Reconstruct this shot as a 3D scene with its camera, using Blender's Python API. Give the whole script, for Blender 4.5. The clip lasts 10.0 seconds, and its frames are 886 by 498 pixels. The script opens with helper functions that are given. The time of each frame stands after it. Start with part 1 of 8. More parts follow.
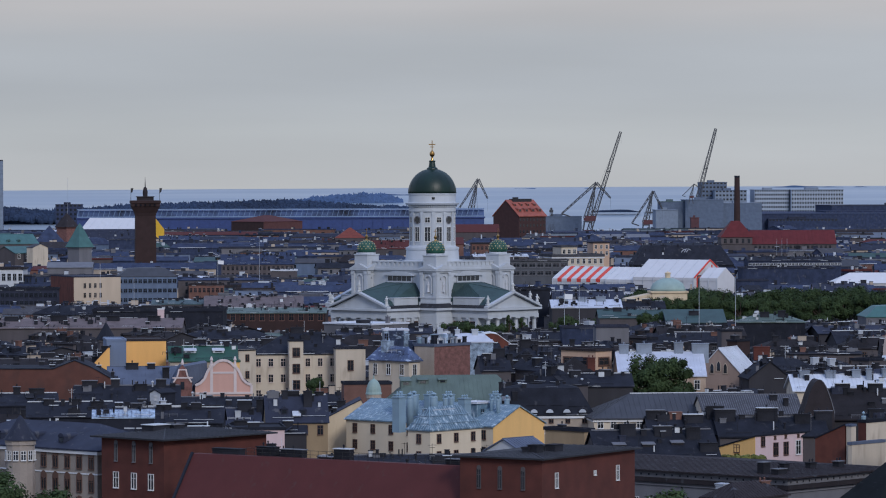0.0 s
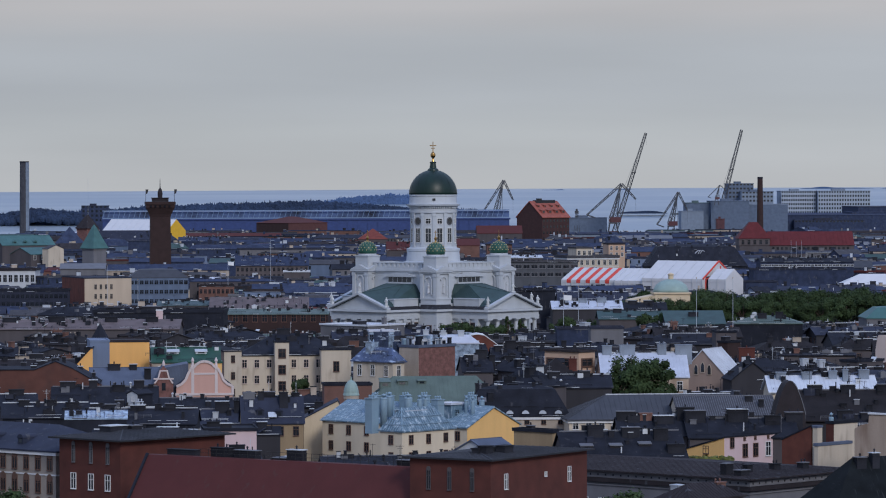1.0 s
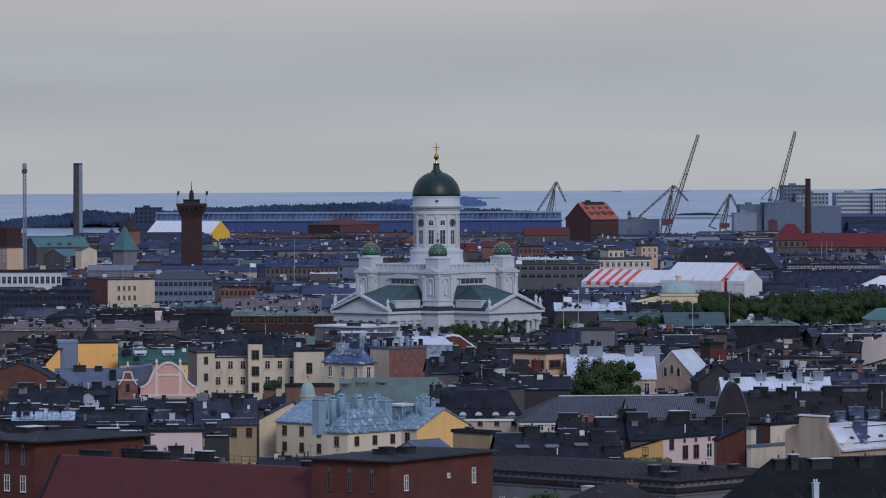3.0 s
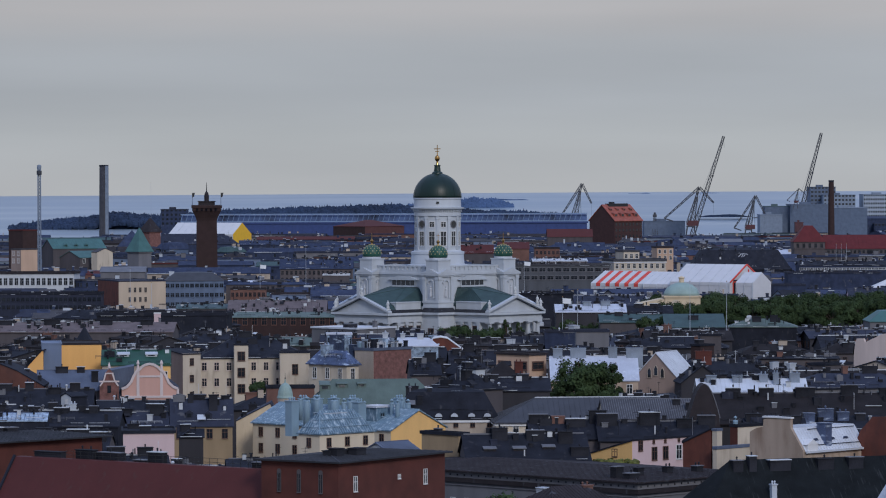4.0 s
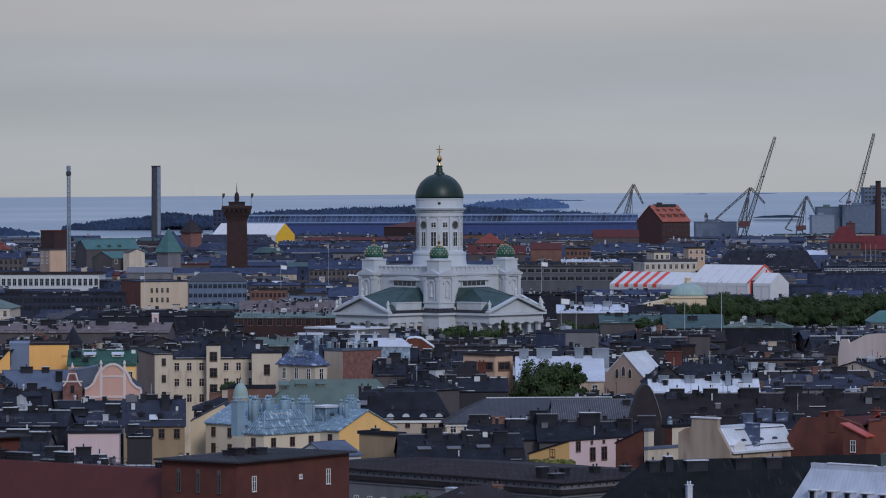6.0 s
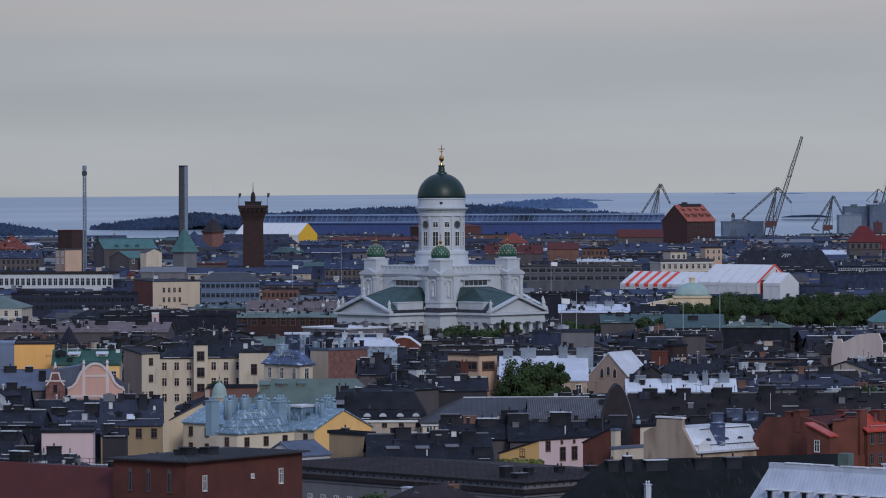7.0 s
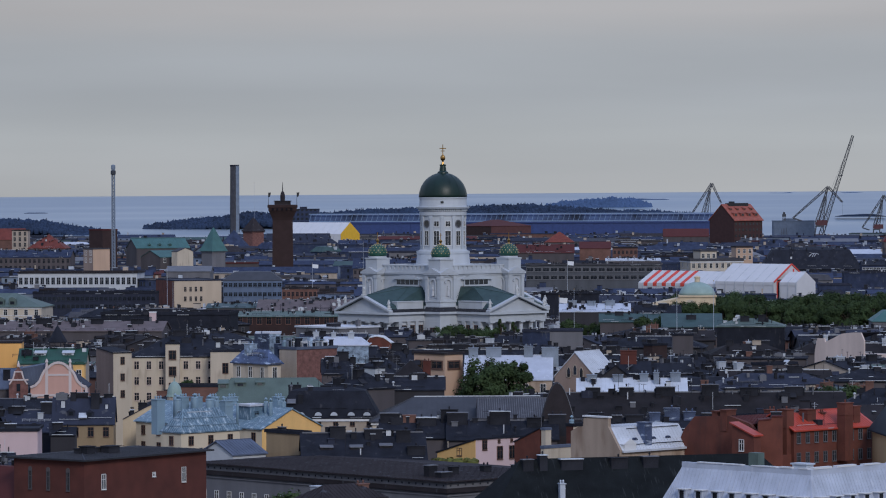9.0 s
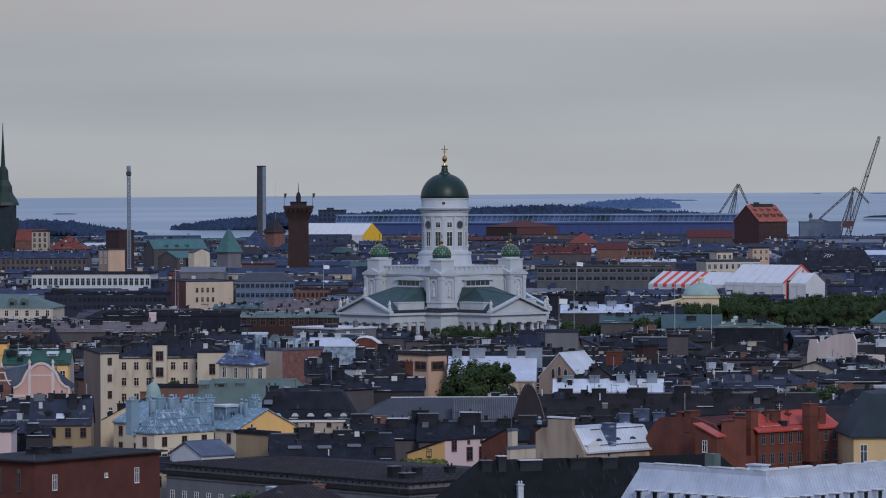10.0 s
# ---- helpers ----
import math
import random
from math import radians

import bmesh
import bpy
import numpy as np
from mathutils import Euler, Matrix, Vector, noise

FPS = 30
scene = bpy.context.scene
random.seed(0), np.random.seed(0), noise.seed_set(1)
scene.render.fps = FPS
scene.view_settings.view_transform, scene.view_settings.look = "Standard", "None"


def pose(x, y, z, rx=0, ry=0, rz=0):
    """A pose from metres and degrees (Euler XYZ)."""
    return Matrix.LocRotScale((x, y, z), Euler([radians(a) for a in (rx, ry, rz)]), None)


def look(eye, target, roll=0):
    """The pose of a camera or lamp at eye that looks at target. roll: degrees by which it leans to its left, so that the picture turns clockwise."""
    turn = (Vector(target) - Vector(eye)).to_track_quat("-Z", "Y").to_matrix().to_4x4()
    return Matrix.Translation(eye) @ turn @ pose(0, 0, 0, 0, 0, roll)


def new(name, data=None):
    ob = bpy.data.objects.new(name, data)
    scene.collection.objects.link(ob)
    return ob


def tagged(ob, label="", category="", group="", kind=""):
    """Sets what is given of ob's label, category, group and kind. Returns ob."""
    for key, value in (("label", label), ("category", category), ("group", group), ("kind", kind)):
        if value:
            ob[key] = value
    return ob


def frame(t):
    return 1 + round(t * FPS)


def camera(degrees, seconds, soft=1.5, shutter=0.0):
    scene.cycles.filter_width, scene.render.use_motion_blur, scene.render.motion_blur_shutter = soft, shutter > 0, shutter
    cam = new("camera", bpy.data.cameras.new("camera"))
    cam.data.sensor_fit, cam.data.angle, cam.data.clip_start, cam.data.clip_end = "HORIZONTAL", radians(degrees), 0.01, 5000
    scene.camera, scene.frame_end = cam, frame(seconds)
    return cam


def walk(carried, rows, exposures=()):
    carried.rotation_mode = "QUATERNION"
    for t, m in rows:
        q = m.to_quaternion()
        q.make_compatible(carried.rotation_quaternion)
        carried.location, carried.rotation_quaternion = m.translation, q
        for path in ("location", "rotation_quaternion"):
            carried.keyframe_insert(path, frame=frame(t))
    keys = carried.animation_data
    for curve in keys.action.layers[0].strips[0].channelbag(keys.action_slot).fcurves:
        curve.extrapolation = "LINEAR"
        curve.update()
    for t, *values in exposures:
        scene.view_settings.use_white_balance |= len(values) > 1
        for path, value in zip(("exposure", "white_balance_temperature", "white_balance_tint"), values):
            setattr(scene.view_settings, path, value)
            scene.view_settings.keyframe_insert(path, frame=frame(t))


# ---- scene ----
cam = camera(12.7, 10.0, soft=1.1)
PATH = [
    (0.0, -58.38, -1279.2, 67.07, 88.9674, 0.143, -2.7685),
    (0.5, -52.52, -1279.55, 67.05, 88.9703, 0.147, -2.4979),
    (1.0, -46.65, -1279.87, 67.01, 88.9877, 0.15, -2.2306),
    (1.5, -40.78, -1280.15, 66.98, 88.9974, 0.153, -1.9581),
    (2.0, -34.9, -1280.39, 66.94, 89.0124, 0.156, -1.68),
    (2.5, -29.01, -1280.6, 66.91, 89.0095, 0.16, -1.4026),
    (4.0, -11.32, -1281.08, 66.79, 89.044, 0.169, -0.5875),
    (4.5, -5.42, -1281.19, 66.75, 89.0472, 0.173, -0.3161),
    (5.0, 0.5, -1281.27, 66.71, 89.0531, 0.176, -0.0459),
    (5.5, 6.41, -1281.35, 66.67, 89.0573, 0.179, 0.2222),
    (7.0, 24.17, -1281.47, 66.58, 89.0566, 0.189, 1.0598),
    (7.5, 30.09, -1281.49, 66.55, 89.0526, 0.192, 1.3291),
    (8.0, 36.02, -1281.5, 66.53, 89.0485, 0.195, 1.6008),
    (8.5, 41.95, -1281.51, 66.52, 89.0398, 0.199, 1.8679),
    (9.0, 47.87, -1281.52, 66.51, 89.0495, 0.202, 2.1376),
    (9.5, 53.8, -1281.52, 66.5, 89.0624, 0.205, 2.4111),
    (10.0, 59.73, -1281.53, 66.51, 89.0633, 0.208, 2.6925),
]
walk(cam, [(t, pose(*p)) for t, *p in PATH], exposures=((0.0, 0.16), (1.0, 0.13), (2.5, 0.07), (5.0, 0.0), (7.5, -0.02), (10.0, -0.02)))

# ==== world and light ====
world = bpy.data.worlds.new("overcast_evening")
scene.world = world
world.use_nodes = True
wn, wl = world.node_tree.nodes, world.node_tree.links
wn.clear()
sky = wn.new("ShaderNodeTexSky")
sky.sky_type = "NISHITA"
sky.sun_disc = False
sky.sun_elevation, sky.sun_rotation = radians(30), radians(161)
sky.air_density, sky.dust_density = 1.2, 3.0
coord = wn.new("ShaderNodeTexCoord")
sep = wn.new("ShaderNodeSeparateXYZ")
wl.new(coord.outputs["Generated"], sep.inputs[0])
ramp = wn.new("ShaderNodeValToRGB")
wl.new(sep.outputs["Z"], ramp.inputs[0])
els = ramp.color_ramp.elements
els[0].position, els[0].color = 0.0, (0.405, 0.42, 0.44, 1)
els[1].position, els[1].color = 1.0, (0.42, 0.57, 1.0, 1)
for p, c in ((0.012, (0.40, 0.425, 0.45, 1)), (0.022, (0.36, 0.388, 0.425, 1)), (0.034, (0.365, 0.392, 0.43, 1)), (0.042, (0.415, 0.415, 0.435, 1)), (0.06, (0.42, 0.43, 0.46, 1)), (0.2, (0.37, 0.455, 0.65, 1))):
    e = els.new(p)
    e.color = c
stretch = wn.new("ShaderNodeMapping")
stretch.inputs["Scale"].default_value = (7, 7, 60)
stretch.inputs["Rotation"].default_value = (0, radians(1.5), 0)
wl.new(coord.outputs["Generated"], stretch.inputs[0])
cloud = wn.new("ShaderNodeTexNoise")
cloud.inputs["Scale"].default_value, cloud.inputs["Detail"].default_value, cloud.inputs["Roughness"].default_value = 1.0, 4.0, 0.45
wl.new(stretch.outputs[0], cloud.inputs["Vector"])
spread = wn.new("ShaderNodeMapRange")
spread.inputs["From Min"].default_value, spread.inputs["From Max"].default_value = 0.3, 0.7
spread.inputs["To Min"].default_value, spread.inputs["To Max"].default_value = 0.94, 1.06
wl.new(cloud.outputs[0], spread.inputs[0])
shade = wn.new("ShaderNodeMix")
shade.data_type, shade.blend_type = "RGBA", "MULTIPLY"
shade.inputs["Factor"].default_value = 1.0
wl.new(ramp.outputs[0], shade.inputs["A"])
wl.new(spread.outputs[0], shade.inputs["B"])
side = wn.new("ShaderNodeMapRange")
side.inputs["From Min"].default_value, side.inputs["From Max"].default_value = -0.14, 0.14
side.inputs["To Min"].default_value, side.inputs["To Max"].default_value = 0.975, 1.06
wl.new(sep.outputs["X"], side.inputs[0])
shade_x = wn.new("ShaderNodeMix")
shade_x.data_type, shade_x.blend_type = "RGBA", "MULTIPLY"
shade_x.inputs["Factor"].default_value = 1.0
wl.new(shade.outputs["Result"], shade_x.inputs["A"])
wl.new(side.outputs[0], shade_x.inputs["B"])
bg_cloud, bg_sky, both = wn.new("ShaderNodeBackground"), wn.new("ShaderNodeBackground"), wn.new("ShaderNodeAddShader")
bg_cloud.inputs["Strength"].default_value = 1.0
bg_sky.inputs["Strength"].default_value = 0.004
wl.new(shade_x.outputs["Result"], bg_cloud.inputs[0])
wl.new(sky.outputs[0], bg_sky.inputs[0])
wl.new(bg_cloud.outputs[0], both.inputs[0])
wl.new(bg_sky.outputs[0], both.inputs[1])
wl.new(both.outputs[0], wn.new("ShaderNodeOutputWorld").inputs[0])

sun = new("sun", bpy.data.lights.new("sun", "SUN"))
sun.data.energy, sun.data.angle, sun.data.color = 1.38, radians(14), (1.0, 0.96, 0.93)
sun.matrix_world = look((0, 0, 0), (-0.28, 0.82, -0.5))


# ==== materials ====
def mat(name, color, rough=0.7, metal=0.0, vary=0.18, scale=0.35, grain=6.0, bump=0.15, spec=0.4, streak=False):
    """A weathered surface: stains at metre scale, fine grain, and a shade of its own for each piece."""
    m = bpy.data.materials.new(name)
    m.use_nodes = True
    n, l = m.node_tree.nodes, m.node_tree.links
    b = n["Principled BSDF"]
    b.inputs["Roughness"].default_value, b.inputs["Metallic"].default_value = rough, metal
    b.inputs["Specular IOR Level"].default_value = spec
    tc, big, fine = n.new("ShaderNodeTexCoord"), n.new("ShaderNodeTexNoise"), n.new("ShaderNodeTexNoise")
    src = tc.outputs["Object"]
    if streak:
        mp = n.new("ShaderNodeMapping")
        mp.inputs["Scale"].default_value = (1.0, 1.0, 0.18)
        l.new(src, mp.inputs[0])
        src = mp.outputs[0]
    l.new(src, big.inputs["Vector"])
    l.new(tc.outputs["Object"], fine.inputs["Vector"])
    big.inputs["Scale"].default_value, big.inputs["Detail"].default_value = scale, 5.0
    fine.inputs["Scale"].default_value, fine.inputs["Detail"].default_value = grain, 3.0
    info, add, rng = n.new("ShaderNodeObjectInfo"), n.new("ShaderNodeMath"), n.new("ShaderNodeMapRange")
    mix1, mix2 = n.new("ShaderNodeMath"), n.new("ShaderNodeMath")
    mix1.operation = mix2.operation = "MULTIPLY_ADD"
    l.new(big.outputs[0], mix1.inputs[0])
    mix1.inputs[1].default_value = 2.2
    l.new(fine.outputs[0], mix1.inputs[2])
    l.new(info.outputs["Random"], mix2.inputs[0])
    mix2.inputs[1].default_value = 0.5
    l.new(mix1.outputs[0], mix2.inputs[2])
    l.new(mix2.outputs[0], rng.inputs[0])
    rng.inputs["From Min"].default_value, rng.inputs["From Max"].default_value = 1.1, 2.6
    rng.inputs["To Min"].default_value, rng.inputs["To Max"].default_value = 1 - vary * 1.4, 1 + vary
    mul = n.new("ShaderNodeMix")
    mul.data_type, mul.blend_type = "RGBA", "MULTIPLY"
    mul.inputs["Factor"].default_value = 1.0
    mul.inputs["A"].default_value = (*color, 1)
    l.new(rng.outputs[0], mul.inputs["B"])
    l.new(mul.outputs["Result"], b.inputs["Base Color"])
    if bump:
        bp = n.new("ShaderNodeBump")
        bp.inputs["Strength"].default_value, bp.inputs["Distance"].default_value = bump, 0.05
        l.new(fine.outputs[0], bp.inputs["Height"])
        l.new(bp.outputs[0], b.inputs["Normal"])
    return m


def glass(name, color, rough=0.08):
    """A dark window pane that mirrors the sky."""
    m = mat(name, color, rough, 0.0, 0.5, 0.6, 1.5, 0.02, 0.6)
    return m


M = {
    "plaster_white": mat("white_stucco", (0.43, 0.46, 0.495), 0.75, vary=0.1, streak=True),
    "plaster_cream": mat("cream_plaster", (0.58, 0.47, 0.33), 0.85, vary=0.12, streak=True),
    "plaster_pale": mat("pale_cream_plaster", (0.52, 0.45, 0.36), 0.85, vary=0.12, streak=True),
    "plaster_yellow": mat("yellow_plaster", (0.74, 0.45, 0.17), 0.85, vary=0.10, streak=True),
    "plaster_pink": mat("pink_plaster", (0.55, 0.33, 0.275), 0.85, vary=0.10, streak=True),
    "plaster_sand": mat("sand_coloured_plaster", (0.39, 0.305, 0.24), 0.9, vary=0.2, streak=True),
    "roof_bluegrey": mat("blue_grey_sheet_roof", (0.085, 0.105, 0.155), 0.65, vary=0.22, spec=0.25),
    "plaster_rose": mat("pale_rose_plaster", (0.58, 0.44, 0.45), 0.85, vary=0.08, streak=True),
    "plaster_peach": mat("peach_plaster", (0.5, 0.345, 0.25), 0.85, vary=0.12, streak=True),
    "plaster_beige": mat("weathered_beige_plaster", (0.38, 0.32, 0.265), 0.9, vary=0.22, streak=True),
    "plaster_grey": mat("grey_plaster", (0.135, 0.135, 0.15), 0.9, vary=0.2, streak=True),
    "plaster_brown": mat("brown_plaster", (0.08, 0.071, 0.077), 0.9, vary=0.2, streak=True),
    "stone_greige": mat("greige_stone", (0.29, 0.25, 0.22), 0.9, vary=0.2),
    "trim_white": mat("white_trim", (0.6, 0.61, 0.63), 0.7, vary=0.08),
    "brick_red": mat("red_brick", (0.088, 0.026, 0.02), 0.9, vary=0.28, grain=9),
    "brick_brown": mat("brown_brick", (0.15, 0.078, 0.063), 0.9, vary=0.25, grain=9),
    "brick_dark": mat("darkest_brick", (0.036, 0.0195, 0.019), 0.9, vary=0.25, grain=9),
    # dark roof colour lifted and blued to paint in distance haze
    "roof_haze": mat("haze_tinted_roof", (0.034, 0.046, 0.087), 0.85, vary=0.35, spec=0.15),
    "roof_black": mat("black_sheet_roof", (0.0188, 0.0214, 0.0315), 0.8, vary=0.35, spec=0.12),
    "roof_slate": mat("slate_blue_roof", (0.026, 0.031, 0.052), 0.75, vary=0.25, spec=0.2),
    "roof_brown": mat("dark_brown_roof", (0.03, 0.0255, 0.029), 0.8, vary=0.3, spec=0.15),
    "roof_grey": mat("grey_sheet_roof", (0.055, 0.056, 0.066), 0.75, vary=0.22, spec=0.2),
    "roof_lightgrey": mat("light_grey_sheet_roof", (0.13, 0.135, 0.155), 0.6, vary=0.2, spec=0.3),
    "roof_white": mat("white_metal_roof", (0.5, 0.53, 0.585), 0.45, vary=0.14),
    "roof_bluewhite": mat("pale_blue_metal_roof", (0.43, 0.465, 0.55), 0.45, vary=0.14),
    "roof_blue": mat("shiny_blue_metal_roof", (0.085, 0.115, 0.2), 0.35, 0.4, vary=0.55),
    "roof_turquoise": mat("pale_turquoise_metal_roof", (0.105, 0.172, 0.232), 0.4, vary=0.3, scale=0.6),
    "roof_green": mat("green_copper_roof", (0.034, 0.068, 0.07), 0.65, vary=0.25),
    "roof_palegreen": mat("pale_green_copper_roof", (0.088, 0.126, 0.114), 0.65, vary=0.22),
    "roof_vivid": mat("painted_green_roof", (0.011, 0.058, 0.036), 0.5, vary=0.3),
    "roof_teal": mat("teal_copper_roof", (0.045, 0.12, 0.118), 0.6, vary=0.2),
    "roof_red": mat("bright_red_sheet_roof", (0.4, 0.055, 0.032), 0.45, vary=0.22),
    "roof_darkred": mat("dark_red_sheet_roof", (0.082, 0.024, 0.023), 0.7, vary=0.1, spec=0.15),
    "tile_red": mat("red_tile_roof", (0.155, 0.036, 0.026), 0.8, vary=0.3),
    "chimney": mat("sooty_chimney", (0.0235, 0.0248, 0.032), 0.9, vary=0.4, spec=0.15),
    "chimney_blue": mat("pale_blue_chimney_cladding", (0.2, 0.295, 0.37), 0.5, vary=0.12),
    "chimney_light": mat("light_metal_chimney_cladding", (0.42, 0.46, 0.52), 0.5, vary=0.2),
    "metal_light": mat("bare_metal_and_glints", (0.52, 0.55, 0.59), 0.4, 0.2, vary=0.2),
    "metal_dark": mat("dark_iron", (0.02, 0.02, 0.022), 0.5, vary=0.2),
    "frame_white": mat("white_window_frame", (0.62, 0.62, 0.62), 0.6, vary=0.06),
    "frame_brown": mat("brown_window_frame", (0.11, 0.06, 0.045), 0.6, vary=0.1),
    "pane": glass("window_pane", (0.02, 0.024, 0.03)),
    "dome_green": mat("dark_green_dome_copper", (0.005, 0.022, 0.016), 0.42, 0.0, vary=0.25, scale=0.25, spec=0.36),
    "cupola_green": mat("star_cupola_green", (0.018, 0.075, 0.052), 0.45, vary=0.2),
    "gold": mat("gilding", (0.42, 0.24, 0.08), 0.28, 1.0, vary=0.1),
    "zinc": mat("zinc_statue", (0.52, 0.54, 0.55), 0.6, vary=0.15),
    "tent_white": mat("white_tent_canvas", (0.55, 0.552, 0.572), 0.7, vary=0.05),
    "tent_red": mat("red_tent_canvas", (0.62, 0.07, 0.05), 0.7, vary=0.08),
    "tent_yellow": mat("yellow_tent_canvas", (0.72, 0.42, 0.03), 0.7, vary=0.08),
    "hall_blue": mat("blue_shipyard_cladding", (0.024, 0.048, 0.16), 0.6, vary=0.2),
    "hall_truss": mat("pale_blue_roof_truss", (0.15, 0.225, 0.36), 0.5, vary=0.3, scale=0.03),
    "hall_glass": mat("blue_roof_glazing", (0.075, 0.125, 0.27), 0.4, vary=0.7, scale=0.03, grain=0.2),
    "brick_storehouse": mat("red_brown_storehouse_brick", (0.085, 0.036, 0.035), 0.9, vary=0.2),
    "crane_grey": mat("weathered_crane_steel", (0.045, 0.05, 0.062), 0.6, vary=0.3),
    "crane_red": mat("red_crane_machinery", (0.075, 0.024, 0.03), 0.6, vary=0.3),
    "block_grey": mat("blue_grey_concrete", (0.17, 0.21, 0.27), 0.8, vary=0.15),
    "block_white": mat("pale_concrete", (0.46, 0.48, 0.51), 0.8, vary=0.1),
    "leaf": mat("green_leaves", (0.041, 0.064, 0.028), 0.9, vary=0.5, scale=0.5, grain=3, bump=0, spec=0.08),
    "leaf_light": mat("yellow_green_leaves", (0.12, 0.13, 0.025), 0.7, vary=0.4, scale=0.8, grain=3, bump=0),
    # blue of the air over the water is mixed into these leaves
    "leaf_far": mat("haze_blued_far_leaves", (0.0185, 0.037, 0.082), 0.9, vary=0.4, scale=0.02, grain=0.2, bump=0),
    "bark": mat("bark", (0.06, 0.045, 0.035), 0.9, vary=0.3),
    "ground": mat("asphalt_and_yards", (0.055, 0.055, 0.057), 0.9, vary=0.3, scale=0.05, grain=1.0),
    "shore": mat("island_rock", (0.10, 0.11, 0.12), 0.9, vary=0.3, scale=0.05, grain=0.5),
    # islands further out: still more distance haze in the colour
    "far_isle": mat("haze_blued_far_islands", (0.06, 0.11, 0.225), 0.9, vary=0.2, scale=0.01, grain=0.1, bump=0),
    # water lighter than its own colour: sky sheen is mixed in
    "sea": mat("sky_sheen_sea_water", (0.134, 0.19, 0.25), 0.3, vary=0.1, scale=0.004, grain=0.05, bump=0.05, spec=0.5),
    "roof_charcoal": mat("charcoal_sheet_roof", (0.032, 0.033, 0.039), 0.75, vary=0.35, spec=0.15),
    "roof_petrol": mat("dark_petrol_roof", (0.018, 0.028, 0.036), 0.7, vary=0.25, spec=0.2),
    "plaster_ochre": mat("deep_ochre_plaster", (0.74, 0.4, 0.13), 0.85, vary=0.10, streak=True),
    "clad_blue": mat("blue_grey_cladding", (0.13, 0.175, 0.27), 0.6, vary=0.15, streak=True),
    # strong tone changes paint glints on the glazing
    "plant_glass": mat("glinting_blue_glazing", (0.26, 0.34, 0.44), 0.25, vary=0.75, scale=0.9, spec=0.7),
    "roof_salmon": mat("faded_salmon_tile_roof", (0.27, 0.075, 0.052), 0.7, vary=0.3),
    "dome_pale": mat("pale_verdigris_dome", (0.24, 0.33, 0.31), 0.6, vary=0.15),
    "gilt": mat("gilded_studs", (0.6, 0.47, 0.24), 0.5, vary=0.1),
    "brick_quay": mat("dark_red_brown_brick", (0.055, 0.026, 0.026), 0.9, vary=0.2),
    "clad_pale": mat("pale_blue_grey_panels", (0.3, 0.355, 0.43), 0.8, vary=0.12),
    "roof_moss": mat("worn_mossy_black_roof", (0.0095, 0.012, 0.0138), 0.85, vary=0.4, spec=0.1),
    "roof_rosebrown": mat("faded_rose_brown_roof", (0.13, 0.107, 0.112), 0.8, vary=0.25, spec=0.15),
    "block_grey_dark": mat("dull_grey_concrete", (0.08, 0.087, 0.102), 0.85, vary=0.2, streak=True),
    "stone_brown": mat("grey_brown_stone", (0.105, 0.09, 0.095), 0.9, vary=0.25, streak=True),
    "roof_teal_dull": mat("dull_teal_sheet_roof", (0.055, 0.092, 0.1), 0.65, vary=0.25),
    "plaster_brownwarm": mat("shaded_brown_plaster", (0.2, 0.15, 0.135), 0.9, vary=0.2, streak=True),
    "brick_redbrown": mat("brown_red_brick", (0.098, 0.04, 0.031), 0.9, vary=0.25, grain=9),
    "plaster_dullochre": mat("dull_shaded_ochre_plaster", (0.28, 0.205, 0.125), 0.9, vary=0.2, streak=True),
    "roof_greyblue": mat("blue_grey_worn_sheet_roof", (0.048, 0.052, 0.064), 0.7, vary=0.2, spec=0.25),
    "brick_warm": mat("warm_red_brick", (0.135, 0.043, 0.03), 0.9, vary=0.28, grain=9),
    "plaster_smooth": mat("smooth_sand_plaster", (0.48, 0.39, 0.3), 0.9, vary=0.1, streak=True),
    "plaster_honey": mat("honey_coloured_plaster", (0.56, 0.4, 0.215), 0.85, vary=0.12, streak=True),
    "roof_redhall": mat("dull_red_sheet_roof", (0.105, 0.019, 0.021), 0.7, vary=0.18, spec=0.2),
    # concrete for far blocks, with the haze before them in its colour
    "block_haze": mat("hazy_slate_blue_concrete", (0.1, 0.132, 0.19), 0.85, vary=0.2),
    "chimney_steel": mat("dull_steel_chimney_cladding", (0.2, 0.24, 0.3), 0.5, vary=0.3),
    "plaster_shell": mat("shell_coloured_plaster", (0.55, 0.455, 0.415), 0.9, vary=0.16, streak=True),
    "plaster_chapel": mat("dull_pinkish_beige_plaster", (0.285, 0.215, 0.185), 0.9, vary=0.16, streak=True),
    "plaster_soot": mat("sooty_dark_plaster", (0.034, 0.033, 0.04), 0.9, vary=0.25, streak=True),
    "roof_umber": mat("umber_sheet_roof", (0.022, 0.0195, 0.022), 0.8, vary=0.35, spec=0.15),
    "plaster_turq": mat("light_cream_plaster", (0.6, 0.51, 0.385), 0.85, vary=0.1, streak=True),
    "brick_mottled": mat("mottled_rose_brick", (0.175, 0.083, 0.073), 0.9, vary=0.4, scale=0.9, grain=2.5),
    "roof_paleblue": mat("weathered_pale_blue_sheet_roof", (0.41, 0.45, 0.54), 0.5, vary=0.18),
    "office_blue": mat("slate_blue_office_cladding", (0.095, 0.135, 0.212), 0.6, vary=0.2, streak=True),
    "plaster_blush": mat("pale_blush_plaster", (0.58, 0.5, 0.49), 0.85, vary=0.1, streak=True),
    "flag": mat("white_flag_cloth", (0.65, 0.67, 0.70), 0.8, vary=0.05),
}


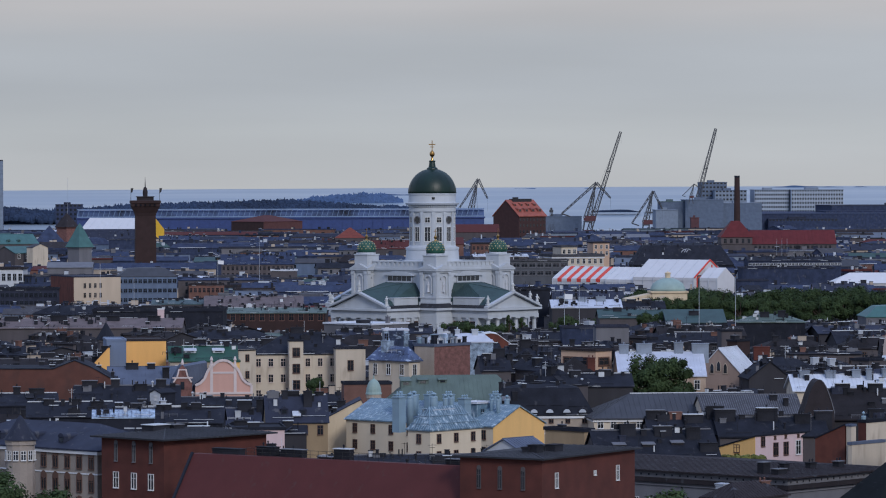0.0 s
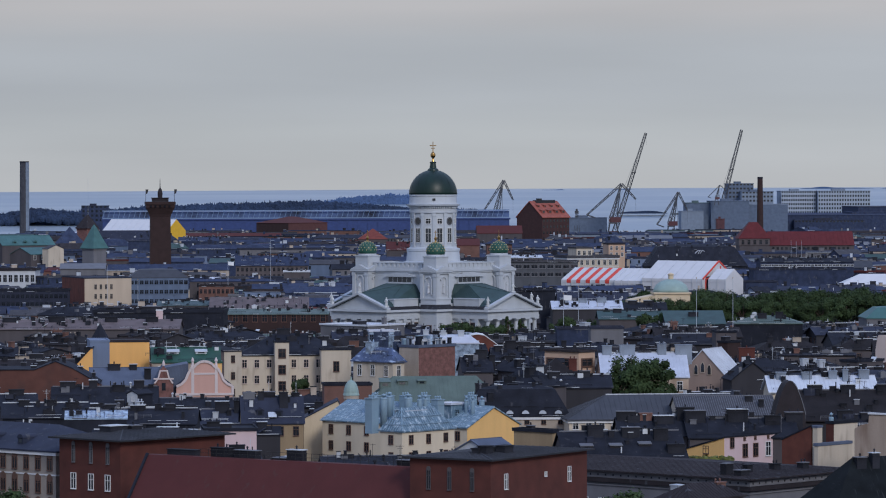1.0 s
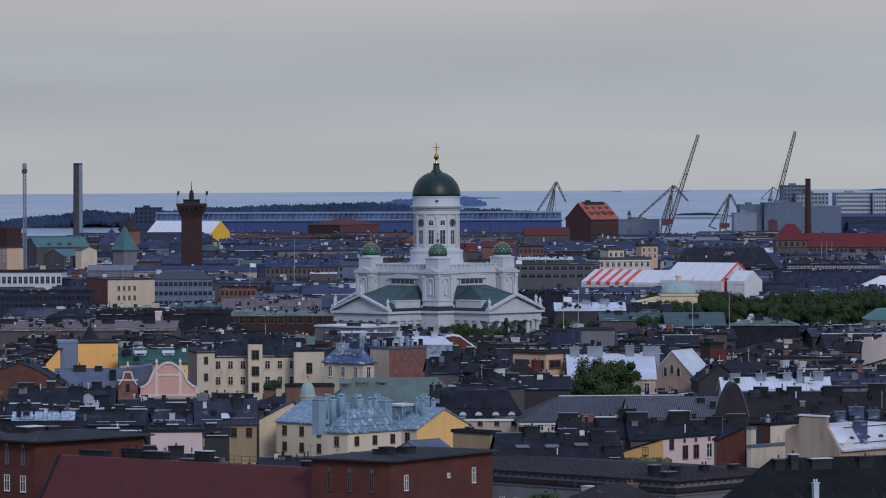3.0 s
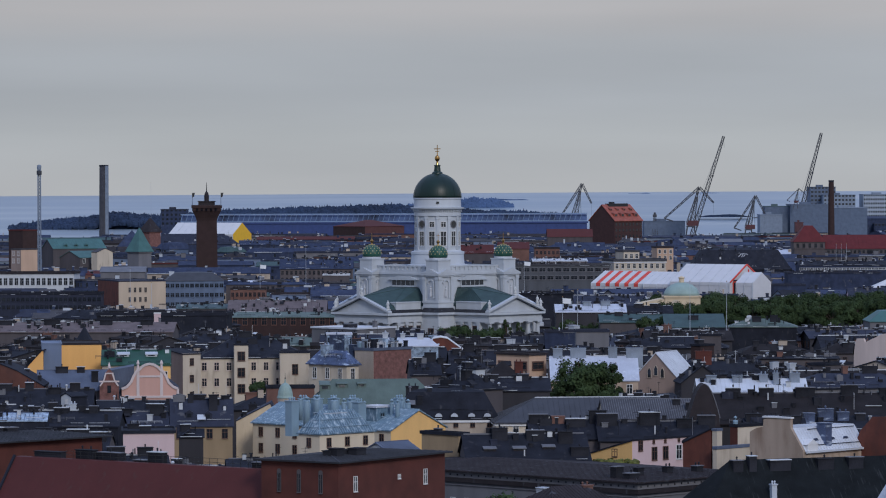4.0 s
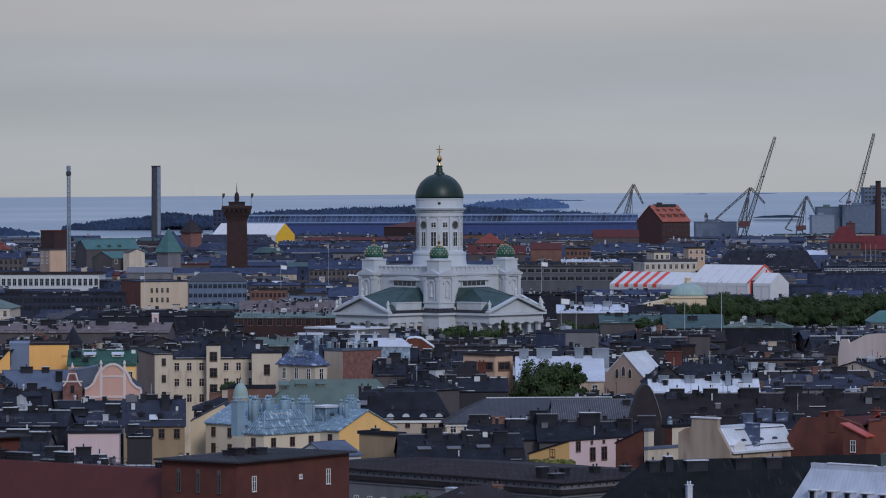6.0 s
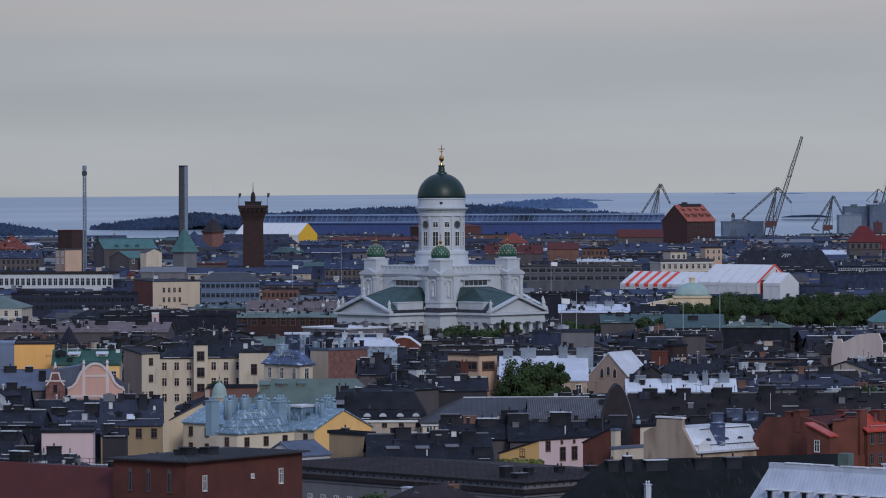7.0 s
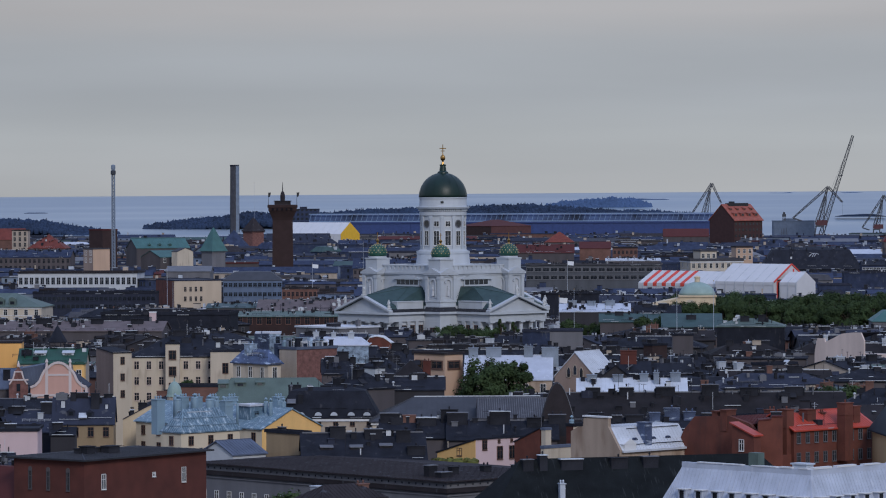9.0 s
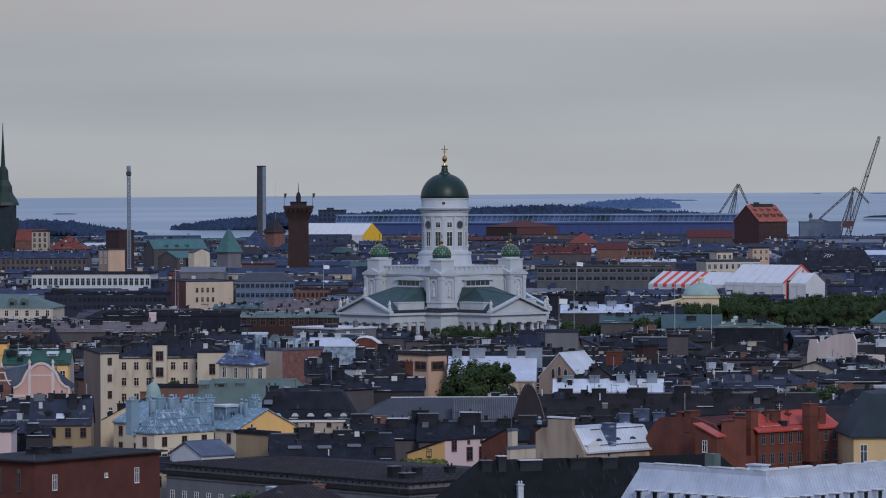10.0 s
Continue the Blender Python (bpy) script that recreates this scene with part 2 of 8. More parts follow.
# ==== mesh tools ====
def wear_and_glint_streaks(m, color, stretch, low=0.62, high=0.72):
    """Streaks, mostly down a slope, over the material's colour: wear or painted glints."""
    n, l = m.node_tree.nodes, m.node_tree.links
    b = n["Principled BSDF"]
    tc, mp, tex, rg, mix = n.new("ShaderNodeTexCoord"), n.new("ShaderNodeMapping"), n.new("ShaderNodeTexNoise"), n.new("ShaderNodeMapRange"), n.new("ShaderNodeMix")
    mp.inputs["Scale"].default_value = stretch
    mp.inputs["Rotation"].default_value = (0, 0, radians(4))
    l.new(tc.outputs["Object"], mp.inputs[0])
    l.new(mp.outputs[0], tex.inputs["Vector"])
    tex.inputs["Scale"].default_value, tex.inputs["Detail"].default_value = 1.0, 3.0
    rg.inputs["From Min"].default_value, rg.inputs["From Max"].default_value = low, high
    l.new(tex.outputs[0], rg.inputs[0])
    mix.data_type = "RGBA"
    l.new(rg.outputs[0], mix.inputs["Factor"])
    l.new(b.inputs["Base Color"].links[0].from_socket, mix.inputs["A"])
    mix.inputs["B"].default_value = (*color, 1)
    l.new(mix.outputs["Result"], b.inputs["Base Color"])


wear_and_glint_streaks(M["roof_moss"], (0.027, 0.03, 0.033), (3.5, 0.35, 0.35))
# bright patches paint highlights between the seams of the turquoise roof
wear_and_glint_streaks(M["roof_turquoise"], (0.43, 0.51, 0.57), (1.3, 1.3, 0.5), 0.52, 0.7)
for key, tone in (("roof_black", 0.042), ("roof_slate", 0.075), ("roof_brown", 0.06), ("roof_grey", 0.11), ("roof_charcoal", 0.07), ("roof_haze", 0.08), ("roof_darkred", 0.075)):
    wear_and_glint_streaks(M[key], (tone, tone * (0.45 if key == "roof_darkred" else 1.03), tone * (0.42 if key == "roof_darkred" else 1.22)), (0.9, 0.9, 0.35))
wear_and_glint_streaks(M["plaster_sand"], (0.24, 0.17, 0.125), (0.5, 0.5, 0.16), 0.5, 0.72)
wear_and_glint_streaks(M["plaster_pale"], (0.36, 0.3, 0.24), (0.6, 0.6, 0.14), 0.56, 0.76)
wear_and_glint_streaks(M["plaster_cream"], (0.42, 0.33, 0.22), (0.6, 0.6, 0.14), 0.58, 0.78)
wear_and_glint_streaks(M["brick_redbrown"], (0.07, 0.035, 0.03), (0.4, 0.4, 0.2), 0.5, 0.75)
wear_and_glint_streaks(M["brick_warm"], (0.075, 0.03, 0.024), (0.5, 0.5, 0.2), 0.52, 0.75)
# near-white streaks paint highlights on the shiny blue roof
wear_and_glint_streaks(M["roof_blue"], (0.42, 0.5, 0.62), (0.5, 0.5, 1.6), 0.58, 0.68)
# pale bands paint reflected sky on the sea
wear_and_glint_streaks(M["sea"], (0.275, 0.312, 0.337), (0.0016, 0.011, 0.02), 0.44, 0.7)
wear_and_glint_streaks(M["roof_paleblue"], (0.47, 0.5, 0.57), (1.6, 1.6, 0.25))
wear_and_glint_streaks(M["roof_bluewhite"], (0.54, 0.57, 0.64), (1.6, 1.6, 0.25))


class Shape:
    """Collects faces with materials; becomes one mesh."""

    def __init__(self):
        self.v, self.f, self.m = [], [], []

    def face(self, pts, m=0):
        i = len(self.v)
        self.v += [tuple(p) for p in pts]
        self.f.append(tuple(range(i, i + len(pts))))
        self.m.append(m)
        return self

    def box(self, x0, y0, z0, x1, y1, z1, m=0):
        i = len(self.v)
        self.v += [(x0, y0, z0), (x1, y0, z0), (x1, y1, z0), (x0, y1, z0), (x0, y0, z1), (x1, y0, z1), (x1, y1, z1), (x0, y1, z1)]
        for q in ((0, 3, 2, 1), (4, 5, 6, 7), (0, 1, 5, 4), (1, 2, 6, 5), (2, 3, 7, 6), (3, 0, 4, 7)):
            self.f.append(tuple(i + k for k in q))
            self.m.append(m)
        return self

    def prism(self, pts, shift, m=0):
        """A solid from a polygon pushed along a vector."""
        i, n, s = len(self.v), len(pts), Vector(shift)
        self.v += [tuple(p) for p in pts] + [tuple(Vector(p) + s) for p in pts]
        self.f += [tuple(i + k for k in reversed(range(n))), tuple(i + n + k for k in range(n))]
        self.f += [(i + k, i + (k + 1) % n, i + n + (k + 1) % n, i + n + k) for k in range(n)]
        self.m += [m] * (n + 2)
        return self

    def turn(self, profile, n=24, at=(0, 0), m=0, a0=0.0):
        """A body of rotation round z from (radius, height) pairs."""
        i = len(self.v)
        for r, z in profile:
            self.v += [(at[0] + r * math.cos(a0 + 2 * math.pi * k / n), at[1] + r * math.sin(a0 + 2 * math.pi * k / n), z) for k in range(n)]
        for j in range(len(profile) - 1):
            for k in range(n):
                a, b = i + j * n + k, i + j * n + (k + 1) % n
                self.f.append((a, b, b + n, a + n))
                self.m.append(m)
        self.f += [tuple(i + k for k in reversed(range(n))), tuple(i + (len(profile) - 1) * n + k for k in range(n))]
        self.m += [m, m]
        return self

    def bar(self, p, q, t=0.1, m=0):
        """A square bar from p to q."""
        p, q = Vector(p), Vector(q)
        d = (q - p).normalized()
        u = d.cross(Vector((0, 0, 1)) if abs(d.z) < 0.95 else Vector((1, 0, 0))).normalized() * t / 2
        w = d.cross(u).normalized() * t / 2
        return self.prism([p + u + w, p - u + w, p - u - w, p + u - w], q - p, m)

    def mesh(self, name, mats, smooth=False):
        me = bpy.data.meshes.new(name)
        at, where, v = {}, [], []
        for p in self.v:
            k = (round(p[0], 3), round(p[1], 3), round(p[2], 3))
            if k not in at:
                at[k] = len(v)
                v.append(p)
            where.append(at[k])
        keep = [(tuple(dict.fromkeys(where[i] for i in f)), m) for f, m in zip(self.f, self.m)]
        keep = [(f, m) for f, m in keep if len(f) > 2]
        self.v, self.f, self.m = v, [f for f, _ in keep], [m for _, m in keep]
        me.from_pydata(self.v, [], self.f)
        for k in mats:
            me.materials.append(M[k])
        me.polygons.foreach_set("material_index", self.m)
        if smooth:
            me.polygons.foreach_set("use_smooth", [True] * len(self.f))
        me.update()
        return me


def part(name, shape, mats, parent, label="", at=None, smooth=False):
    """One mesh object under a thing or a part; shape may be a finished mesh that is shared."""
    me = shape if isinstance(shape, bpy.types.Mesh) else shape.mesh(name, mats if isinstance(mats, (list, tuple)) else [mats], smooth)
    ob = new(name, me)
    ob.parent = parent
    if at is not None:
        ob.matrix_basis = at
    return tagged(ob, label)


def thing(name, label, category, at, group="", kind=""):
    ob = new(name)
    ob.matrix_basis = at
    return tagged(ob, label, category, group, kind)


SHARED = {}


def shared(key, make):
    if key not in SHARED:
        SHARED[key] = make()
    return SHARED[key]


# ==== parts of houses ====
def window_mesh(w, h, frame_mat="frame_white", arch=False, glazed=True):
    """A window in the plane y = 0 that looks to -y: surround, recessed pane, bars and sill; its top middle-bottom is the origin."""

    def make():
        s, t = Shape(), max(0.07, 0.09 * w)
        if glazed:
            s.box(-w / 2, -0.03, 0, w / 2, 0.0, h, 1)
        for x0, x1 in ((-w / 2 - t, -w / 2), (w / 2, w / 2 + t)):
            s.box(x0, -0.11, -t, x1, 0.0, h + t)
        c, zt = 0.035, h * 0.64
        for x0, x1 in ((-w / 2, -c), (-c, c), (c, w / 2)):
            s.box(x0, -0.11, h, x1, 0.0, h + t).box(x0, -0.11, -t, x1, 0.0, 0)
            s.box(x0, -0.11, zt, x1, 0.0, zt + 0.06)
        s.box(-c, -0.11, 0, c, 0.0, zt).box(-c, -0.11, zt + 0.06, c, 0.0, h)
        s.box(-w / 2 - t, -0.2, -t - 0.07, w / 2 + t, 0.0, -t)
        if arch:
            s.turn([(w / 2 + t, -0.1), (w / 2 + t, 0.0)], 14)
            for i in range(len(s.v) - 28, len(s.v)):
                x, y, z = s.v[i]
                s.v[i] = (x, z - 0.005, y + h)
        return s.mesh("window", [frame_mat, "pane"] if glazed else [frame_mat])

    return shared(("window", w, h, frame_mat, arch, glazed), make)


def set_window(ob, at, near, w, h, frame_mat, arch=False):
    """A window on a wall; on the nearer houses its pane is a piece of its own."""
    win = part("window", window_mesh(w, h, frame_mat, arch, not near), None, ob, at=at)
    if near:
        part("pane", shared(("window_pane", w, h), lambda: Shape().box(-w / 2, -0.03, 0, w / 2, 0.0, h).mesh("pane", ["pane"])), None, win)


def chimney_mesh(w, d, h, body="chimney", pots=2):
    def make():
        if body == "chimney_blue" and w < 1.7:
            s, q = Shape(), w / 2
            s.turn([(q, -2.5), (q, h - 0.1), (q * 0.94, h)], 14).turn([(q * 0.3, h), (q * 0.3, h + 0.3), (q * 0.75, h + 0.34), (q * 0.75, h + 0.5), (0.05, h + 0.75)], 10)
            return s.turn([(q + 0.04, h - 0.3), (q + 0.04, h - 0.2)], 14).mesh("chimney", [body], True)
        s = Shape().box(-w / 2, -d / 2, -2.5, w / 2, d / 2, h).box(-w / 2 - 0.12, -d / 2 - 0.12, h, w / 2 + 0.12, d / 2 + 0.12, h + (0.11 if body == "chimney" else 0.16), 1)
        s.box(-w / 2 - 0.06, -d / 2 - 0.06, h * 0.72, w / 2 + 0.06, d / 2 + 0.06, h * 0.72 + 0.1)
        count = pots
        if body != "chimney_blue":
            count = (1, 0, 2, 0, 1)[round(w * 7 + h * 13) % 5]
        for k in range(count):
            x = (k + 0.5) / count * w - w / 2
            g = 1.25 if body == "chimney_blue" else 1.0
            s.turn([(0.13 * g, h + 0.16), (0.11 * g, h + 0.16 + 0.24 * g), (0.17 * g, h + 0.16 + 0.26 * g), (0.17 * g, h + 0.16 + 0.34 * g), (0.04, h + 0.16 + 0.5 * g)], 8, (x, 0), 0)
        # pale cap colours paint the sky's reflection on wet metal
        return s.mesh("chimney", [body, ("metal_light", "roof_lightgrey", "chimney", "roof_lightgrey", "chimney")[round(d * 10 + h * 10 + w * 10) % 5] if body == "chimney" else body if body != "plaster_beige" else "chimney"])

    return shared(("chimney", w, d, h, body, pots), make)


def dormer_mesh(w, h, d, wall, roof, kind="gable"):
    def make():
        s = Shape()
        if kind != "lunette":
            s.box(-w / 2, 0, -1.0, w / 2, d, h).box(-w * 0.3, -0.04, h * 0.2, w * 0.3, -0.002, h * 0.85, 2)
        if kind == "gable":
            s.prism([(-w / 2 - 0.15, -0.15, h), (w / 2 + 0.15, -0.15, h), (0, -0.15, h + w * 0.45)], (0, d + 0.15, 0), 1)
        elif kind == "lunette":
            arc = [(math.cos(a), math.sin(a)) for a in np.linspace(0, math.pi, 11)]
            s.prism([(w / 2 * x, -0.1, w / 2 * y) for x, y in arc], (0, d, 0), 1)
            # pale half-disc paints the sky mirrored in the dormer's pane
            s.prism([(w * 0.4 * x, -0.16, 0.06 + w * 0.38 * y) for x, y in arc], (0, 0.055, 0), 3)
        elif kind == "round":
            s.prism([(w / 2 * 1.1 * math.cos(a), -0.1, h + w / 2 * math.sin(a)) for a in np.linspace(0, math.pi, 9)], (0, d, 0), 1)
        else:
            s.prism([(-w / 2 - 0.15, -0.2, h + 0.002), (w / 2 + 0.15, -0.2, h + 0.002), (w / 2 + 0.15, d, h + 0.7), (-w / 2 - 0.15, d, h + 0.7), (-w / 2 - 0.15, d, h + 0.5), (-w / 2 - 0.15, -0.2, h)][:4], (0, 0, 0.12), 1)
        return s.mesh("dormer", [wall, roof, "pane", "chimney_light"])

    return shared(("dormer", w, h, d, wall, roof, kind), make)


def roof_shape(W, D, h, kind, rh, o=0.45):
    """Roof over the walls 0..W, 0..D whose eaves stand at height h. Gives the shape, and (x, y) -> height."""
    s, t = Shape(), 0.22
    x0, y0, x1, y1 = -o, -o, W + o, D + o
    z = h - t * 0.2
    if kind == "flat":
        s.box(x0, y0, h, x1, y1, h + t)
        for a in ((x0, y0, x1, y0 + 0.3), (x0, y1 - 0.3, x1, y1), (x0, y0 + 0.3, x0 + 0.3, y1 - 0.3), (x1 - 0.3, y0 + 0.3, x1, y1 - 0.3)):
            s.box(a[0], a[1], h + t, a[2], a[3], h + t + rh)
        return s, lambda x, y: h + t
    if kind == "lean":
        s.prism([(x0, y0, z + rh - t), (x0, y1, z - t), (x0, y1, z), (x0, y0, z + rh)], (x1 - x0, 0, 0))
        return s, lambda x, y: h + rh * (1 - y / D)
    if kind == "gx":
        m = D / 2
        for ya, yb in ((y0, m), (y1, m)):
            s.prism([(x0, ya, z - t), (x0, yb, z + rh - t), (x0, yb, z + rh), (x0, ya, z)], (x1 - x0, 0, 0))
        return s, lambda x, y: h + rh * (1 - abs(y - m) / (m + o))
    if kind == "gy":
        m = W / 2
        for xa, xb in ((x0, m), (x1, m)):
            s.prism([(xa, y0, z - t), (xb, y0, z + rh - t), (xb, y0, z + rh), (xa, y0, z)], (0, y1 - y0, 0))
        return s, lambda x, y: h + rh * (1 - abs(x - m) / (m + o))
    if kind == "shed":
        s.prism([(x0, y0, z - t), (x0, y1, z + rh - t), (x0, y1, z + rh), (x0, y0, z)], (x1 - x0, 0, 0))
        return s, lambda x, y: h + rh * y / D
    inset = min(W, D) / 2 + o
    top = 0.0
    if kind == "mansard":
        inset = min(W, D) * 0.22 + o
    elif kind == "pyramid":
        inset = min(W, D) / 2 + o - 0.05
    i = inset - 0.02 if kind != "mansard" else inset
    a, b, c, d = (x0, y0), (x1, y0), (x1, y1), (x0, y1)
    A, B, C, E = (x0 + i, y0 + i), (x1 - i, y0 + i), (x1 - i, y1 - i), (x0 + i, y1 - i)
    lo, hi = z, z + rh
    ring = lambda pts, zz: [(p[0], p[1], zz) for p in pts]
    s.face(ring((d, c, b, a), lo - t))
    for p, q in ((a, b), (b, c), (c, d), (d, a)):
        s.face([(*p, lo - t), (*q, lo - t), (*q, lo), (*p, lo)])
    for p, q, Q, P in ((a, b, B, A), (b, c, C, B), (c, d, E, C), (d, a, A, E)):
        s.face([(*p, lo), (*q, lo), (*Q, hi), (*P, hi)])
    if kind == "mansard":
        mx, my = (A[0] + B[0]) / 2, (A[1] + E[1]) / 2
        k = max(0.05, min(B[0] - A[0], E[1] - A[1]) / 2 - 0.1)
        A2, B2, C2, E2 = (A[0] + k, A[1] + k), (B[0] - k, B[1] + k), (C[0] - k, C[1] - k), (E[0] + k, E[1] - k)
        for p, q, Q, P in ((A, B, B2, A2), (B, C, C2, B2), (C, E, E2, C2), (E, A, A2, E2)):
            s.face([(*p, hi), (*q, hi), (*Q, hi + 0.12 * rh), (*P, hi + 0.12 * rh)])
        s.face(ring((A2, B2, C2, E2), hi + 0.12 * rh))
    else:
        s.face(ring((A, B, C, E), hi))
    return s, lambda x, y: h + rh * min(1.0, min(x - x0, x1 - x, y - y0, y1 - y) / inset)


def seam_shape(W, D, h, kind, rh, o=0.45, step=0.9):
    """Standing seams on the two slopes of a roof that face the camera."""
    s, z = Shape(), h - 0.03
    if kind == "gx":
        for k in range(1, int((W + 2 * o) / step)):
            x = -o + k * step
            s.bar((x, -o, z), (x, D / 2, z + rh), 0.09)
        s.bar((-o, D / 2, z + rh), (W + o, D / 2, z + rh), 0.16)
    elif kind == "gy":
        for k in range(1, int((D + 2 * o) / step)):
            y = -o + k * step
            s.bar((-o, y, z), (W / 2, y, z + rh), 0.09)
        s.bar((W / 2, -o, z + rh), (W / 2, D + o, z + rh), 0.16)
    elif kind in ("hip", "pyramid", "mansard"):
        i = min(W, D) / 2 + o if kind != "mansard" else min(W, D) * 0.22 + o
        for L, way in ((W, 0), (D, 1)):
            for k in range(1, int((L + 2 * o) / step)):
                c = -o + k * step
                f = min(1.0, min(c + o, L + o - c) / i)
                p, q = (c, -o, z), (c, -o + i * f, z + rh * f)
                if way:
                    p, q = (p[1], p[0], p[2]), (q[1], q[0], q[2])
                s.bar(p, q, 0.09)
        s.bar((-o, -o, z), (-o + i, -o + i, z + rh), 0.14)
    return s


def fitting_mesh(kind, tone="metal_light"):
    """Small things that stand on roofs; the origin lies on the roof."""

    def make():
        s = Shape()
        if kind == "vent_pipe":
            s.turn([(0.16, -0.8), (0.16, 0.7), (0.3, 0.75), (0.3, 0.95), (0.1, 1.1)], 8)
        elif kind == "roof_hatch":
            s.box(-0.55, -0.55, -0.6, 0.55, 0.55, 0.45).box(-0.65, -0.65, 0.45, 0.65, 0.65, 0.55)
        elif kind == "skylight":
            s.prism([(-0.8, -0.6, -0.1), (0.8, -0.6, -0.1), (0.8, 0.7, 0.75), (-0.8, 0.7, 0.75)], (0, -0.08, 0.14))
        elif kind == "aerial":
            s.bar((0, 0, -0.5), (0, 0, 3.0), 0.07).bar((-0.7, 0, 2.7), (0.7, 0, 2.7), 0.05).bar((-0.45, 0, 2.3), (0.45, 0, 2.3), 0.05)
        elif kind == "fan_box":
            s.box(-1.1, -0.7, -0.8, 1.1, 0.7, 0.8).box(-0.9, -0.75, 0.1, 0.9, -0.7, 0.6).turn([(0.5, 0.8), (0.5, 1.0)], 10)
        else:  # snow rail
            s.bar((-3, 0, 0.25), (3, 0, 0.25), 0.06).bar((-3, 0, 0.45), (3, 0, 0.45), 0.06)
            for k in range(5):
                s.bar((-3 + 1.5 * k, 0, -0.2), (-3 + 1.5 * k, 0, 0.5), 0.06)
        return s.mesh(kind, [tone])

    return shared((kind, tone), make)


def fit_out(ob, W, D, zat, n, r, turned=0):
    """n small fittings set about a roof."""
    for _ in range(n):
        kind = r.choice(("vent_pipe", "vent_pipe", "roof_hatch", "skylight", "aerial", "vent_pipe", "snow_rail", "snow_rail", "fan_box"))
        x, y = r.uniform(0.08, 0.92) * W, r.uniform(0.05, 0.6) * D
        if r.random() < 0.5:
            x, y = r.uniform(0.05, 0.6) * W, r.uniform(0.08, 0.92) * D
        tone = r.choice(("metal_light", "chimney", "chimney", "chimney", "chimney", "roof_slate", "roof_lightgrey"))
        part(kind, fitting_mesh(kind, tone), None, ob, at=pose(x, y, zat(x, y), 0, 0, r.choice((0, -90))))


def gear(ob, W, D, h, zat, roof, over):
    """The small gear of an old roof in one mesh: snow rails, walk boards, flashings, vents and stubs."""
    r = random.Random(round(W * 131 + D * 17 + h * 7))
    s, g = Shape(), min(W, D)
    for along, n in (("x", W), ("y", D)):
        u = r.uniform(0, 1.5)
        while u < n - 2:
            L, v = r.uniform(1.5, 5.0), r.choice((0.35, 0.45, 0.6))
            p, q = ((u, v), (min(u + L, n - 0.4), v)) if along == "x" else ((v, u), (v, min(u + L, n - 0.4)))
            za, zb = zat(*p), zat(*q)
            if abs(za - zb) < 0.1:
                s.bar((*p, za + 0.22), (*q, zb + 0.22), 0.07, r.choice((0, 0, 1)))
                s.bar((*p, za - 0.05), (*p, za + 0.25), 0.06).bar((*q, zb - 0.05), (*q, zb + 0.25), 0.06)
            u += L + r.uniform(0.4, 3.0)
    for _ in range(int(W * D / 16)):
        if roof == "gx":
            x, y = r.uniform(0.03, 0.97) * W, D * r.choice((r.gauss(0.5, 0.05), r.uniform(0.1, 0.5)))
        elif roof == "gy":
            x, y = W * r.choice((r.gauss(0.5, 0.05), r.uniform(0.1, 0.5))), r.uniform(0.03, 0.97) * D
        else:
            x, y = r.uniform(0.12, 0.88) * W, r.uniform(0.12, 0.88) * D
        z, k = zat(x, y), r.random()
        w, d, e = r.uniform(0.2, 0.6), r.uniform(0.2, 0.5), r.uniform(0.3, 1.1)
        m = r.choice((0, 0, 0, 0, 0, 0, 0, 0, 2, 1))
        if k < 0.5:
            s.box(x - w, y - d, z - 0.8, x + w, y + d, z + e, m).box(x - w - 0.08, y - d - 0.08, z + e, x + w + 0.08, y + d + 0.08, z + e + 0.1, r.choice((0, 0, 0, 0, 0, 1)))
        elif k < 0.75:
            s.bar((x, y, z - 0.4), (x, y, z + e + 0.4), 0.2, m)
        elif k < 0.88:
            s.bar((x, y, z - 0.3), (x, y, z + 0.9 + 1.6 * e), 0.06, 0).bar((x - 0.5, y, z + 0.8 + 1.5 * e), (x + 0.5, y, z + 0.8 + 1.5 * e), 0.05, 0)
        else:
            q = min(W - 0.2, x + r.uniform(1, 3))
            if abs(zat(q, y) - z) < 0.15:
                s.box(x, y - 0.2, z + 0.02, q, y + 0.2, z + 0.14, r.choice((0, 1, 2)))
    # pale bars: edge metal with its sky glint in the colour
    for _ in range(int((W + D) / 7)):
        if r.random() < 0.5 or roof in ("hip", "mansard"):
            u = r.uniform(0, max(0.1, W - 3))
            s.bar((u, -over - 0.02, h + 0.02), (min(W, u + r.uniform(1.2, 4.5)), -over - 0.02, h + 0.02), 0.12, r.choice((1, 2)))
        else:
            u = r.uniform(0.1, 0.7)
            p, q = ((u * W, D / 2), (min(1, u + 0.2) * W, D / 2)) if roof == "gx" else ((W / 2, u * D), (W / 2, min(1, u + 0.2) * D))
            s.bar((*p, zat(*p) + 0.05), (*q, zat(*q) + 0.05), 0.14, r.choice((1, 1, 2)))
    if s.f:
        tagged(part("roof_gear", s, ["chimney", "metal_light", "roof_lightgrey"], ob), kind="stuff")


FITTER = random.Random(77)
FOOT = []  # plan of everything that stands, so that the infill keeps clear
SIGHT = []  # landmarks the infill must not hide from the camera: x, y, half width, lowest height in view


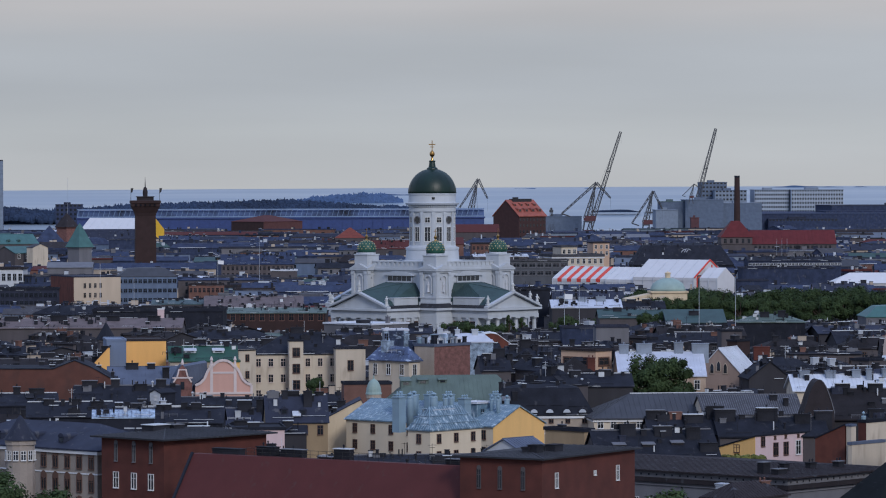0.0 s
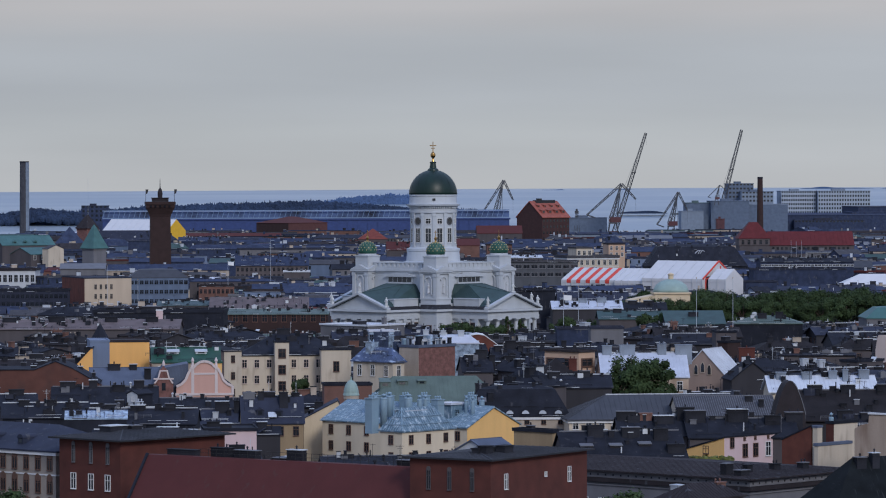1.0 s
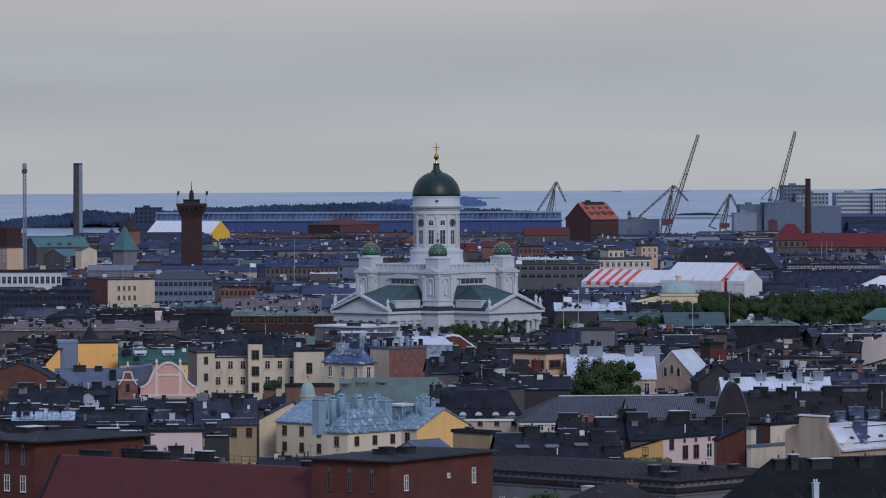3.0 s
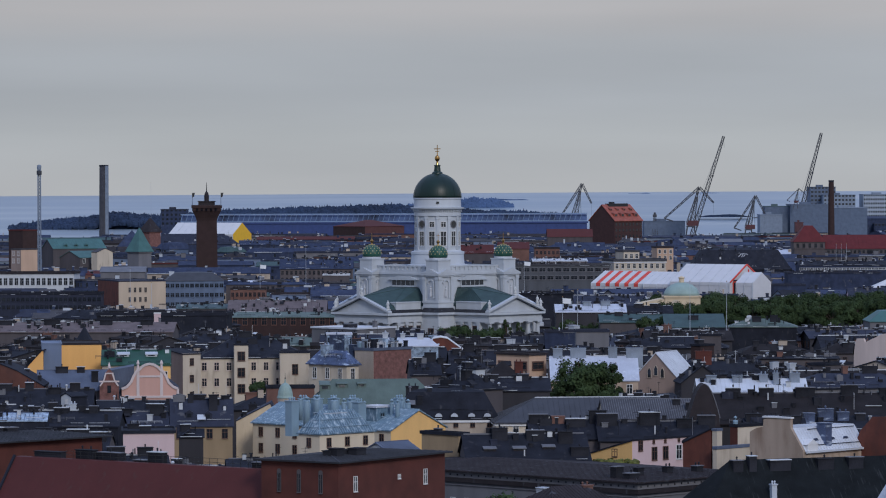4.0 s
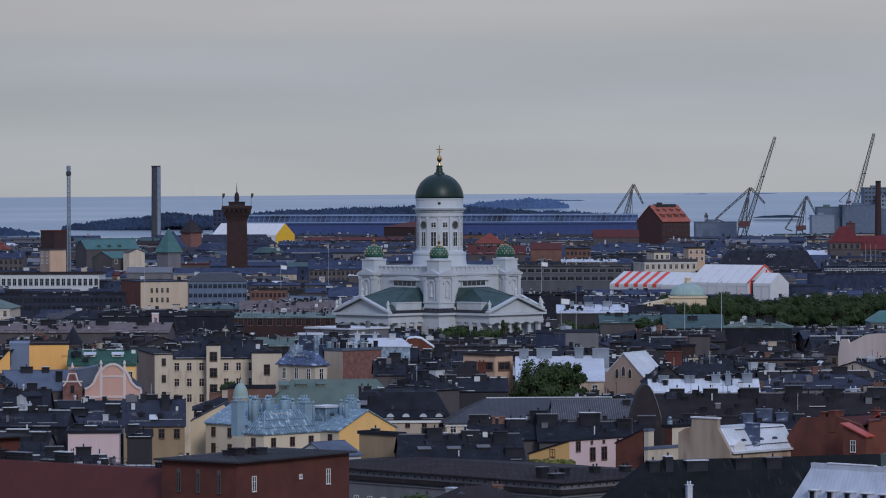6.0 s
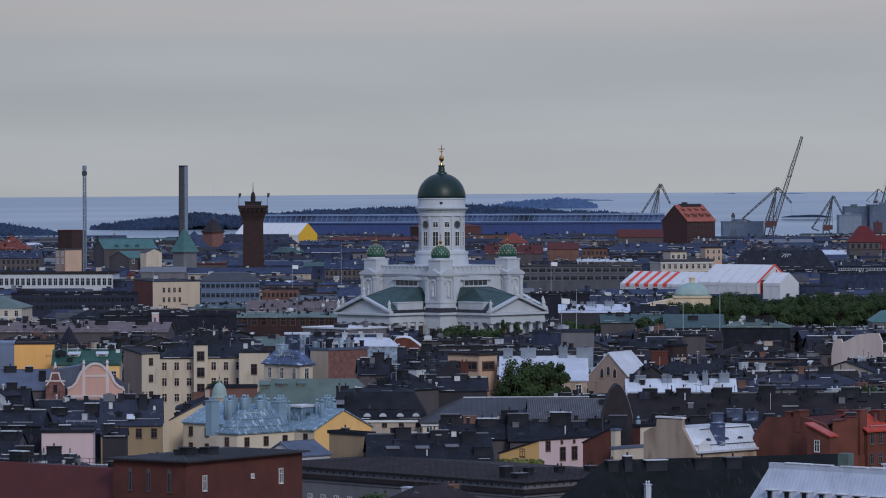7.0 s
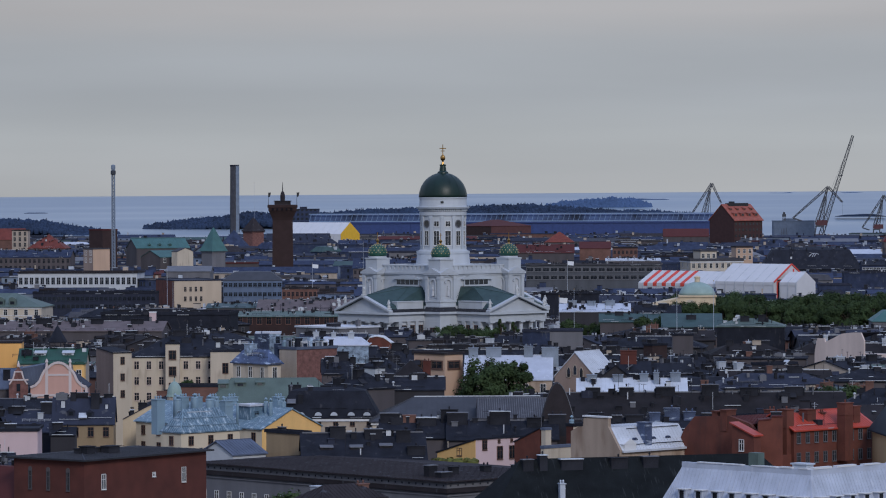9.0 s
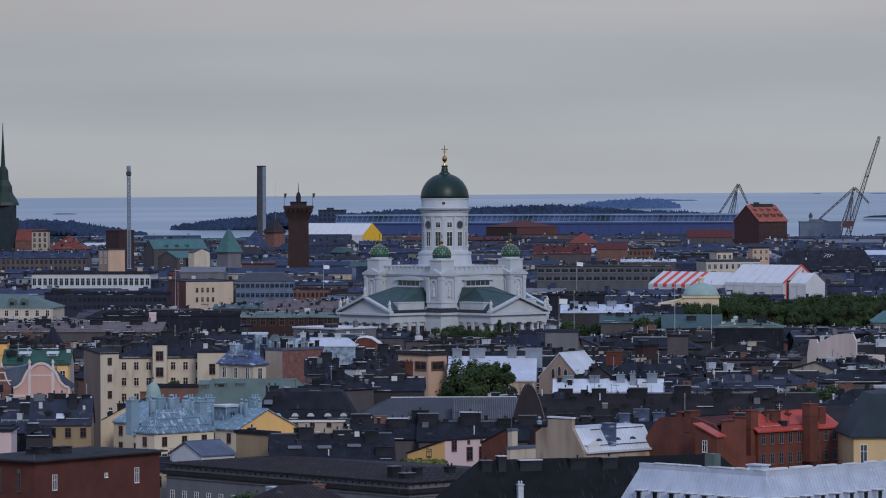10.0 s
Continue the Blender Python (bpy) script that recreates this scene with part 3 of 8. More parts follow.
def house(label, x, y, rot, W, D, ze, roof="hip", rh=4.0, wall="plaster_cream", roofm="roof_black", z0=4.0, right=0, left=0, rows=2, win=(1.1, 1.9), storey=3.4,
          drop=2.9, wframe="frame_white", lframe="", chim=(), over=0.45, seams=0.0, trim="", dormers=(), dmat=None, low=None, name="town_house", group="", arch=False, bodies="chimney", skin_r="", skin_l="", flash=0, fit=0, extra=(), stacks=(), seamm=""):
    """A house whose corner nearest the water stands at x, y. Its right front runs W along the turned x axis, its left front D along y.
    right, left: window columns; chim: (x, y, w, d, h); dormers: (face, place, height, w, h, kind)."""
    h = ze - z0
    ob = thing(name, label, "house", pose(x, y, z0, 0, 0, rot), group)
    s = Shape().box(0, 0, 0, W, D, h)
    if roof == "gx":
        for xx in (0, W - 0.3):
            s.prism([(xx, 0, h), (xx, D, h), (xx, D / 2, h + rh - 0.25)], (0.3, 0, 0))
    elif roof == "gy":
        for yy in (0, D - 0.3):
            s.prism([(0, yy, h), (W, yy, h), (W / 2, yy, h + rh - 0.25)], (0, 0.3, 0))
    elif roof == "shed":
        for xx in (0, W - 0.3):
            s.prism([(xx, 0.2, h), (xx, D, h), (xx, D, h + rh - 0.25)], (0.3, 0, 0))
    elif roof == "lean":
        s.box(0, 0, h, W, 0.3, h + rh - 0.2)
        for xx in (0, W - 0.3):
            s.prism([(xx, 0.3, h), (xx, D, h), (xx, 0.3, h + rh - 0.25)], (0.3, 0, 0))
    part("wall", s, wall, ob)
    if skin_r:
        tri = [(W, -0.05, h), (W / 2, -0.05, h + rh - 0.35), (0, -0.05, h)] if roof == "gy" else [(W, -0.05, h), (0, -0.05, h)]
        part("wall_face", Shape().prism([(0, -0.05, 0), (W, -0.05, 0), *tri], (0, 0.047, 0)), skin_r, ob, "coloured apart from the other walls")
    if skin_l:
        tri = [(-0.05, 0, h), (-0.05, D / 2, h + rh - 0.35), (-0.05, D, h)] if roof == "gx" else [(-0.05, 0, h + (rh - 0.25 if roof == "lean" else 0)), (-0.05, D, h + (rh - 0.3 if roof == "shed" else 0))]
        part("wall_face", Shape().prism([(-0.05, D, 0), (-0.05, 0, 0), *tri], (0.047, 0, 0)), skin_l, ob, "coloured apart from the other walls")
    if trim == "frieze":
        for nm, za, zb, pr, mm in (("frieze", h - 1.25, h - 0.35, 0.12, "plaster_grey"), ("cornice", h - 1.95, h - 1.3, 0.5, "roof_brown"), ("string_course", h - 2.5, h - 2.3, 0.2, "plaster_grey")):
            part(nm, Shape().box(-pr, -pr, za, W + pr, -0.003, zb).box(-pr, -0.003, za, -0.003, D + pr, zb), mm, ob)
        s = Shape()
        for k in range(int(W / 1.6)):
            s.box(0.5 + 1.6 * k, -0.15, h - 0.95, 0.8 + 1.6 * k, -0.115, h - 0.65)
        for k in range(int(D / 1.6)):
            s.box(-0.15, 0.5 + 1.6 * k, h - 0.95, -0.115, 0.8 + 1.6 * k, h - 0.65)
        tagged(part("frieze_vents", s, "pane", ob), kind="stuff")
    elif trim:
        s = Shape()
        for zc, tt, pr in ((h - 0.75, 0.55, 0.3), (h - storey - 0.35, 0.2, 0.1)):
            s.box(-pr, -pr, zc, W + pr, -0.003, zc + tt).box(-pr, -0.003, zc, -0.003, D + pr, zc + tt)
        part("cornice", s, trim, ob)
    rs, zat = roof_shape(W, D, h, roof, rh, over)
    part("roof", rs, roofm, ob)
    if seams:
        ss = seam_shape(W, D, h, roof, rh, over, seams)
        if ss.f:
            tagged(part("roof_seams", ss, seamm or roofm, ob), kind="stuff")
    # ridge metal made pale to paint the skylight on its edge
    if flash:
        m = {"gx": ((0, D / 2, h + rh), (W, D / 2, h + rh)), "gy": ((W / 2, 0, h + rh), (W / 2, D, h + rh)), "flat": ((0.1, -over, h + 0.25 + rh), (W, -over, h + 0.25 + rh))}.get(roof, ((min(W, D) / 2, min(W, D) / 2, h + rh), (W - min(W, D) / 2 + 0.3, D - min(W, D) / 2 + 0.3, h + rh)))
        part("ridge_flashing", Shape().bar(*m, 0.22), "metal_light" if flash == 1 else "roof_lightgrey", ob)
    near = y < -525 and not group
    for r in range(rows):
        zz = h - drop - r * storey
        for k in range(right):
            set_window(ob, pose((k + 0.5) * W / right, 0, zz), near, *win, wframe, arch)
        for k in range(left):
            set_window(ob, pose(0, (k + 0.5) * D / left, zz, 0, 0, -90), near, *win, lframe or wframe, arch)
    for c in chim:
        cx, cy, cw, cd, ch = c[:5]
        part("chimney", chimney_mesh(cw, cd, ch, c[5] if len(c) > 5 else bodies, max(1, int(cw / (1.0 if "chimney_blue" in c else 0.7)))), None, ob, at=pose(cx, cy, zat(cx, cy)))
    for face, u, z, w, hh, fr, ar in extra:
        set_window(ob, pose(u, 0, h - z) if face == "r" else pose(0, u, h - z, 0, 0, -90), near, w, hh, fr, ar)
    for sx, sy, za, zb, w, d, mm in stacks:
        part("chimney", chimney_mesh(w, d, zb - za, mm, 3), None, ob, at=pose(sx, sy, za - z0))
    fit_out(ob, W, D, zat, fit, FITTER)
    if fit:
        gear(ob, W, D, h, zat, roof, over)
    for face, place, up, w, hh, kind in dormers:
        i = min(W, D) / 2 + over if roof in ("hip", "pyramid") else (min(W, D) * 0.22 + over if roof == "mansard" else (D if roof == "gx" else W) / 2 + over)
        off = up / rh * i - over
        me = dormer_mesh(w, hh, min(3.0, i), *(dmat or (roofm, roofm)), kind)
        part("dormer", me, None, ob, at=pose(place, off, h + up) if face == "r" else pose(off, place, h + up, 0, 0, -90))
    c, sn = math.cos(radians(rot)), math.sin(radians(rot))
    FOOT.append((x + (W * c - D * sn) / 2, y + (W * sn + D * c) / 2, math.hypot(W, D) / 2))
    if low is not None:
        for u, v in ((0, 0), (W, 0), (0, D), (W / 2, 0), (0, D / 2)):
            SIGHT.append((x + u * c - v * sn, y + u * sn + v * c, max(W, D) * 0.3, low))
    return ob


# ==== setting ====
def ground():
    s = Shape()
    s.box(-420, -860, -4, 620, 2620, 4.0)
    tagged(part("ground", s, "ground", None), "dark asphalt streets and yards between the houses", kind="structure")
    # the sea: level by the town, lifting to the line of the horizon far out
    s, xs = Shape(), [-1400 + 200 * k for k in range(15)]
    line = [(-1700, -0.5), (-900, -0.5), (2500, -0.5), (2640, 7.5), (2900, 19.0), (3200, 33.0), (3450, 44.0), (3670, 52.8), (3690, 53.2)]
    n = len(xs)
    s.v = [(x, y, z + max(0.0, y - 2500) / 1190 * (0.0038 * min(x, 300) + 0.0012 * max(0, x - 300))) for y, z in line for x in xs]
    s.f = [(j * n + k, j * n + k + 1, (j + 1) * n + k + 1, (j + 1) * n + k) for j in range(len(line) - 1) for k in range(n - 1)]
    s.m = [0] * len(s.f)
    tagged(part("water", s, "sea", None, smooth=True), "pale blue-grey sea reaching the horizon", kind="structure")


ground()


def sea_z(y):
    return float(np.interp(y, [2500, 2640, 2900, 3200, 3450, 3670], [-0.5, 7.5, 19, 33, 44, 53.2]))


# ==== cathedral ====
def arch_niche(w, h):
    """A blind arched niche with its surround, looking to -y."""

    def make():
        s = Shape()
        pts = [(-w / 2, 0), (w / 2, 0), (w / 2, h - w / 2)] + [(w / 2 * math.cos(a), h - w / 2 + w / 2 * math.sin(a)) for a in np.linspace(0.2, math.pi - 0.2, 8)] + [(-w / 2, h - w / 2)]
        s.prism([(x, -0.02, z) for x, z in pts], (0, 0.02, 0), 1)
        s.turn([(0.5, 0.6), (0.42, 1.6), (0.3, 2.2), (0.42, 3.0), (0.2, 3.3), (0.25, 3.6), (0.1, 3.9)], 8, (0, -0.25), 1)
        outer = [(x * 1.22, z * 1.0 + (0.14 * w if z > 0.1 else 0)) for x, z in pts]
        n = len(pts)
        for k in range(1, n):
            a, b, c, d = pts[k], pts[(k + 1) % n], outer[(k + 1) % n], outer[k]
            if (k + 1) % n:
                s.prism([(a[0], -0.42, a[1]), (b[0], -0.42, b[1]), (c[0], -0.42, c[1]), (d[0], -0.42, d[1])], (0, 0.42, 0))
        return s.mesh("niche", ["plaster_white", "block_white"])

    return shared(("niche", w, h), make)


def column_mesh(r, h):
    def make():
        s = Shape().turn([(r * 1.35, 0), (r * 1.35, 0.25), (r, 0.4), (r * 0.98, h * 0.4), (r * 0.84, h - 0.9), (r * 0.95, h - 0.8), (r * 1.3, h - 0.35)], 12)
        return s.box(-r * 1.4, -r * 1.4, h - 0.35, r * 1.4, r * 1.4, h).mesh("column", ["plaster_white"])

    return shared(("column", r, h), make)


def statue(x, y, z, rot, h=3.2, label="grey zinc statue of a standing robed figure on the cathedral roof"):
    s = Shape()
    k = h / 3.2
    s.box(-0.6 * k, -0.6 * k, 0, 0.6 * k, 0.6 * k, 0.5 * k)
    s.turn([(0.55 * k, 0.5 * k), (0.5 * k, 1.0 * k), (0.38 * k, 1.6 * k), (0.48 * k, 2.3 * k), (0.42 * k, 2.55 * k), (0.15 * k, 2.66 * k), (0.14 * k, 2.7 * k), (0.22 * k, 2.85 * k), (0.2 * k, 3.05 * k), (0.05 * k, 3.2 * k)], 10)
    s.bar((0.4 * k, 0, 2.35 * k), (0.75 * k, -0.35 * k, 1.7 * k), 0.24 * k).bar((-0.4 * k, 0, 2.35 * k), (-0.55 * k, -0.3 * k, 1.6 * k), 0.24 * k)
    ob = part("statue", s, "zinc", None, smooth=True, at=pose(x, y, z, 0, 0, rot))
    return tagged(ob, label, "statue", "statues on the cathedral roof")


def cathedral():
    G = 13.0
    top = thing("cathedral", "white neoclassical cathedral with a dark green dome on the hill", "cathedral", pose(0, 0, 0, 0, 0, 45))
    # body: a Greek cross; local axes run along the arms
    A, L, zc, zp = 12.2, 34.6, 22.8, 25.8
    part("crossing_wall", Shape().box(-15.2, -15.2, zc - 2, 15.2, 15.2, 40.0), "plaster_white", top)
    for k in range(4):
        part("arm_wall", Shape().box(-A + 0.6, -L + 4.2, G - 8, A - 0.6, -A + 0.6, zc), "plaster_white", top, at=pose(0, 0, 0, 0, 0, 90 * k))
    s = Shape().box(-L, -L, G - 8, L, L, G - 1.2).box(-A - 1, -L - 1, G - 1.2, A + 1, L + 1, G - 0.2).box(-L - 1, -A - 1, G - 1.2, L + 1, A + 1, G - 0.25)
    part("podium", s, "stone_greige", top, "granite podium and stairs")
    for nm, z0, z1, pr in (("architrave", zc, zc + 1.1, 0.0), ("frieze", zc + 1.1, zp - 0.7, -0.12), ("cornice", zp - 0.7, zp, 0.75)):
        a, l = A + pr, L + pr
        part(nm, Shape().box(-a, -l, z0, a, l, z1), "plaster_white", top)
        for sx in (-1, 1):
            part(nm, Shape().box(min(sx * a, sx * l), -a, z0 + 0.01, max(sx * a, sx * l), a, z1 + 0.01), "plaster_white", top)
    # arm roofs and pediments
    for k in range(4):
        m = pose(0, 0, 0, 0, 0, 90 * k)
        # arm roof: dark aprons above the cornice, and green slopes that rise behind low parapets to a deck against the crossing
        e, zr, q, a, b = A - 1.2, 33.4, -18.6, 6.6, 4.0
        f0, zf, zl = -L + 0.9, zp + 5.1, zp + 1.0
        s = Shape()
        for sx in (-1, 1):
            s.face([(sx * (A + 0.7), f0, zp + 0.05), (sx * (A + 0.7), -A - 0.6, zp + 0.05), (sx * e, -A - 0.6, zl), (sx * e, f0, zl)][::sx])
            s.face([(sx * (A + 0.7), f0, zp + 0.05), (sx * e, f0, zl), (0, f0, zf), (0, f0, zp + 0.05)][::-sx])
        part("roof_apron", s, "roof_charcoal", top, "dark sheet-metal gutter slope", at=m)
        s = Shape()
        for sx in (-1, 1):
            s.face([(sx * e, f0, zl), (sx * e, -12.6, zl), (sx * a, -15.2, zr), (sx * b, q, zr)][::sx])
            s.face([(sx * e, f0, zl), (sx * b, q, zr), (0, f0, zf)][::sx])
        s.face([(0, f0, zf), (b, q, zr), (-b, q, zr)]).face([(-b, q, zr), (b, q, zr), (a, -15.2, zr + 0.2), (-a, -15.2, zr + 0.2)])
        part("arm_roof", s, "roof_green", top, "dull green copper roof", at=m)
        s = Shape()
        for sx in (-1, 1):
            s.bar((sx * e, f0, zl + 0.04), (sx * b, q, zr + 0.05), 0.14).bar((sx * b, q, zr + 0.05), (0, f0, zf + 0.04), 0.14)
            for c in range(12):
                t = c / 12
                s.bar((sx * e, f0 + t * 20, zl + 0.02), (sx * (b + t * (a - b)), q + t * 3.2, zr + 0.03), 0.07)
        tagged(part("roof_seams", s, "roof_green", top, at=m), kind="stuff")
        s = Shape().prism([(-A + 0.3, -L + 0.6, zp + 0.02), (A - 0.3, -L + 0.6, zp + 0.02), (0, -L + 0.6, zp + 4.5)], (0, 1.0, 0))
        for sx in (-1, 1):
            s.prism([(sx * (A + 0.8), -L - 0.7, zp + 0.01), (0, -L - 0.7, zp + 4.7), (0, -L - 0.7, zp + 5.35), (sx * (A + 0.8), -L - 0.7, zp + 0.62)], (0, 1.6, 0))
        part("pediment", s, "plaster_white", top, at=m)
        cm = column_mesh(0.75, zc - G + 0.2)
        for c in range(6):
            part("column", cm, None, top, at=m @ pose(-A + 1.2 + c * (2 * A - 2.4) / 5, -L + 0.9, G - 0.2))
        wm = window_mesh(1.6, 3.2, "frame_white")
        for c in range(5):
            part("window", wm, None, top, at=m @ pose(-A + 1.2 + (c + 0.5) * (2 * A - 2.4) / 5, -L + 4.2, G + 1.2))
        pm = shared("wall_pil", lambda: Shape().box(-0.55, -0.5, G - 1.2, 0.55, 0.05, zc - 0.8).box(-0.7, -0.62, zc - 0.8, 0.7, 0.05, zc).mesh("pilaster", ["plaster_white"]))
        for c in range(4):
            for sx in (-1, 1):
                part("pilaster", pm, None, top, at=m @ pose(sx * (A - 0.6), -L + 4.9 + c * 3.6, 0, 0, 0, 90 * sx))
                if c < 3:
                    part("window", window_mesh(1.9, 2.9, "frame_brown"), None, top, at=m @ pose(sx * (A - 0.6), -L + 6.7 + c * 3.6, G + 5.6, 0, 0, 90 * sx))
                    part("window", window_mesh(1.9, 3.4, "frame_brown"), None, top, at=m @ pose(sx * (A - 0.6), -L + 6.7 + c * 3.6, G + 0.6, 0, 0, 90 * sx))
        # corner block in the angle of two arms, under the tower
        s = Shape().box(-19.4, -19.4, G - 8, -A + 0.5, -A + 0.5, zc)
        part("corner_block", s, "plaster_white", top, at=m)
        for nm, z0, z1, pr in (("architrave", zc, zc + 1.1, 0.0), ("frieze", zc + 1.1, zp - 0.7, -0.12), ("cornice", zp - 0.7, zp, 0.75)):
            part(nm, Shape().box(-19.4 - pr, -19.4 - pr, z0 + 0.02, -A + 0.5, -A + 0.5, z1 + 0.02), "plaster_white", top, at=m)
        s = Shape()
        e0, e1, h1 = -20.2, -18.6, 1.5
        s.face([(e0, e0, zp + 0.05), (-A, e0, zp + 0.05), (-A, e1, zp + h1), (e1, e1, zp + h1)]).face([(e0, e0, zp + 0.05), (e1, e1, zp + h1), (e1, -A, zp + h1), (e0, -A, zp + 0.05)])
        s.face([(e1, e1, zp + h1), (-A, e1, zp + h1), (-A, -A, zp + h1), (e1, -A, zp + h1)])
        part("corner_roof", s, "roof_charcoal", top, at=m)
        part("window", window_mesh(2.2, 3.0, "frame_brown"), None, top, at=m @ pose(-16, -19.4, G + 4.6))
        part("window", window_mesh(2.2, 3.0, "frame_brown"), None, top, at=m @ pose(-19.4, -16, G + 4.6, 0, 0, -90))
        # attic wall of the crossing with its wide low window
        s = Shape().box(-15.45, -15.45, 37.0, 15.45, -15.2, 37.5).box(-15.8, -15.8, 37.5, 15.8, -15.2, 38.1).box(-15.5, -15.5, 38.1, 15.5, -15.2, 38.9)
        s.box(-15.5, -15.5, 40.0, 15.5, -15.1, 40.35)
        for c in range(14):
            s.box(-13 + 2 * c - 0.5, -15.45, 38.9, -13 + 2 * c + 0.5, -15.15, 40.0)
        part("attic_cornice", s, "plaster_white", top, at=m)
        s = Shape().box(-5.4, -15.62, 33.4, 5.4, -15.2, 36.1)
        s.prism([(-6.6, -16.1, 35.75), (6.6, -16.1, 35.75), (6.6, -16.1, 36.0), (2.8, -16.1, 37.0), (-2.8, -16.1, 37.0), (-6.6, -16.1, 36.0)], (0, 0.9, 0))
        dorm = part("attic_dormer", s, "plaster_white", top, at=m)
        s = Shape()
        for c in range(5):
            s.box(-5.0 + 2.04 * c, -15.68, 34.1, -3.2 + 2.04 * c, -15.6, 35.65)
        part("pane", s, "pane", dorm)
        # low parapet block beside the arm ridge
        for sx in (-1, 1):
            xa, xb = sorted((sx * (A - 1.1), sx * (A - 3.4)))
            part("parapet", Shape().box(xa, -30, zp + 0.6, xb, -19.0, zp + 3.1).box(xa - 0.18, -30.2, zp + 3.1, xb + 0.18, -19.0, zp + 3.4), "plaster_white", top, at=m)
    # drum
    D0 = thing("drum", "", "", pose(0, 0, 0))
    D0.parent = top
    s = Shape().turn([(9.6, 39.5), (9.6, 40.4), (8.7, 40.6), (8.4, 43.6), (8.6, 43.9), (8.6, 44.6), (7.7, 44.8), (7.5, 45.2), (7.1, 45.25), (7.1, 56.0), (7.6, 56.1), (7.6, 57.2), (7.4, 57.3), (7.4, 58.1), (8.5, 58.3), (8.7, 58.8), (7.65, 58.95), (7.55, 61.3), (7.75, 61.5), (7.75, 61.9), (7.3, 61.95)], 72)
    part("drum_wall", s, "plaster_white", D0)
    pil = shared("pil", lambda: Shape().box(-0.42, -0.34, 45.2, 0.42, 0.1, 56.0).box(-0.58, -0.44, 55.0, 0.58, 0.1, 56.0).box(-0.52, -0.42, 45.2, 0.52, 0.1, 46.0).mesh("pilaster", ["plaster_white"]))
    tall, small = window_mesh(1.75, 4.5), window_mesh(1.5, 1.6)
    rnd = Shape().turn([(1.3, 0.0), (1.3, 0.2), (1.05, 0.2), (1.0, 0.05)], 18).turn([(1.0, 0.02), (1.0, 0.09)], 18, m=1)
    rnd.v = [(x, -z, y) for x, y, z in rnd.v]
    rnd = rnd.mesh("round_window", ["plaster_grey", "pane"])
    for k in range(12):
        a = 30 * k
        c, sn = math.cos(radians(a - 90)), math.sin(radians(a - 90))
        bay = pose(7.1 * c, 7.1 * sn, 0, 0, 0, a)
        part("window", tall, None, D0, at=bay @ pose(0, 0, 46.6))
        if a % 90 == 0:
            part("round_window", rnd, None, D0, at=bay @ pose(0, 0, 53.4))
        else:
            part("window", small, None, D0, at=bay @ pose(0, 0, 52.6))
        a += 15
        c, sn = math.cos(radians(a - 90)), math.sin(radians(a - 90))
        part("pilaster", pil, None, D0, at=pose(7.08 * c, 7.08 * sn, 0, 0, 0, a))
    s = Shape()
    for k in range(72):
        a = 2 * math.pi * k / 72
        s.bar((7.65 * math.cos(a), 7.65 * math.sin(a), 57.5), (7.65 * math.cos(a), 7.65 * math.sin(a), 58.25), 0.38)
    tagged(part("dentils", s, "plaster_white", D0), kind="stuff")
    part("vent", Shape().box(-5.7, -5.7, 60.0, -4.9, -4.9, 60.7), "pane", D0)
    # dome
    prof = [(7.75 * math.cos(t), 61.95 + 7.9 * math.sin(t)) for t in np.linspace(0, 1.37, 18)]
    part("dome", Shape().turn(prof + [(1.45, 69.9)], 64), "dome_green", D0, "dark green copper dome with a soft sheen", smooth=True)
    for k in range(16):
        ribs = Shape()
        a = 2 * math.pi * k / 16
        for (r0, z0), (r1, z1) in zip(prof[:-1:2], prof[2::2]):
            ribs.bar(((r0 + 0.02) * math.cos(a), (r0 + 0.02) * math.sin(a), z0), ((r1 + 0.02) * math.cos(a), (r1 + 0.02) * math.sin(a), z1), 0.05)
        part("dome_rib", ribs, "dome_green", D0)
    s = Shape().turn([(1.8, 69.6), (1.7, 70.0), (1.15, 70.4), (0.9, 72.0), (1.05, 72.1), (1.05, 72.4), (0.7, 72.5)], 16)
    part("lantern", s, "dome_green", D0)
    s = Shape().turn([(0.5, 72.5), (0.3, 73.2), (0.3, 73.6), (0.62, 73.9), (0.82, 74.4), (0.82, 74.8), (0.6, 75.3), (0.2, 75.6), (0.14, 76.2)], 16)
    s.box(-0.09, -0.09, 75.9, 0.09, 0.09, 78.9)
    s.prism([(-0.75, 0.75, 77.5), (0.75, -0.75, 77.5), (0.75, -0.75, 77.78), (-0.75, 0.75, 77.78)], (0.16, 0.16, 0)).prism([(-0.45, 0.45, 76.7), (0.45, -0.45, 76.7), (0.45, -0.45, 76.92), (-0.45, 0.45, 76.92)], (0.14, 0.14, 0))
    part("gilded_cross", s, "gold", D0, "gilded ball and cross")
    # corner towers
    T = 14.95
    for k in range(4):
        tw = new("corner_tower")
        tw.parent = top
        tw.matrix_basis = pose(0, 0, 0, 0, 0, 90 * k) @ pose(-T, -T, 0)
        for nm, w, z0, z1 in (("tower_base", 3.75, 24.6, 27.6), ("tower_base", 3.4, 27.6, 28.8), ("base_moulding", 3.6, 28.8, 29.3), ("tower_shaft", 3.15, 29.2, 37.0), ("cornice", 3.6, 36.9, 37.4), ("cornice", 3.95, 37.4, 38.0), ("belfry", 2.75, 38.0, 42.1), ("belfry_cornice", 2.95, 42.1, 42.5)):
            part(nm, Shape().box(-w, -w, z0, w, w, z1), "plaster_white", tw)
        part("cupola_ring", Shape().turn([(2.95, 42.5), (2.85, 43.0)], 24), "plaster_white", tw)
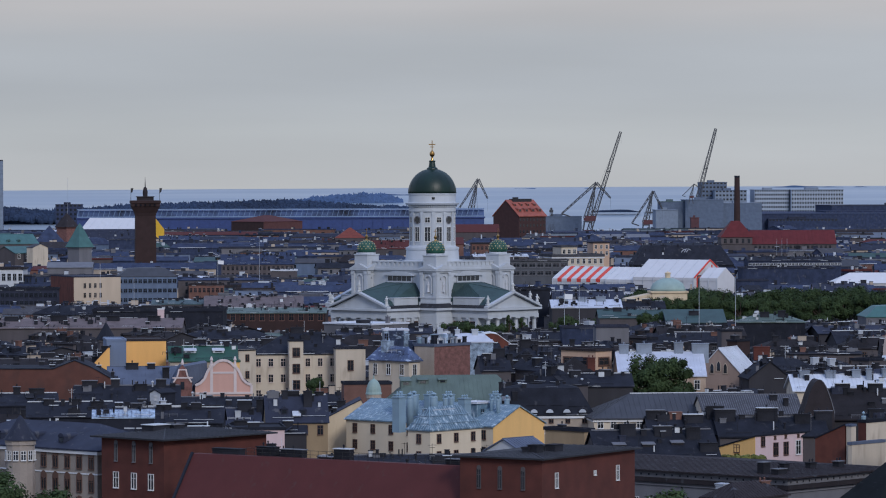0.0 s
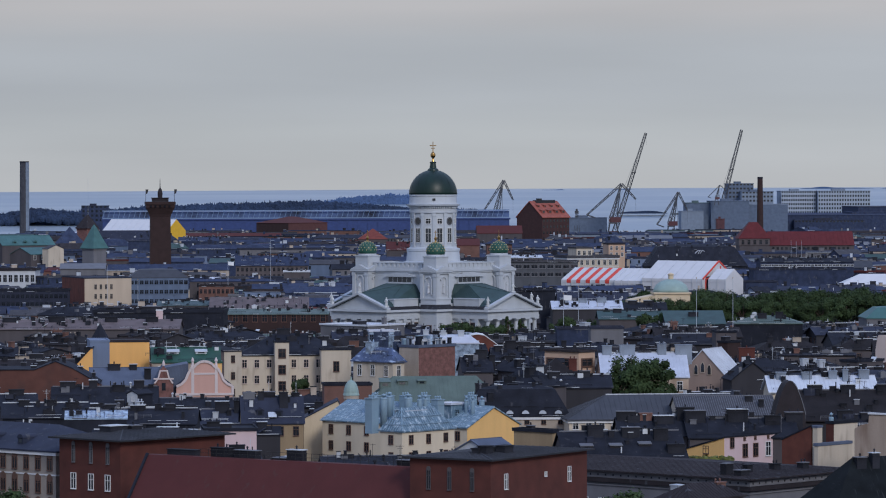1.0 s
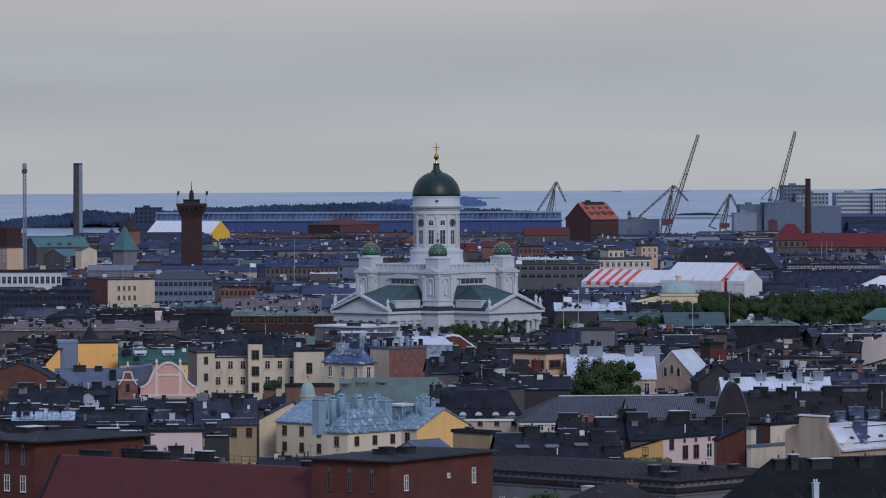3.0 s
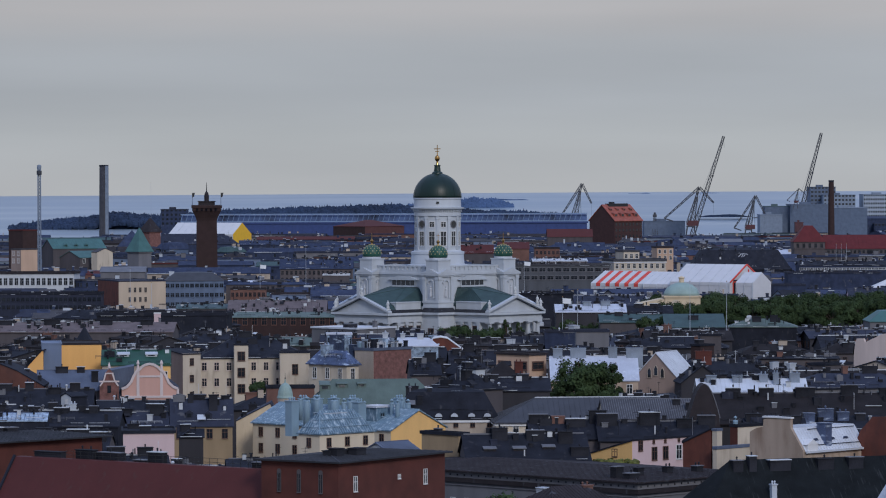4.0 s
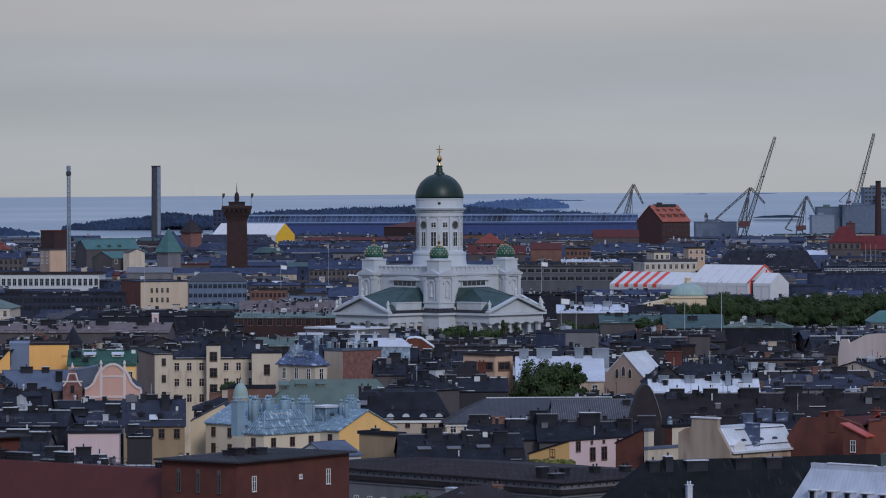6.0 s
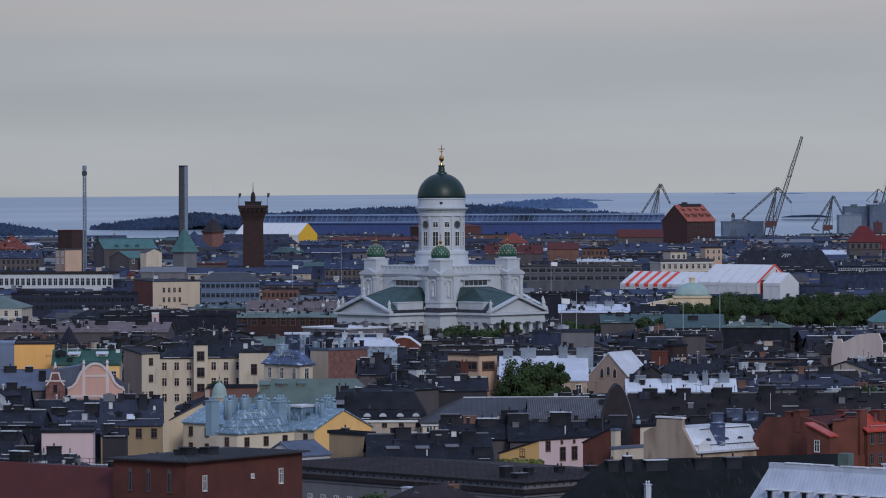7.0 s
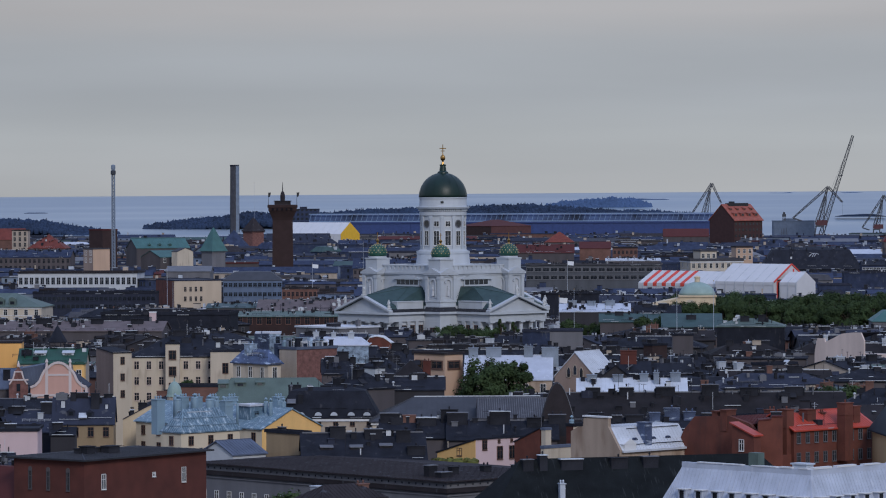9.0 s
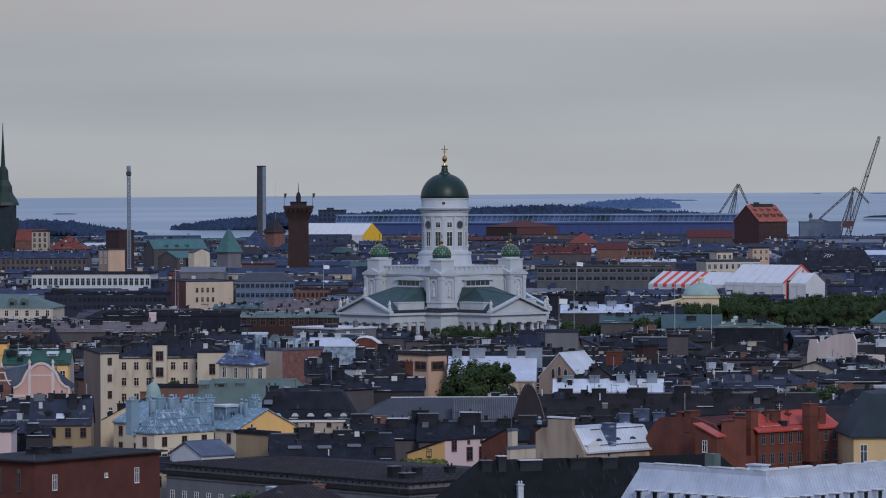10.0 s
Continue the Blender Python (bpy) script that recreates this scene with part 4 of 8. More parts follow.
        for f in range(4):
            m = pose(0, 0, 0, 0, 0, 90 * f)
            part("niche", arch_niche(2.3, 5.6), None, tw, at=m @ pose(0, -3.15, 30.2))
            s = Shape().box(-3.4, -3.6, 29.3, -2.2, -3.15, 36.9).box(2.2, -3.6, 29.3, 3.4, -3.15, 36.9)
            s.box(-3.55, -3.75, 36.0, -2.05, -3.6, 36.9).box(2.05, -3.75, 36.0, 3.55, -3.6, 36.9)
            s.prism([(-3.9, -4.0, 38.0), (3.9, -4.0, 38.0), (0, -4.0, 39.5)], (0, 1.3, 0))
            part("tower_pediment", s, "plaster_white", tw, at=m)
        prof = [(2.85, 43.0), (3.0, 43.6), (3.02, 44.2)] + [(3.0 * math.cos(t), 44.2 + 2.75 * math.sin(t)) for t in np.linspace(0.12, 1.42, 9)] + [(0.1, 47.2)]
        part("cupola", Shape().turn(prof, 24), "cupola_green", tw, "green cupola set with gilded studs", smooth=True)
        s = Shape()
        for row, (r, z) in enumerate(prof[2:-2:2]):
            for q in range(14):
                a = 2 * math.pi * (q + 0.5 * (row % 2)) / 14
                w = 0.13
                s.bar((r * math.cos(a), r * math.sin(a), z - w), ((r + 0.06) * math.cos(a), (r + 0.06) * math.sin(a), z + w), 0.17)
        part("gilded_studs", s, "gilt", tw)
        s = Shape().turn([(0.5, 46.9), (0.25, 47.4), (0.5, 47.8), (0.55, 48.1), (0.3, 48.5), (0.1, 48.7), (0.08, 49.2)], 10).box(-0.07, -0.07, 49.0, 0.07, 0.07, 50.6)
        s.prism([(-0.4, 0.4, 49.9), (0.4, -0.4, 49.9), (0.4, -0.4, 50.05), (-0.4, 0.4, 50.05)], (0.1, 0.1, 0))
        part("gilded_finial", s, "gold", tw)
    # statues at the pediments
    for k in range(4):
        m = pose(0, 0, 0, 0, 0, 45 + 90 * k)
        for u, z in ((-A + 0.4, zp + 0.9), (0, zp + 5.2), (A - 0.4, zp + 0.9)):
            p = m @ Vector((u, -L + 0.3, 0))
            statue(p.x, p.y, z, 45 + 90 * k)
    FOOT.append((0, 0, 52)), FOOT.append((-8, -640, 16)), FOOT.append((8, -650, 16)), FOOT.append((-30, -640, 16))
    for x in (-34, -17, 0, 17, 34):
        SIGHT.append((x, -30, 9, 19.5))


cathedral()


# ==== trees ====
def tree_mesh(seed, h, r, low):
    """Crown of many leaf clumps round the limbs, and the limbs."""

    def make():
        rnd = random.Random(seed)
        s, t = Shape(), Shape()
        t.turn([(0.35, 0), (0.26, h * 0.3), (0.16, h * 0.7), (0.04, h * 0.95)], 8)
        knots = []
        for k in range(34):
            a, u = rnd.uniform(0, 6.28), rnd.uniform(low, 0.95)
            reach = r * (1 - ((u - 0.5) / 0.55) ** 2 * 0.75) * rnd.uniform(0.5, 1.05)
            q = Vector((reach * math.cos(a), reach * math.sin(a), h * u))
            t.bar((0, 0, h * max(0.15, u - 0.28)), q, 0.12)
            knots.append((q, rnd.uniform(0.22, 0.4) * r))
        for q, kr in knots:
            for j in range(250):
                d = Vector((rnd.gauss(0, 1), rnd.gauss(0, 1), rnd.gauss(0, 0.75))).normalized() * kr * rnd.uniform(0.35, 1.08)
                c = q + d
                out = (d.normalized() + (c - Vector((0, 0, h * 0.45))).normalized() + Vector((rnd.gauss(0, 0.35), rnd.gauss(0, 0.35), rnd.gauss(0, 0.35)))).normalized()
                u = out.cross(Vector((rnd.gauss(0, 1), rnd.gauss(0, 1), rnd.gauss(0, 1)))).normalized() * rnd.uniform(0.16, 0.32)
                w = out.cross(u).normalized() * rnd.uniform(0.13, 0.28)
                s.face([c - u, c - w, c + u, c + w])
        return s, t

    return shared(("tree", seed, h, r, low), make)


def tree(x, y, z, seed=0, h=12.0, r=5.0, low=0.2, leaf="leaf", rot=0, size=1.0, label="broad green deciduous tree with an uneven crown"):
    ob = thing("tree", label, "tree", pose(x, y, z, 0, 0, rot) @ Matrix.Scale(size, 4), "town trees")
    s, t = tree_mesh(seed, h, r, low)
    part("crown", shared(("crown", seed, h, r, low, leaf), lambda: s.mesh("crown", [leaf])), None, ob)
    part("trunk", shared(("trunk", seed, h, r, low), lambda: t.mesh("trunk", ["bark"])), None, ob)
    return ob


# ==== houses with walls of their own outline ====
def profile_house(label, x, y, W, out, wall, roofs, chim):
    """A house whose left end wall has the outline out, (along the wall, height); roofs: (corner, corner, material) of the outline."""
    ob = thing("town_house", label, "house", pose(x, y, 0, 0, 0, 45))
    part("wall", Shape().prism([(0, v, z) for v, z in out], (0.5, 0, 0)), wall, ob)
    zs, D = [z for _, z in out[1:-1]], max(v for v, _ in out)
    ze = min(zs)
    part("wall", Shape().box(0.5, 0, 4, W, D, ze - 0.1).box(0, 0, 4, 0.5, D, min(z for _, z in out)), wall, ob)
    for i, j, m in roofs:
        (va, za), (vb, zb) = out[i], out[j]
        n = Vector((0, zb - za, -(vb - va))).normalized() * -0.2
        if n.z < 0:
            n = -n
        part("roof", Shape().prism([(0.5, va, za - 0.25), (0.5, vb, zb - 0.25), (0.5, vb + n.y, zb - 0.25 + n.z), (0.5, va + n.y, za - 0.25 + n.z)], (W - 0.5, 0, 0)), m, ob)
        s = Shape()
        for k in range(1, int(W / 0.7)):
            s.bar((0.5 + 0.7 * k, va + n.y, za - 0.23 + n.z), (0.5 + 0.7 * k, vb + n.y, zb - 0.23 + n.z), 0.08)
        tagged(part("roof_seams", s, m, ob), kind="stuff")
    for cx, cy, w, d, h in chim:
        part("chimney", chimney_mesh(w, d, h, wall, 2), None, ob, at=pose(cx, cy, max(zs)))
    if "white" in label:
        # gutter, dark hatches, a small white gable bay, a blue shaft and a coping on the chimney wall
        (v0, z0), (v1, z1) = out[1], out[2]
        at = lambda u, f, up=0.0: (u, v0 + (v1 - v0) * f, z0 + (z1 - z0) * f + up)
        part("gutter", Shape().bar((0.4, v0 - 0.35, z0 - 0.25), (W, v0 - 0.35, z0 - 0.25), 0.32), "roof_white", ob)
        for u in (4.4, 8.6, 12.0):
            s = Shape().prism([(u + 0.7 * math.cos(a), v0 + (v1 - v0) * 0.35, at(u, 0.35)[2] + 0.55 * math.sin(a)) for a in np.linspace(0, math.pi, 8)], (0, 1.6, 0))
            part("hatch", s, "roof_blue", ob)
        s = Shape().box(0.8, v0 - 0.3, z0 - 0.3, 3.4, v0 + 1.4, z0 + 0.9).prism([(0.6, v0 - 0.35, z0 + 0.9), (3.6, v0 - 0.35, z0 + 0.9), (2.1, v0 - 0.35, z0 + 1.8)], (0, 2.0, 0))
        part("bay", s, "trim_white", ob)
        p = at(6.6, 0.1)
        part("shaft", Shape().box(6.0, p[1], p[2] - 0.6, 7.6, p[1] + 1.8, z1 + 0.4).box(5.9, p[1] - 0.1, z1 + 0.4, 7.7, p[1] + 1.9, z1 + 0.6), "roof_blue", ob)
        s = Shape()
        for f in (0.12, 0.8):
            s.bar(at(3.6, f, 0.35), at(W - 0.5, f, 0.35), 0.1)
        part("snow_rail", s, "metal_dark", ob)
        (va, za), (vb, zb) = out[3], out[4]
        part("coping", Shape().box(-0.15, va - 0.15, za, 0.7, vb + 0.15, za + 0.25), "trim_white", ob)
        part("chimney_wall", Shape().box(0.5, va, za - 3.5, 0.6, vb, za), wall, ob)
    FOOT.append((x, y + 10, 14))


def end_wall_house(label, y, out, D, wall, roofm, clutter):
    """A house whose end wall faces the camera, outlined to fit its view; out: (x, height) along the top of that wall.
    """
    x0, x1 = out[0][0], out[-1][0]
    ob = thing("town_house", label, "house", pose(0, y, 0))
    part("wall", Shape().prism([(x1, 0, 4), *[(x, 0, z) for x, z in reversed(out)], (x0, 0, 4)], (0, 0.5, 0)), wall, ob)
    low = min(z for _, z in out) - 0.6
    part("back_wall", Shape().box(x0 + 0.02, 0.5, 4, x1 - 0.02, D, low), wall, ob)
    for (xa, za), (xb, zb) in zip(out, out[1:]):
        part("roof", Shape().prism([(xa, -0.15, za - 0.05), (xb, -0.15, zb - 0.05), (xb, -0.15, zb + 0.14), (xa, -0.15, za + 0.14)], (0, D, 0)), roofm, ob)
    r = random.Random(round(x0))
    for _ in range(clutter):
        x, w = r.uniform(x0 + 0.5, x1 - 0.5), r.choice((0.7, 1.0, 1.6))
        z = float(np.interp(x, [p[0] for p in out], [p[1] for p in out]))
        part("chimney", chimney_mesh(w, 0.9, r.choice((0.6, 0.9, 1.2)), "chimney", 1), None, ob, at=pose(x, r.uniform(2, D - 1), z))
    FOOT.append(((x0 + x1) / 2, y + D / 2, max(D, x1 - x0) / 2))
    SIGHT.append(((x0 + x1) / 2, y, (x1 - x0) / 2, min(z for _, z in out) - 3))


def blue_mansard(x, y, zr):
    """Corner house with steep pale blue sheet slopes, a narrow ridge, and rows of dormers low on the slopes."""
    ob = thing("town_house", "corner house with steep pale blue sheet-metal roofs and dormers", "house", pose(x, y, 0, 0, 0, 47))
    i, drop, D, W = 3.0, 7.6, 30.5, 36.0
    ze = zr - drop
    part("wall", Shape().box(0.4, 0.4, 4, W, 11, ze).box(0.4, 11, 4, 11, D, ze), "plaster_pale", ob)
    left = Shape().face([(0, 0, ze), (i, i, zr - 0.8), (i, D - i, zr - 0.8), (0, D, ze)]).face([(0, D, ze), (i, D - i, zr - 0.8), (i + 3, D - i, zr - 0.8), (i + 6, D, ze)])
    part("left_slope", left, "roof_paleblue", ob)
    right = Shape().face([(0, 0, ze), (W, 0, ze), (W, i, zr - 0.8), (i, i, zr - 0.8)])
    part("right_slope", right, "roof_paleblue", ob)
    s = Shape().box(i, i, zr - 0.9, W, i + 0.8, zr).box(i, i + 0.8, zr - 0.9, i + 0.8, D - i, zr)
    part("ridge_band", s, "roof_paleblue", ob)
    s = Shape().face([(i + 0.8, i + 0.8, zr - 0.1), (W, i + 0.8, zr - 0.1), (W, 11, ze), (11, 11, ze)]).face([(i + 0.8, i + 0.8, zr - 0.1), (11, 11, ze), (11, D, ze), (i + 0.8, D - i, zr - 0.1)])
    part("court_slope", s, "roof_paleblue", ob)
    s = Shape()
    for k in range(1, 50):
        s.bar((k * 0.7, 0.0, ze + 0.02), (max(k * 0.7, i), i, zr - 0.78), 0.07)
        if k * 0.7 < D - 1:
            s.bar((0.0, k * 0.7, ze + 0.02), (i, min(max(k * 0.7, i), D - i), zr - 0.78), 0.05)
    tagged(part("roof_seams", s, "roof_paleblue", ob), kind="stuff")
    r = random.Random(5)
    for n, along in ((W, 0), (D - i, 1)):
        u = i + 0.6
        while u < n - 4:
            L, h = r.uniform(1.6, 5.5), r.choice((0.15, 0.22, 0.3))
            b = (u, i - 0.1, zr + 0.002, u + L, i + 0.7, zr + h) if not along else (i - 0.1, u, zr + 0.002, i + 0.7, u + L, zr + h)
            part("ridge_cap", Shape().box(*b), "trim_white", ob)
            u += L + r.uniform(0.3, 2.6)
    part("chimney", Shape().box(3.4, 4.2, zr - 1, 5.0, 6.8, zr + 0.6).box(3.2, 4.0, zr + 0.6, 5.2, 7.0, zr + 0.8), "chimney_light", ob)
    part("chimney", Shape().box(3.4, 13.2, zr - 1, 4.8, 15.0, zr + 1.9), "roof_palegreen", ob)
    for k in range(8):
        for f in range(2):
            u = 3.0 + 3.2 * k
            if f == 0 and u > W - 2 or f == 1 and u > D - 3:
                continue
            m = pose(u, 1.0, ze + drop * 0.33) if f == 0 else pose(1.0, u, ze + drop * 0.33, 0, 0, -90)
            part("dormer", shared("blue_dormer", lambda: Shape().box(-0.75, -0.4, -0.6, 0.75, 1.6, 1.3).box(-0.95, -0.7, 1.3, 0.95, 1.8, 1.42, 1).box(-0.4, -0.44, 0.0, 0.4, -0.4, 1.15, 2).mesh("dormer", ["roof_paleblue", "trim_white", "pane"])), None, ob, at=m)
    FOOT.append((x, y + 20, 20))



# ==== houses that can be told apart ====
# the waterfront rows
house("greige stone apartment house with a slate-blue hipped roof", -81.1, -690.0, 45, 15.0, 34.0, 26.9, "hip", 3.3, "stone_greige", "roof_slate", right=1, left=13, rows=3, win=(1.0, 2.2), wframe="frame_brown", arch=True, trim="trim_white", dormers=(("l", 9, 0.6, 1.2, 0.9, "round"), ("l", 16, 0.6, 1.2, 0.9, "round"), ("l", 23, 0.6, 1.2, 0.9, "round")), low=19.8)
house("red brick corner block with a low overhanging dark roof", -71.0, -703.0, 45, 21.0, 13.2, 29.35, "hip", 0.9, "brick_red", "roof_charcoal", over=1.2, extra=tuple(("l", u, 3.6, 0.55, 2.7, "plaster_grey", True) for u in (2.7, 6.3, 10.1)) + tuple(("l", u, 7.5, 1.0, 2.2, "frame_white", False) for u in (2.7, 6.3, 10.1)), chim=((6, 8, 3.4, 2.4, 0.7), (9, 7, 2.0, 1.6, 0.5)), low=20.8, seams=0.7, seamm="roof_greyblue")
house("red brick corner block with white windows and low dark roof", -19.9, -753.0, 55, 25.0, 12.8, 29.8, "hip", 0.55, "brick_red", "roof_charcoal", lframe="brick_brown", left=0, right=0, over=0.8, extra=(("l", 2.9, 4.3, 0.5, 2.7, "plaster_brown", True), ("l", 6.5, 4.3, 0.5, 2.7, "plaster_brown", True), ("l", 9.8, 4.3, 0.5, 2.7, "plaster_brown", True), ("r", 3.8, 4.2, 0.75, 1.95, "frame_white", False), ("r", 14.0, 3.1, 0.5, 0.5, "frame_white", False), ("r", 20.2, 4.2, 0.75, 1.95, "frame_white", False)), chim=((5, 4, 1.6, 1.4, 0.9), (6.2, 5, 4.2, 1.2, 0.5), (9, 3.4, 2.2, 1.4, 0.8)), low=24.5, seams=0.7, seamm="roof_greyblue")
house("long grey stone house with a brown sheet-metal roof", 25.2, -662.0, 45, 28.9, 61.0, 20.1, "hip", 1.0, "plaster_grey", "roof_brown", left=19, fit=0, right=9, wframe="frame_white", rows=1, win=(0.9, 1.6), drop=6.2, trim="frieze", over=0.8, seams=1.0, chim=((3, 7, 1.8, 1.2, 1.6), (7, 6, 1.4, 1.0, 1.0), (3, 4, 2.2, 1.4, 0.7), (14, 6, 1.6, 1.0, 0.8), (20, 5, 1.6, 1.2, 0.8)), low=17.8)
house("ochre yellow house with a dark slate mansard roof", 94.8, -652.0, 6, 16.5, 16.0, 26.5, "mansard", 6.5, "plaster_honey", "roof_petrol", right=0, extra=(("r", 1.6, 4.2, 1.0, 2.8, "frame_white", False), ("r", 6.6, 2.6, 1.0, 1.7, "frame_brown", False), ("r", 11.5, 2.6, 1.0, 1.7, "frame_brown", False)), wframe="frame_brown", over=0.6, dormers=(("r", 7, 2.4, 1.5, 1.3, "gable"),), low=22.7)
# red brick house
house("red brick house with a bright red sheet-metal roof", 80.0, -646.0, 45, 19.1, 9.0, 26.9, "gx", 2.7, "brick_warm", "roof_red", right=9, rows=2, wframe="plaster_grey", win=(0.8, 1.6), drop=2.1, storey=3.2, seams=0.6, over=0.45, fit=4, stacks=((4.2, 8.6, 25.8, 29.6, 1.8, 1.7, 'brick_warm'), (-0.1, 1.5, 19.9, 30.1, 1.7, 1.6, 'brick_warm'), (6.0, 2.5, 27.6, 29.8, 2.0, 1.8, 'brick_warm'), (10.6, 3.6, 27.5, 29.1, 0.9, 0.9, 'brick_warm'), (11.0, -1.1, 24.1, 30.8, 1.9, 1.7, 'brick_warm'), (15.8, 1.2, 25.0, 30.0, 1.5, 1.4, 'brick_warm'),), low=21.8)
house("small brick bay with a bright red roof", 73.2, -656.0, 45, 1.6, 4.7, 26.8, "shed", 1.9, "brick_warm", "roof_red", seams=0.5, over=0.3, extra=(("l", 2.6, 2.6, 0.9, 1.7, "frame_white", False),), low=23.6)
profile_house("red brick house end with a stepped gable wall", 74.2, -651, 13.0, [(-0.01, 21.28), (-0.02, 26.56), (1.95, 28.18), (6.43, 29.25), (14.0, 28.85), (16.44, 26.56), (18.25, 23.1), (18.26, 20.36)], "brick_warm", ((2, 3, "roof_darkred"), (3, 4, "roof_black"), (4, 5, "roof_darkred")), ((1.0, 7.6, 2.2, 1.4, 0.8), (1.0, 9.8, 1.6, 1.2, 0.5)))
profile_house("beige house end with a chimney wall and white metal roof", 52.2, -650, 16.0, [(-0.01, 21.66), (-0.02, 24.0), (2.53, 27.57), (2.53, 29.01), (8.1, 28.78), (8.24, 27.5), (9.55, 27.27), (10.99, 26.57), (11.02, 21.11)], "plaster_sand", ((1, 2, "roof_white"), (2, 5, "roof_white")), ())
blue_mansard(79.0, -720.0, 25.62)
house("house under a worn black mossy roof", 33.7, -698.5, 20, 50, 12, 18.5, "hip", 7.0, "plaster_brown", "roof_moss", over=0.4, chim=((6.6, 5, 1.6, 1.2, 1.0), (9, 5, 1.2, 1.2, 1.6), (13.5, 5, 3.4, 1.2, 0.9), (21, 5, 2.6, 1.2, 0.9), (26, 5, 2.4, 1.2, 1.0), (10.5, 0.6, 0.8, 0.8, 2.4, "chimney_light")))
house("pink and yellow house with a dark lean-to roof", 27.9, -601.0, 45, 19.4, 9.6, 20.1, "lean", 2.7, "plaster_rose", "roof_black", skin_l="plaster_yellow", extra=(("l", 4.0, 0.4, 1.1, 1.2, "frame_brown", False),) + (("r", 2.1, -0.65, 1.0, 1.6, "frame_brown", False), ("r", 5.7, 1.1, 1.2, 2.1, "frame_brown", False), ("r", 8.6, 1.1, 1.2, 2.1, "frame_brown", False), ("r", 12.1, 1.2, 1.3, 2.3, "frame_white", False), ("r", 15.4, 1.1, 1.2, 2.1, "frame_brown", False)) + tuple(("r", u, -1.75, 0.45, 0.45, "frame_brown", False) for u in (5.5, 8.5, 12.1, 15.4)), over=0.25, low=18.5)
house("red brick end-wall house", 39.3, -628.0, 45, 2.5, 6.1, 23.8, "lean", 2.6, "brick_warm", "roof_black", over=0.15, low=21.4)
house("low pale plastered annexe with a blue-grey roof edge", 40.0, -631.0, 45, 9.2, 0.8, 23.0, "flat", 0.25, "plaster_pale", "roof_bluegrey", over=0.1, low=20.2)
house("narrow pale plastered house end beside a brick wall", 40.2, -629.0, 45, 1.3, 1.0, 25.9, "flat", 0.15, "plaster_pale", "roof_bluegrey", over=0.1, low=22.4)
house("pale plastered back house with a red brick side", 44.7, -616.0, 45, 6.6, 1.6, 25.7, "flat", 0.3, "plaster_pale", "roof_black", skin_l="brick_red", over=0.15, chim=((0.6, 1.0, 0.8, 0.8, 0.9, "chimney_blue"),), low=21.5)
house("yellow plastered back house with a flat dark roof", -1.9, -606.0, 45, 2.3, 8.8, 23.8, "flat", 0.35, "plaster_dullochre", "roof_black", over=0.25, chim=((1.2, 6, 0.9, 1.2, 0.7),), low=21.1)
house("low gabled annexe with a slate-blue roof", -12.8, -612.0, 45, 7.3, 8.5, 20.8, "gx", 2.2, "block_white", "roof_bluegrey", over=0.3, seams=0.7)
# cream house with turquoise roofs
# paler seam colour paints the highlights along the seams
house("cream house with a pale turquoise metal roof and yellow gable", -13.6, -543.0, 45, 14.5, 37.6, 20.9, "gy", 3.6, "plaster_turq", "roof_turquoise", skin_r="plaster_yellow", left=8, right=0, rows=2, win=(1.0, 1.6), drop=2.5, storey=3.1, wframe="frame_brown", seams=0.6, over=0.35, stacks=((1.7, 25.2, 23.0, 25.7, 1.9, 1.3, 'chimney_blue'), (3.5, 23.4, 23.0, 25.7, 1.9, 1.3, 'chimney_blue'), (5.7, 21.1, 23.0, 25.7, 1.9, 1.3, 'chimney_blue'), (8.3, 18.6, 23.0, 25.7, 1.9, 1.3, 'chimney_blue'), (14.6, 12.3, 23.0, 25.7, 1.9, 1.3, 'chimney_blue'), (-7.0, 16.9, 24.9, 26.4, 0.8, 0.7, 'chimney_blue'), (-12.4, 9.5, 23.6, 26.6, 1.3, 1.2, 'chimney_blue'), (0.7, 20.5, 24.5, 26.0, 1.3, 1.2, 'chimney_blue'), (-1.1, 13.9, 24.2, 26.0, 1.5, 1.4, 'chimney_blue'), (-4.0, 8.3, 24.3, 26.0, 0.9, 0.8, 'chimney_blue'), (-1.8, 8.9, 24.2, 26.0, 1.0, 0.9, 'chimney_blue'), (5.1, 4.8, 22.6, 25.6, 0.8, 0.7, 'chimney_blue'), (4.4, 2.6, 22.5, 25.6, 0.8, 0.7, 'chimney_blue'), (10.7, 7.7, 23.5, 25.5, 0.6, 0.6, 'chimney_blue'), (9.4, 4.8, 23.2, 25.4, 1.0, 0.9, 'chimney_blue'), (-1.3, 5.5, 23.0, 25.5, 0.5, 0.5, 'chimney_blue'),), low=16.9, seamm="chimney_blue")
wing = house("projecting cream wing with a hipped turquoise roof", -26.3, -566.0, 45, 13.8, 5.5, 21.7, "hip", 4.0, "plaster_turq", "roof_turquoise", left=1, right=3, rows=2, win=(1.0, 1.5), drop=2.4, storey=3.1, wframe="frame_brown", seams=0.6, over=0.3, stacks=((3.4, 10.8, 23.2, 27.0, 1.8, 1.7, 'chimney_blue'), (14.8, 5.0, 23.3, 26.5, 1.8, 1.6, 'chimney_blue'),), chim=((4.0, 3.6, 2.4, 1.8, 0.5, "roof_turquoise"),), low=18.5, seamm="chimney_blue")
rail = Shape()
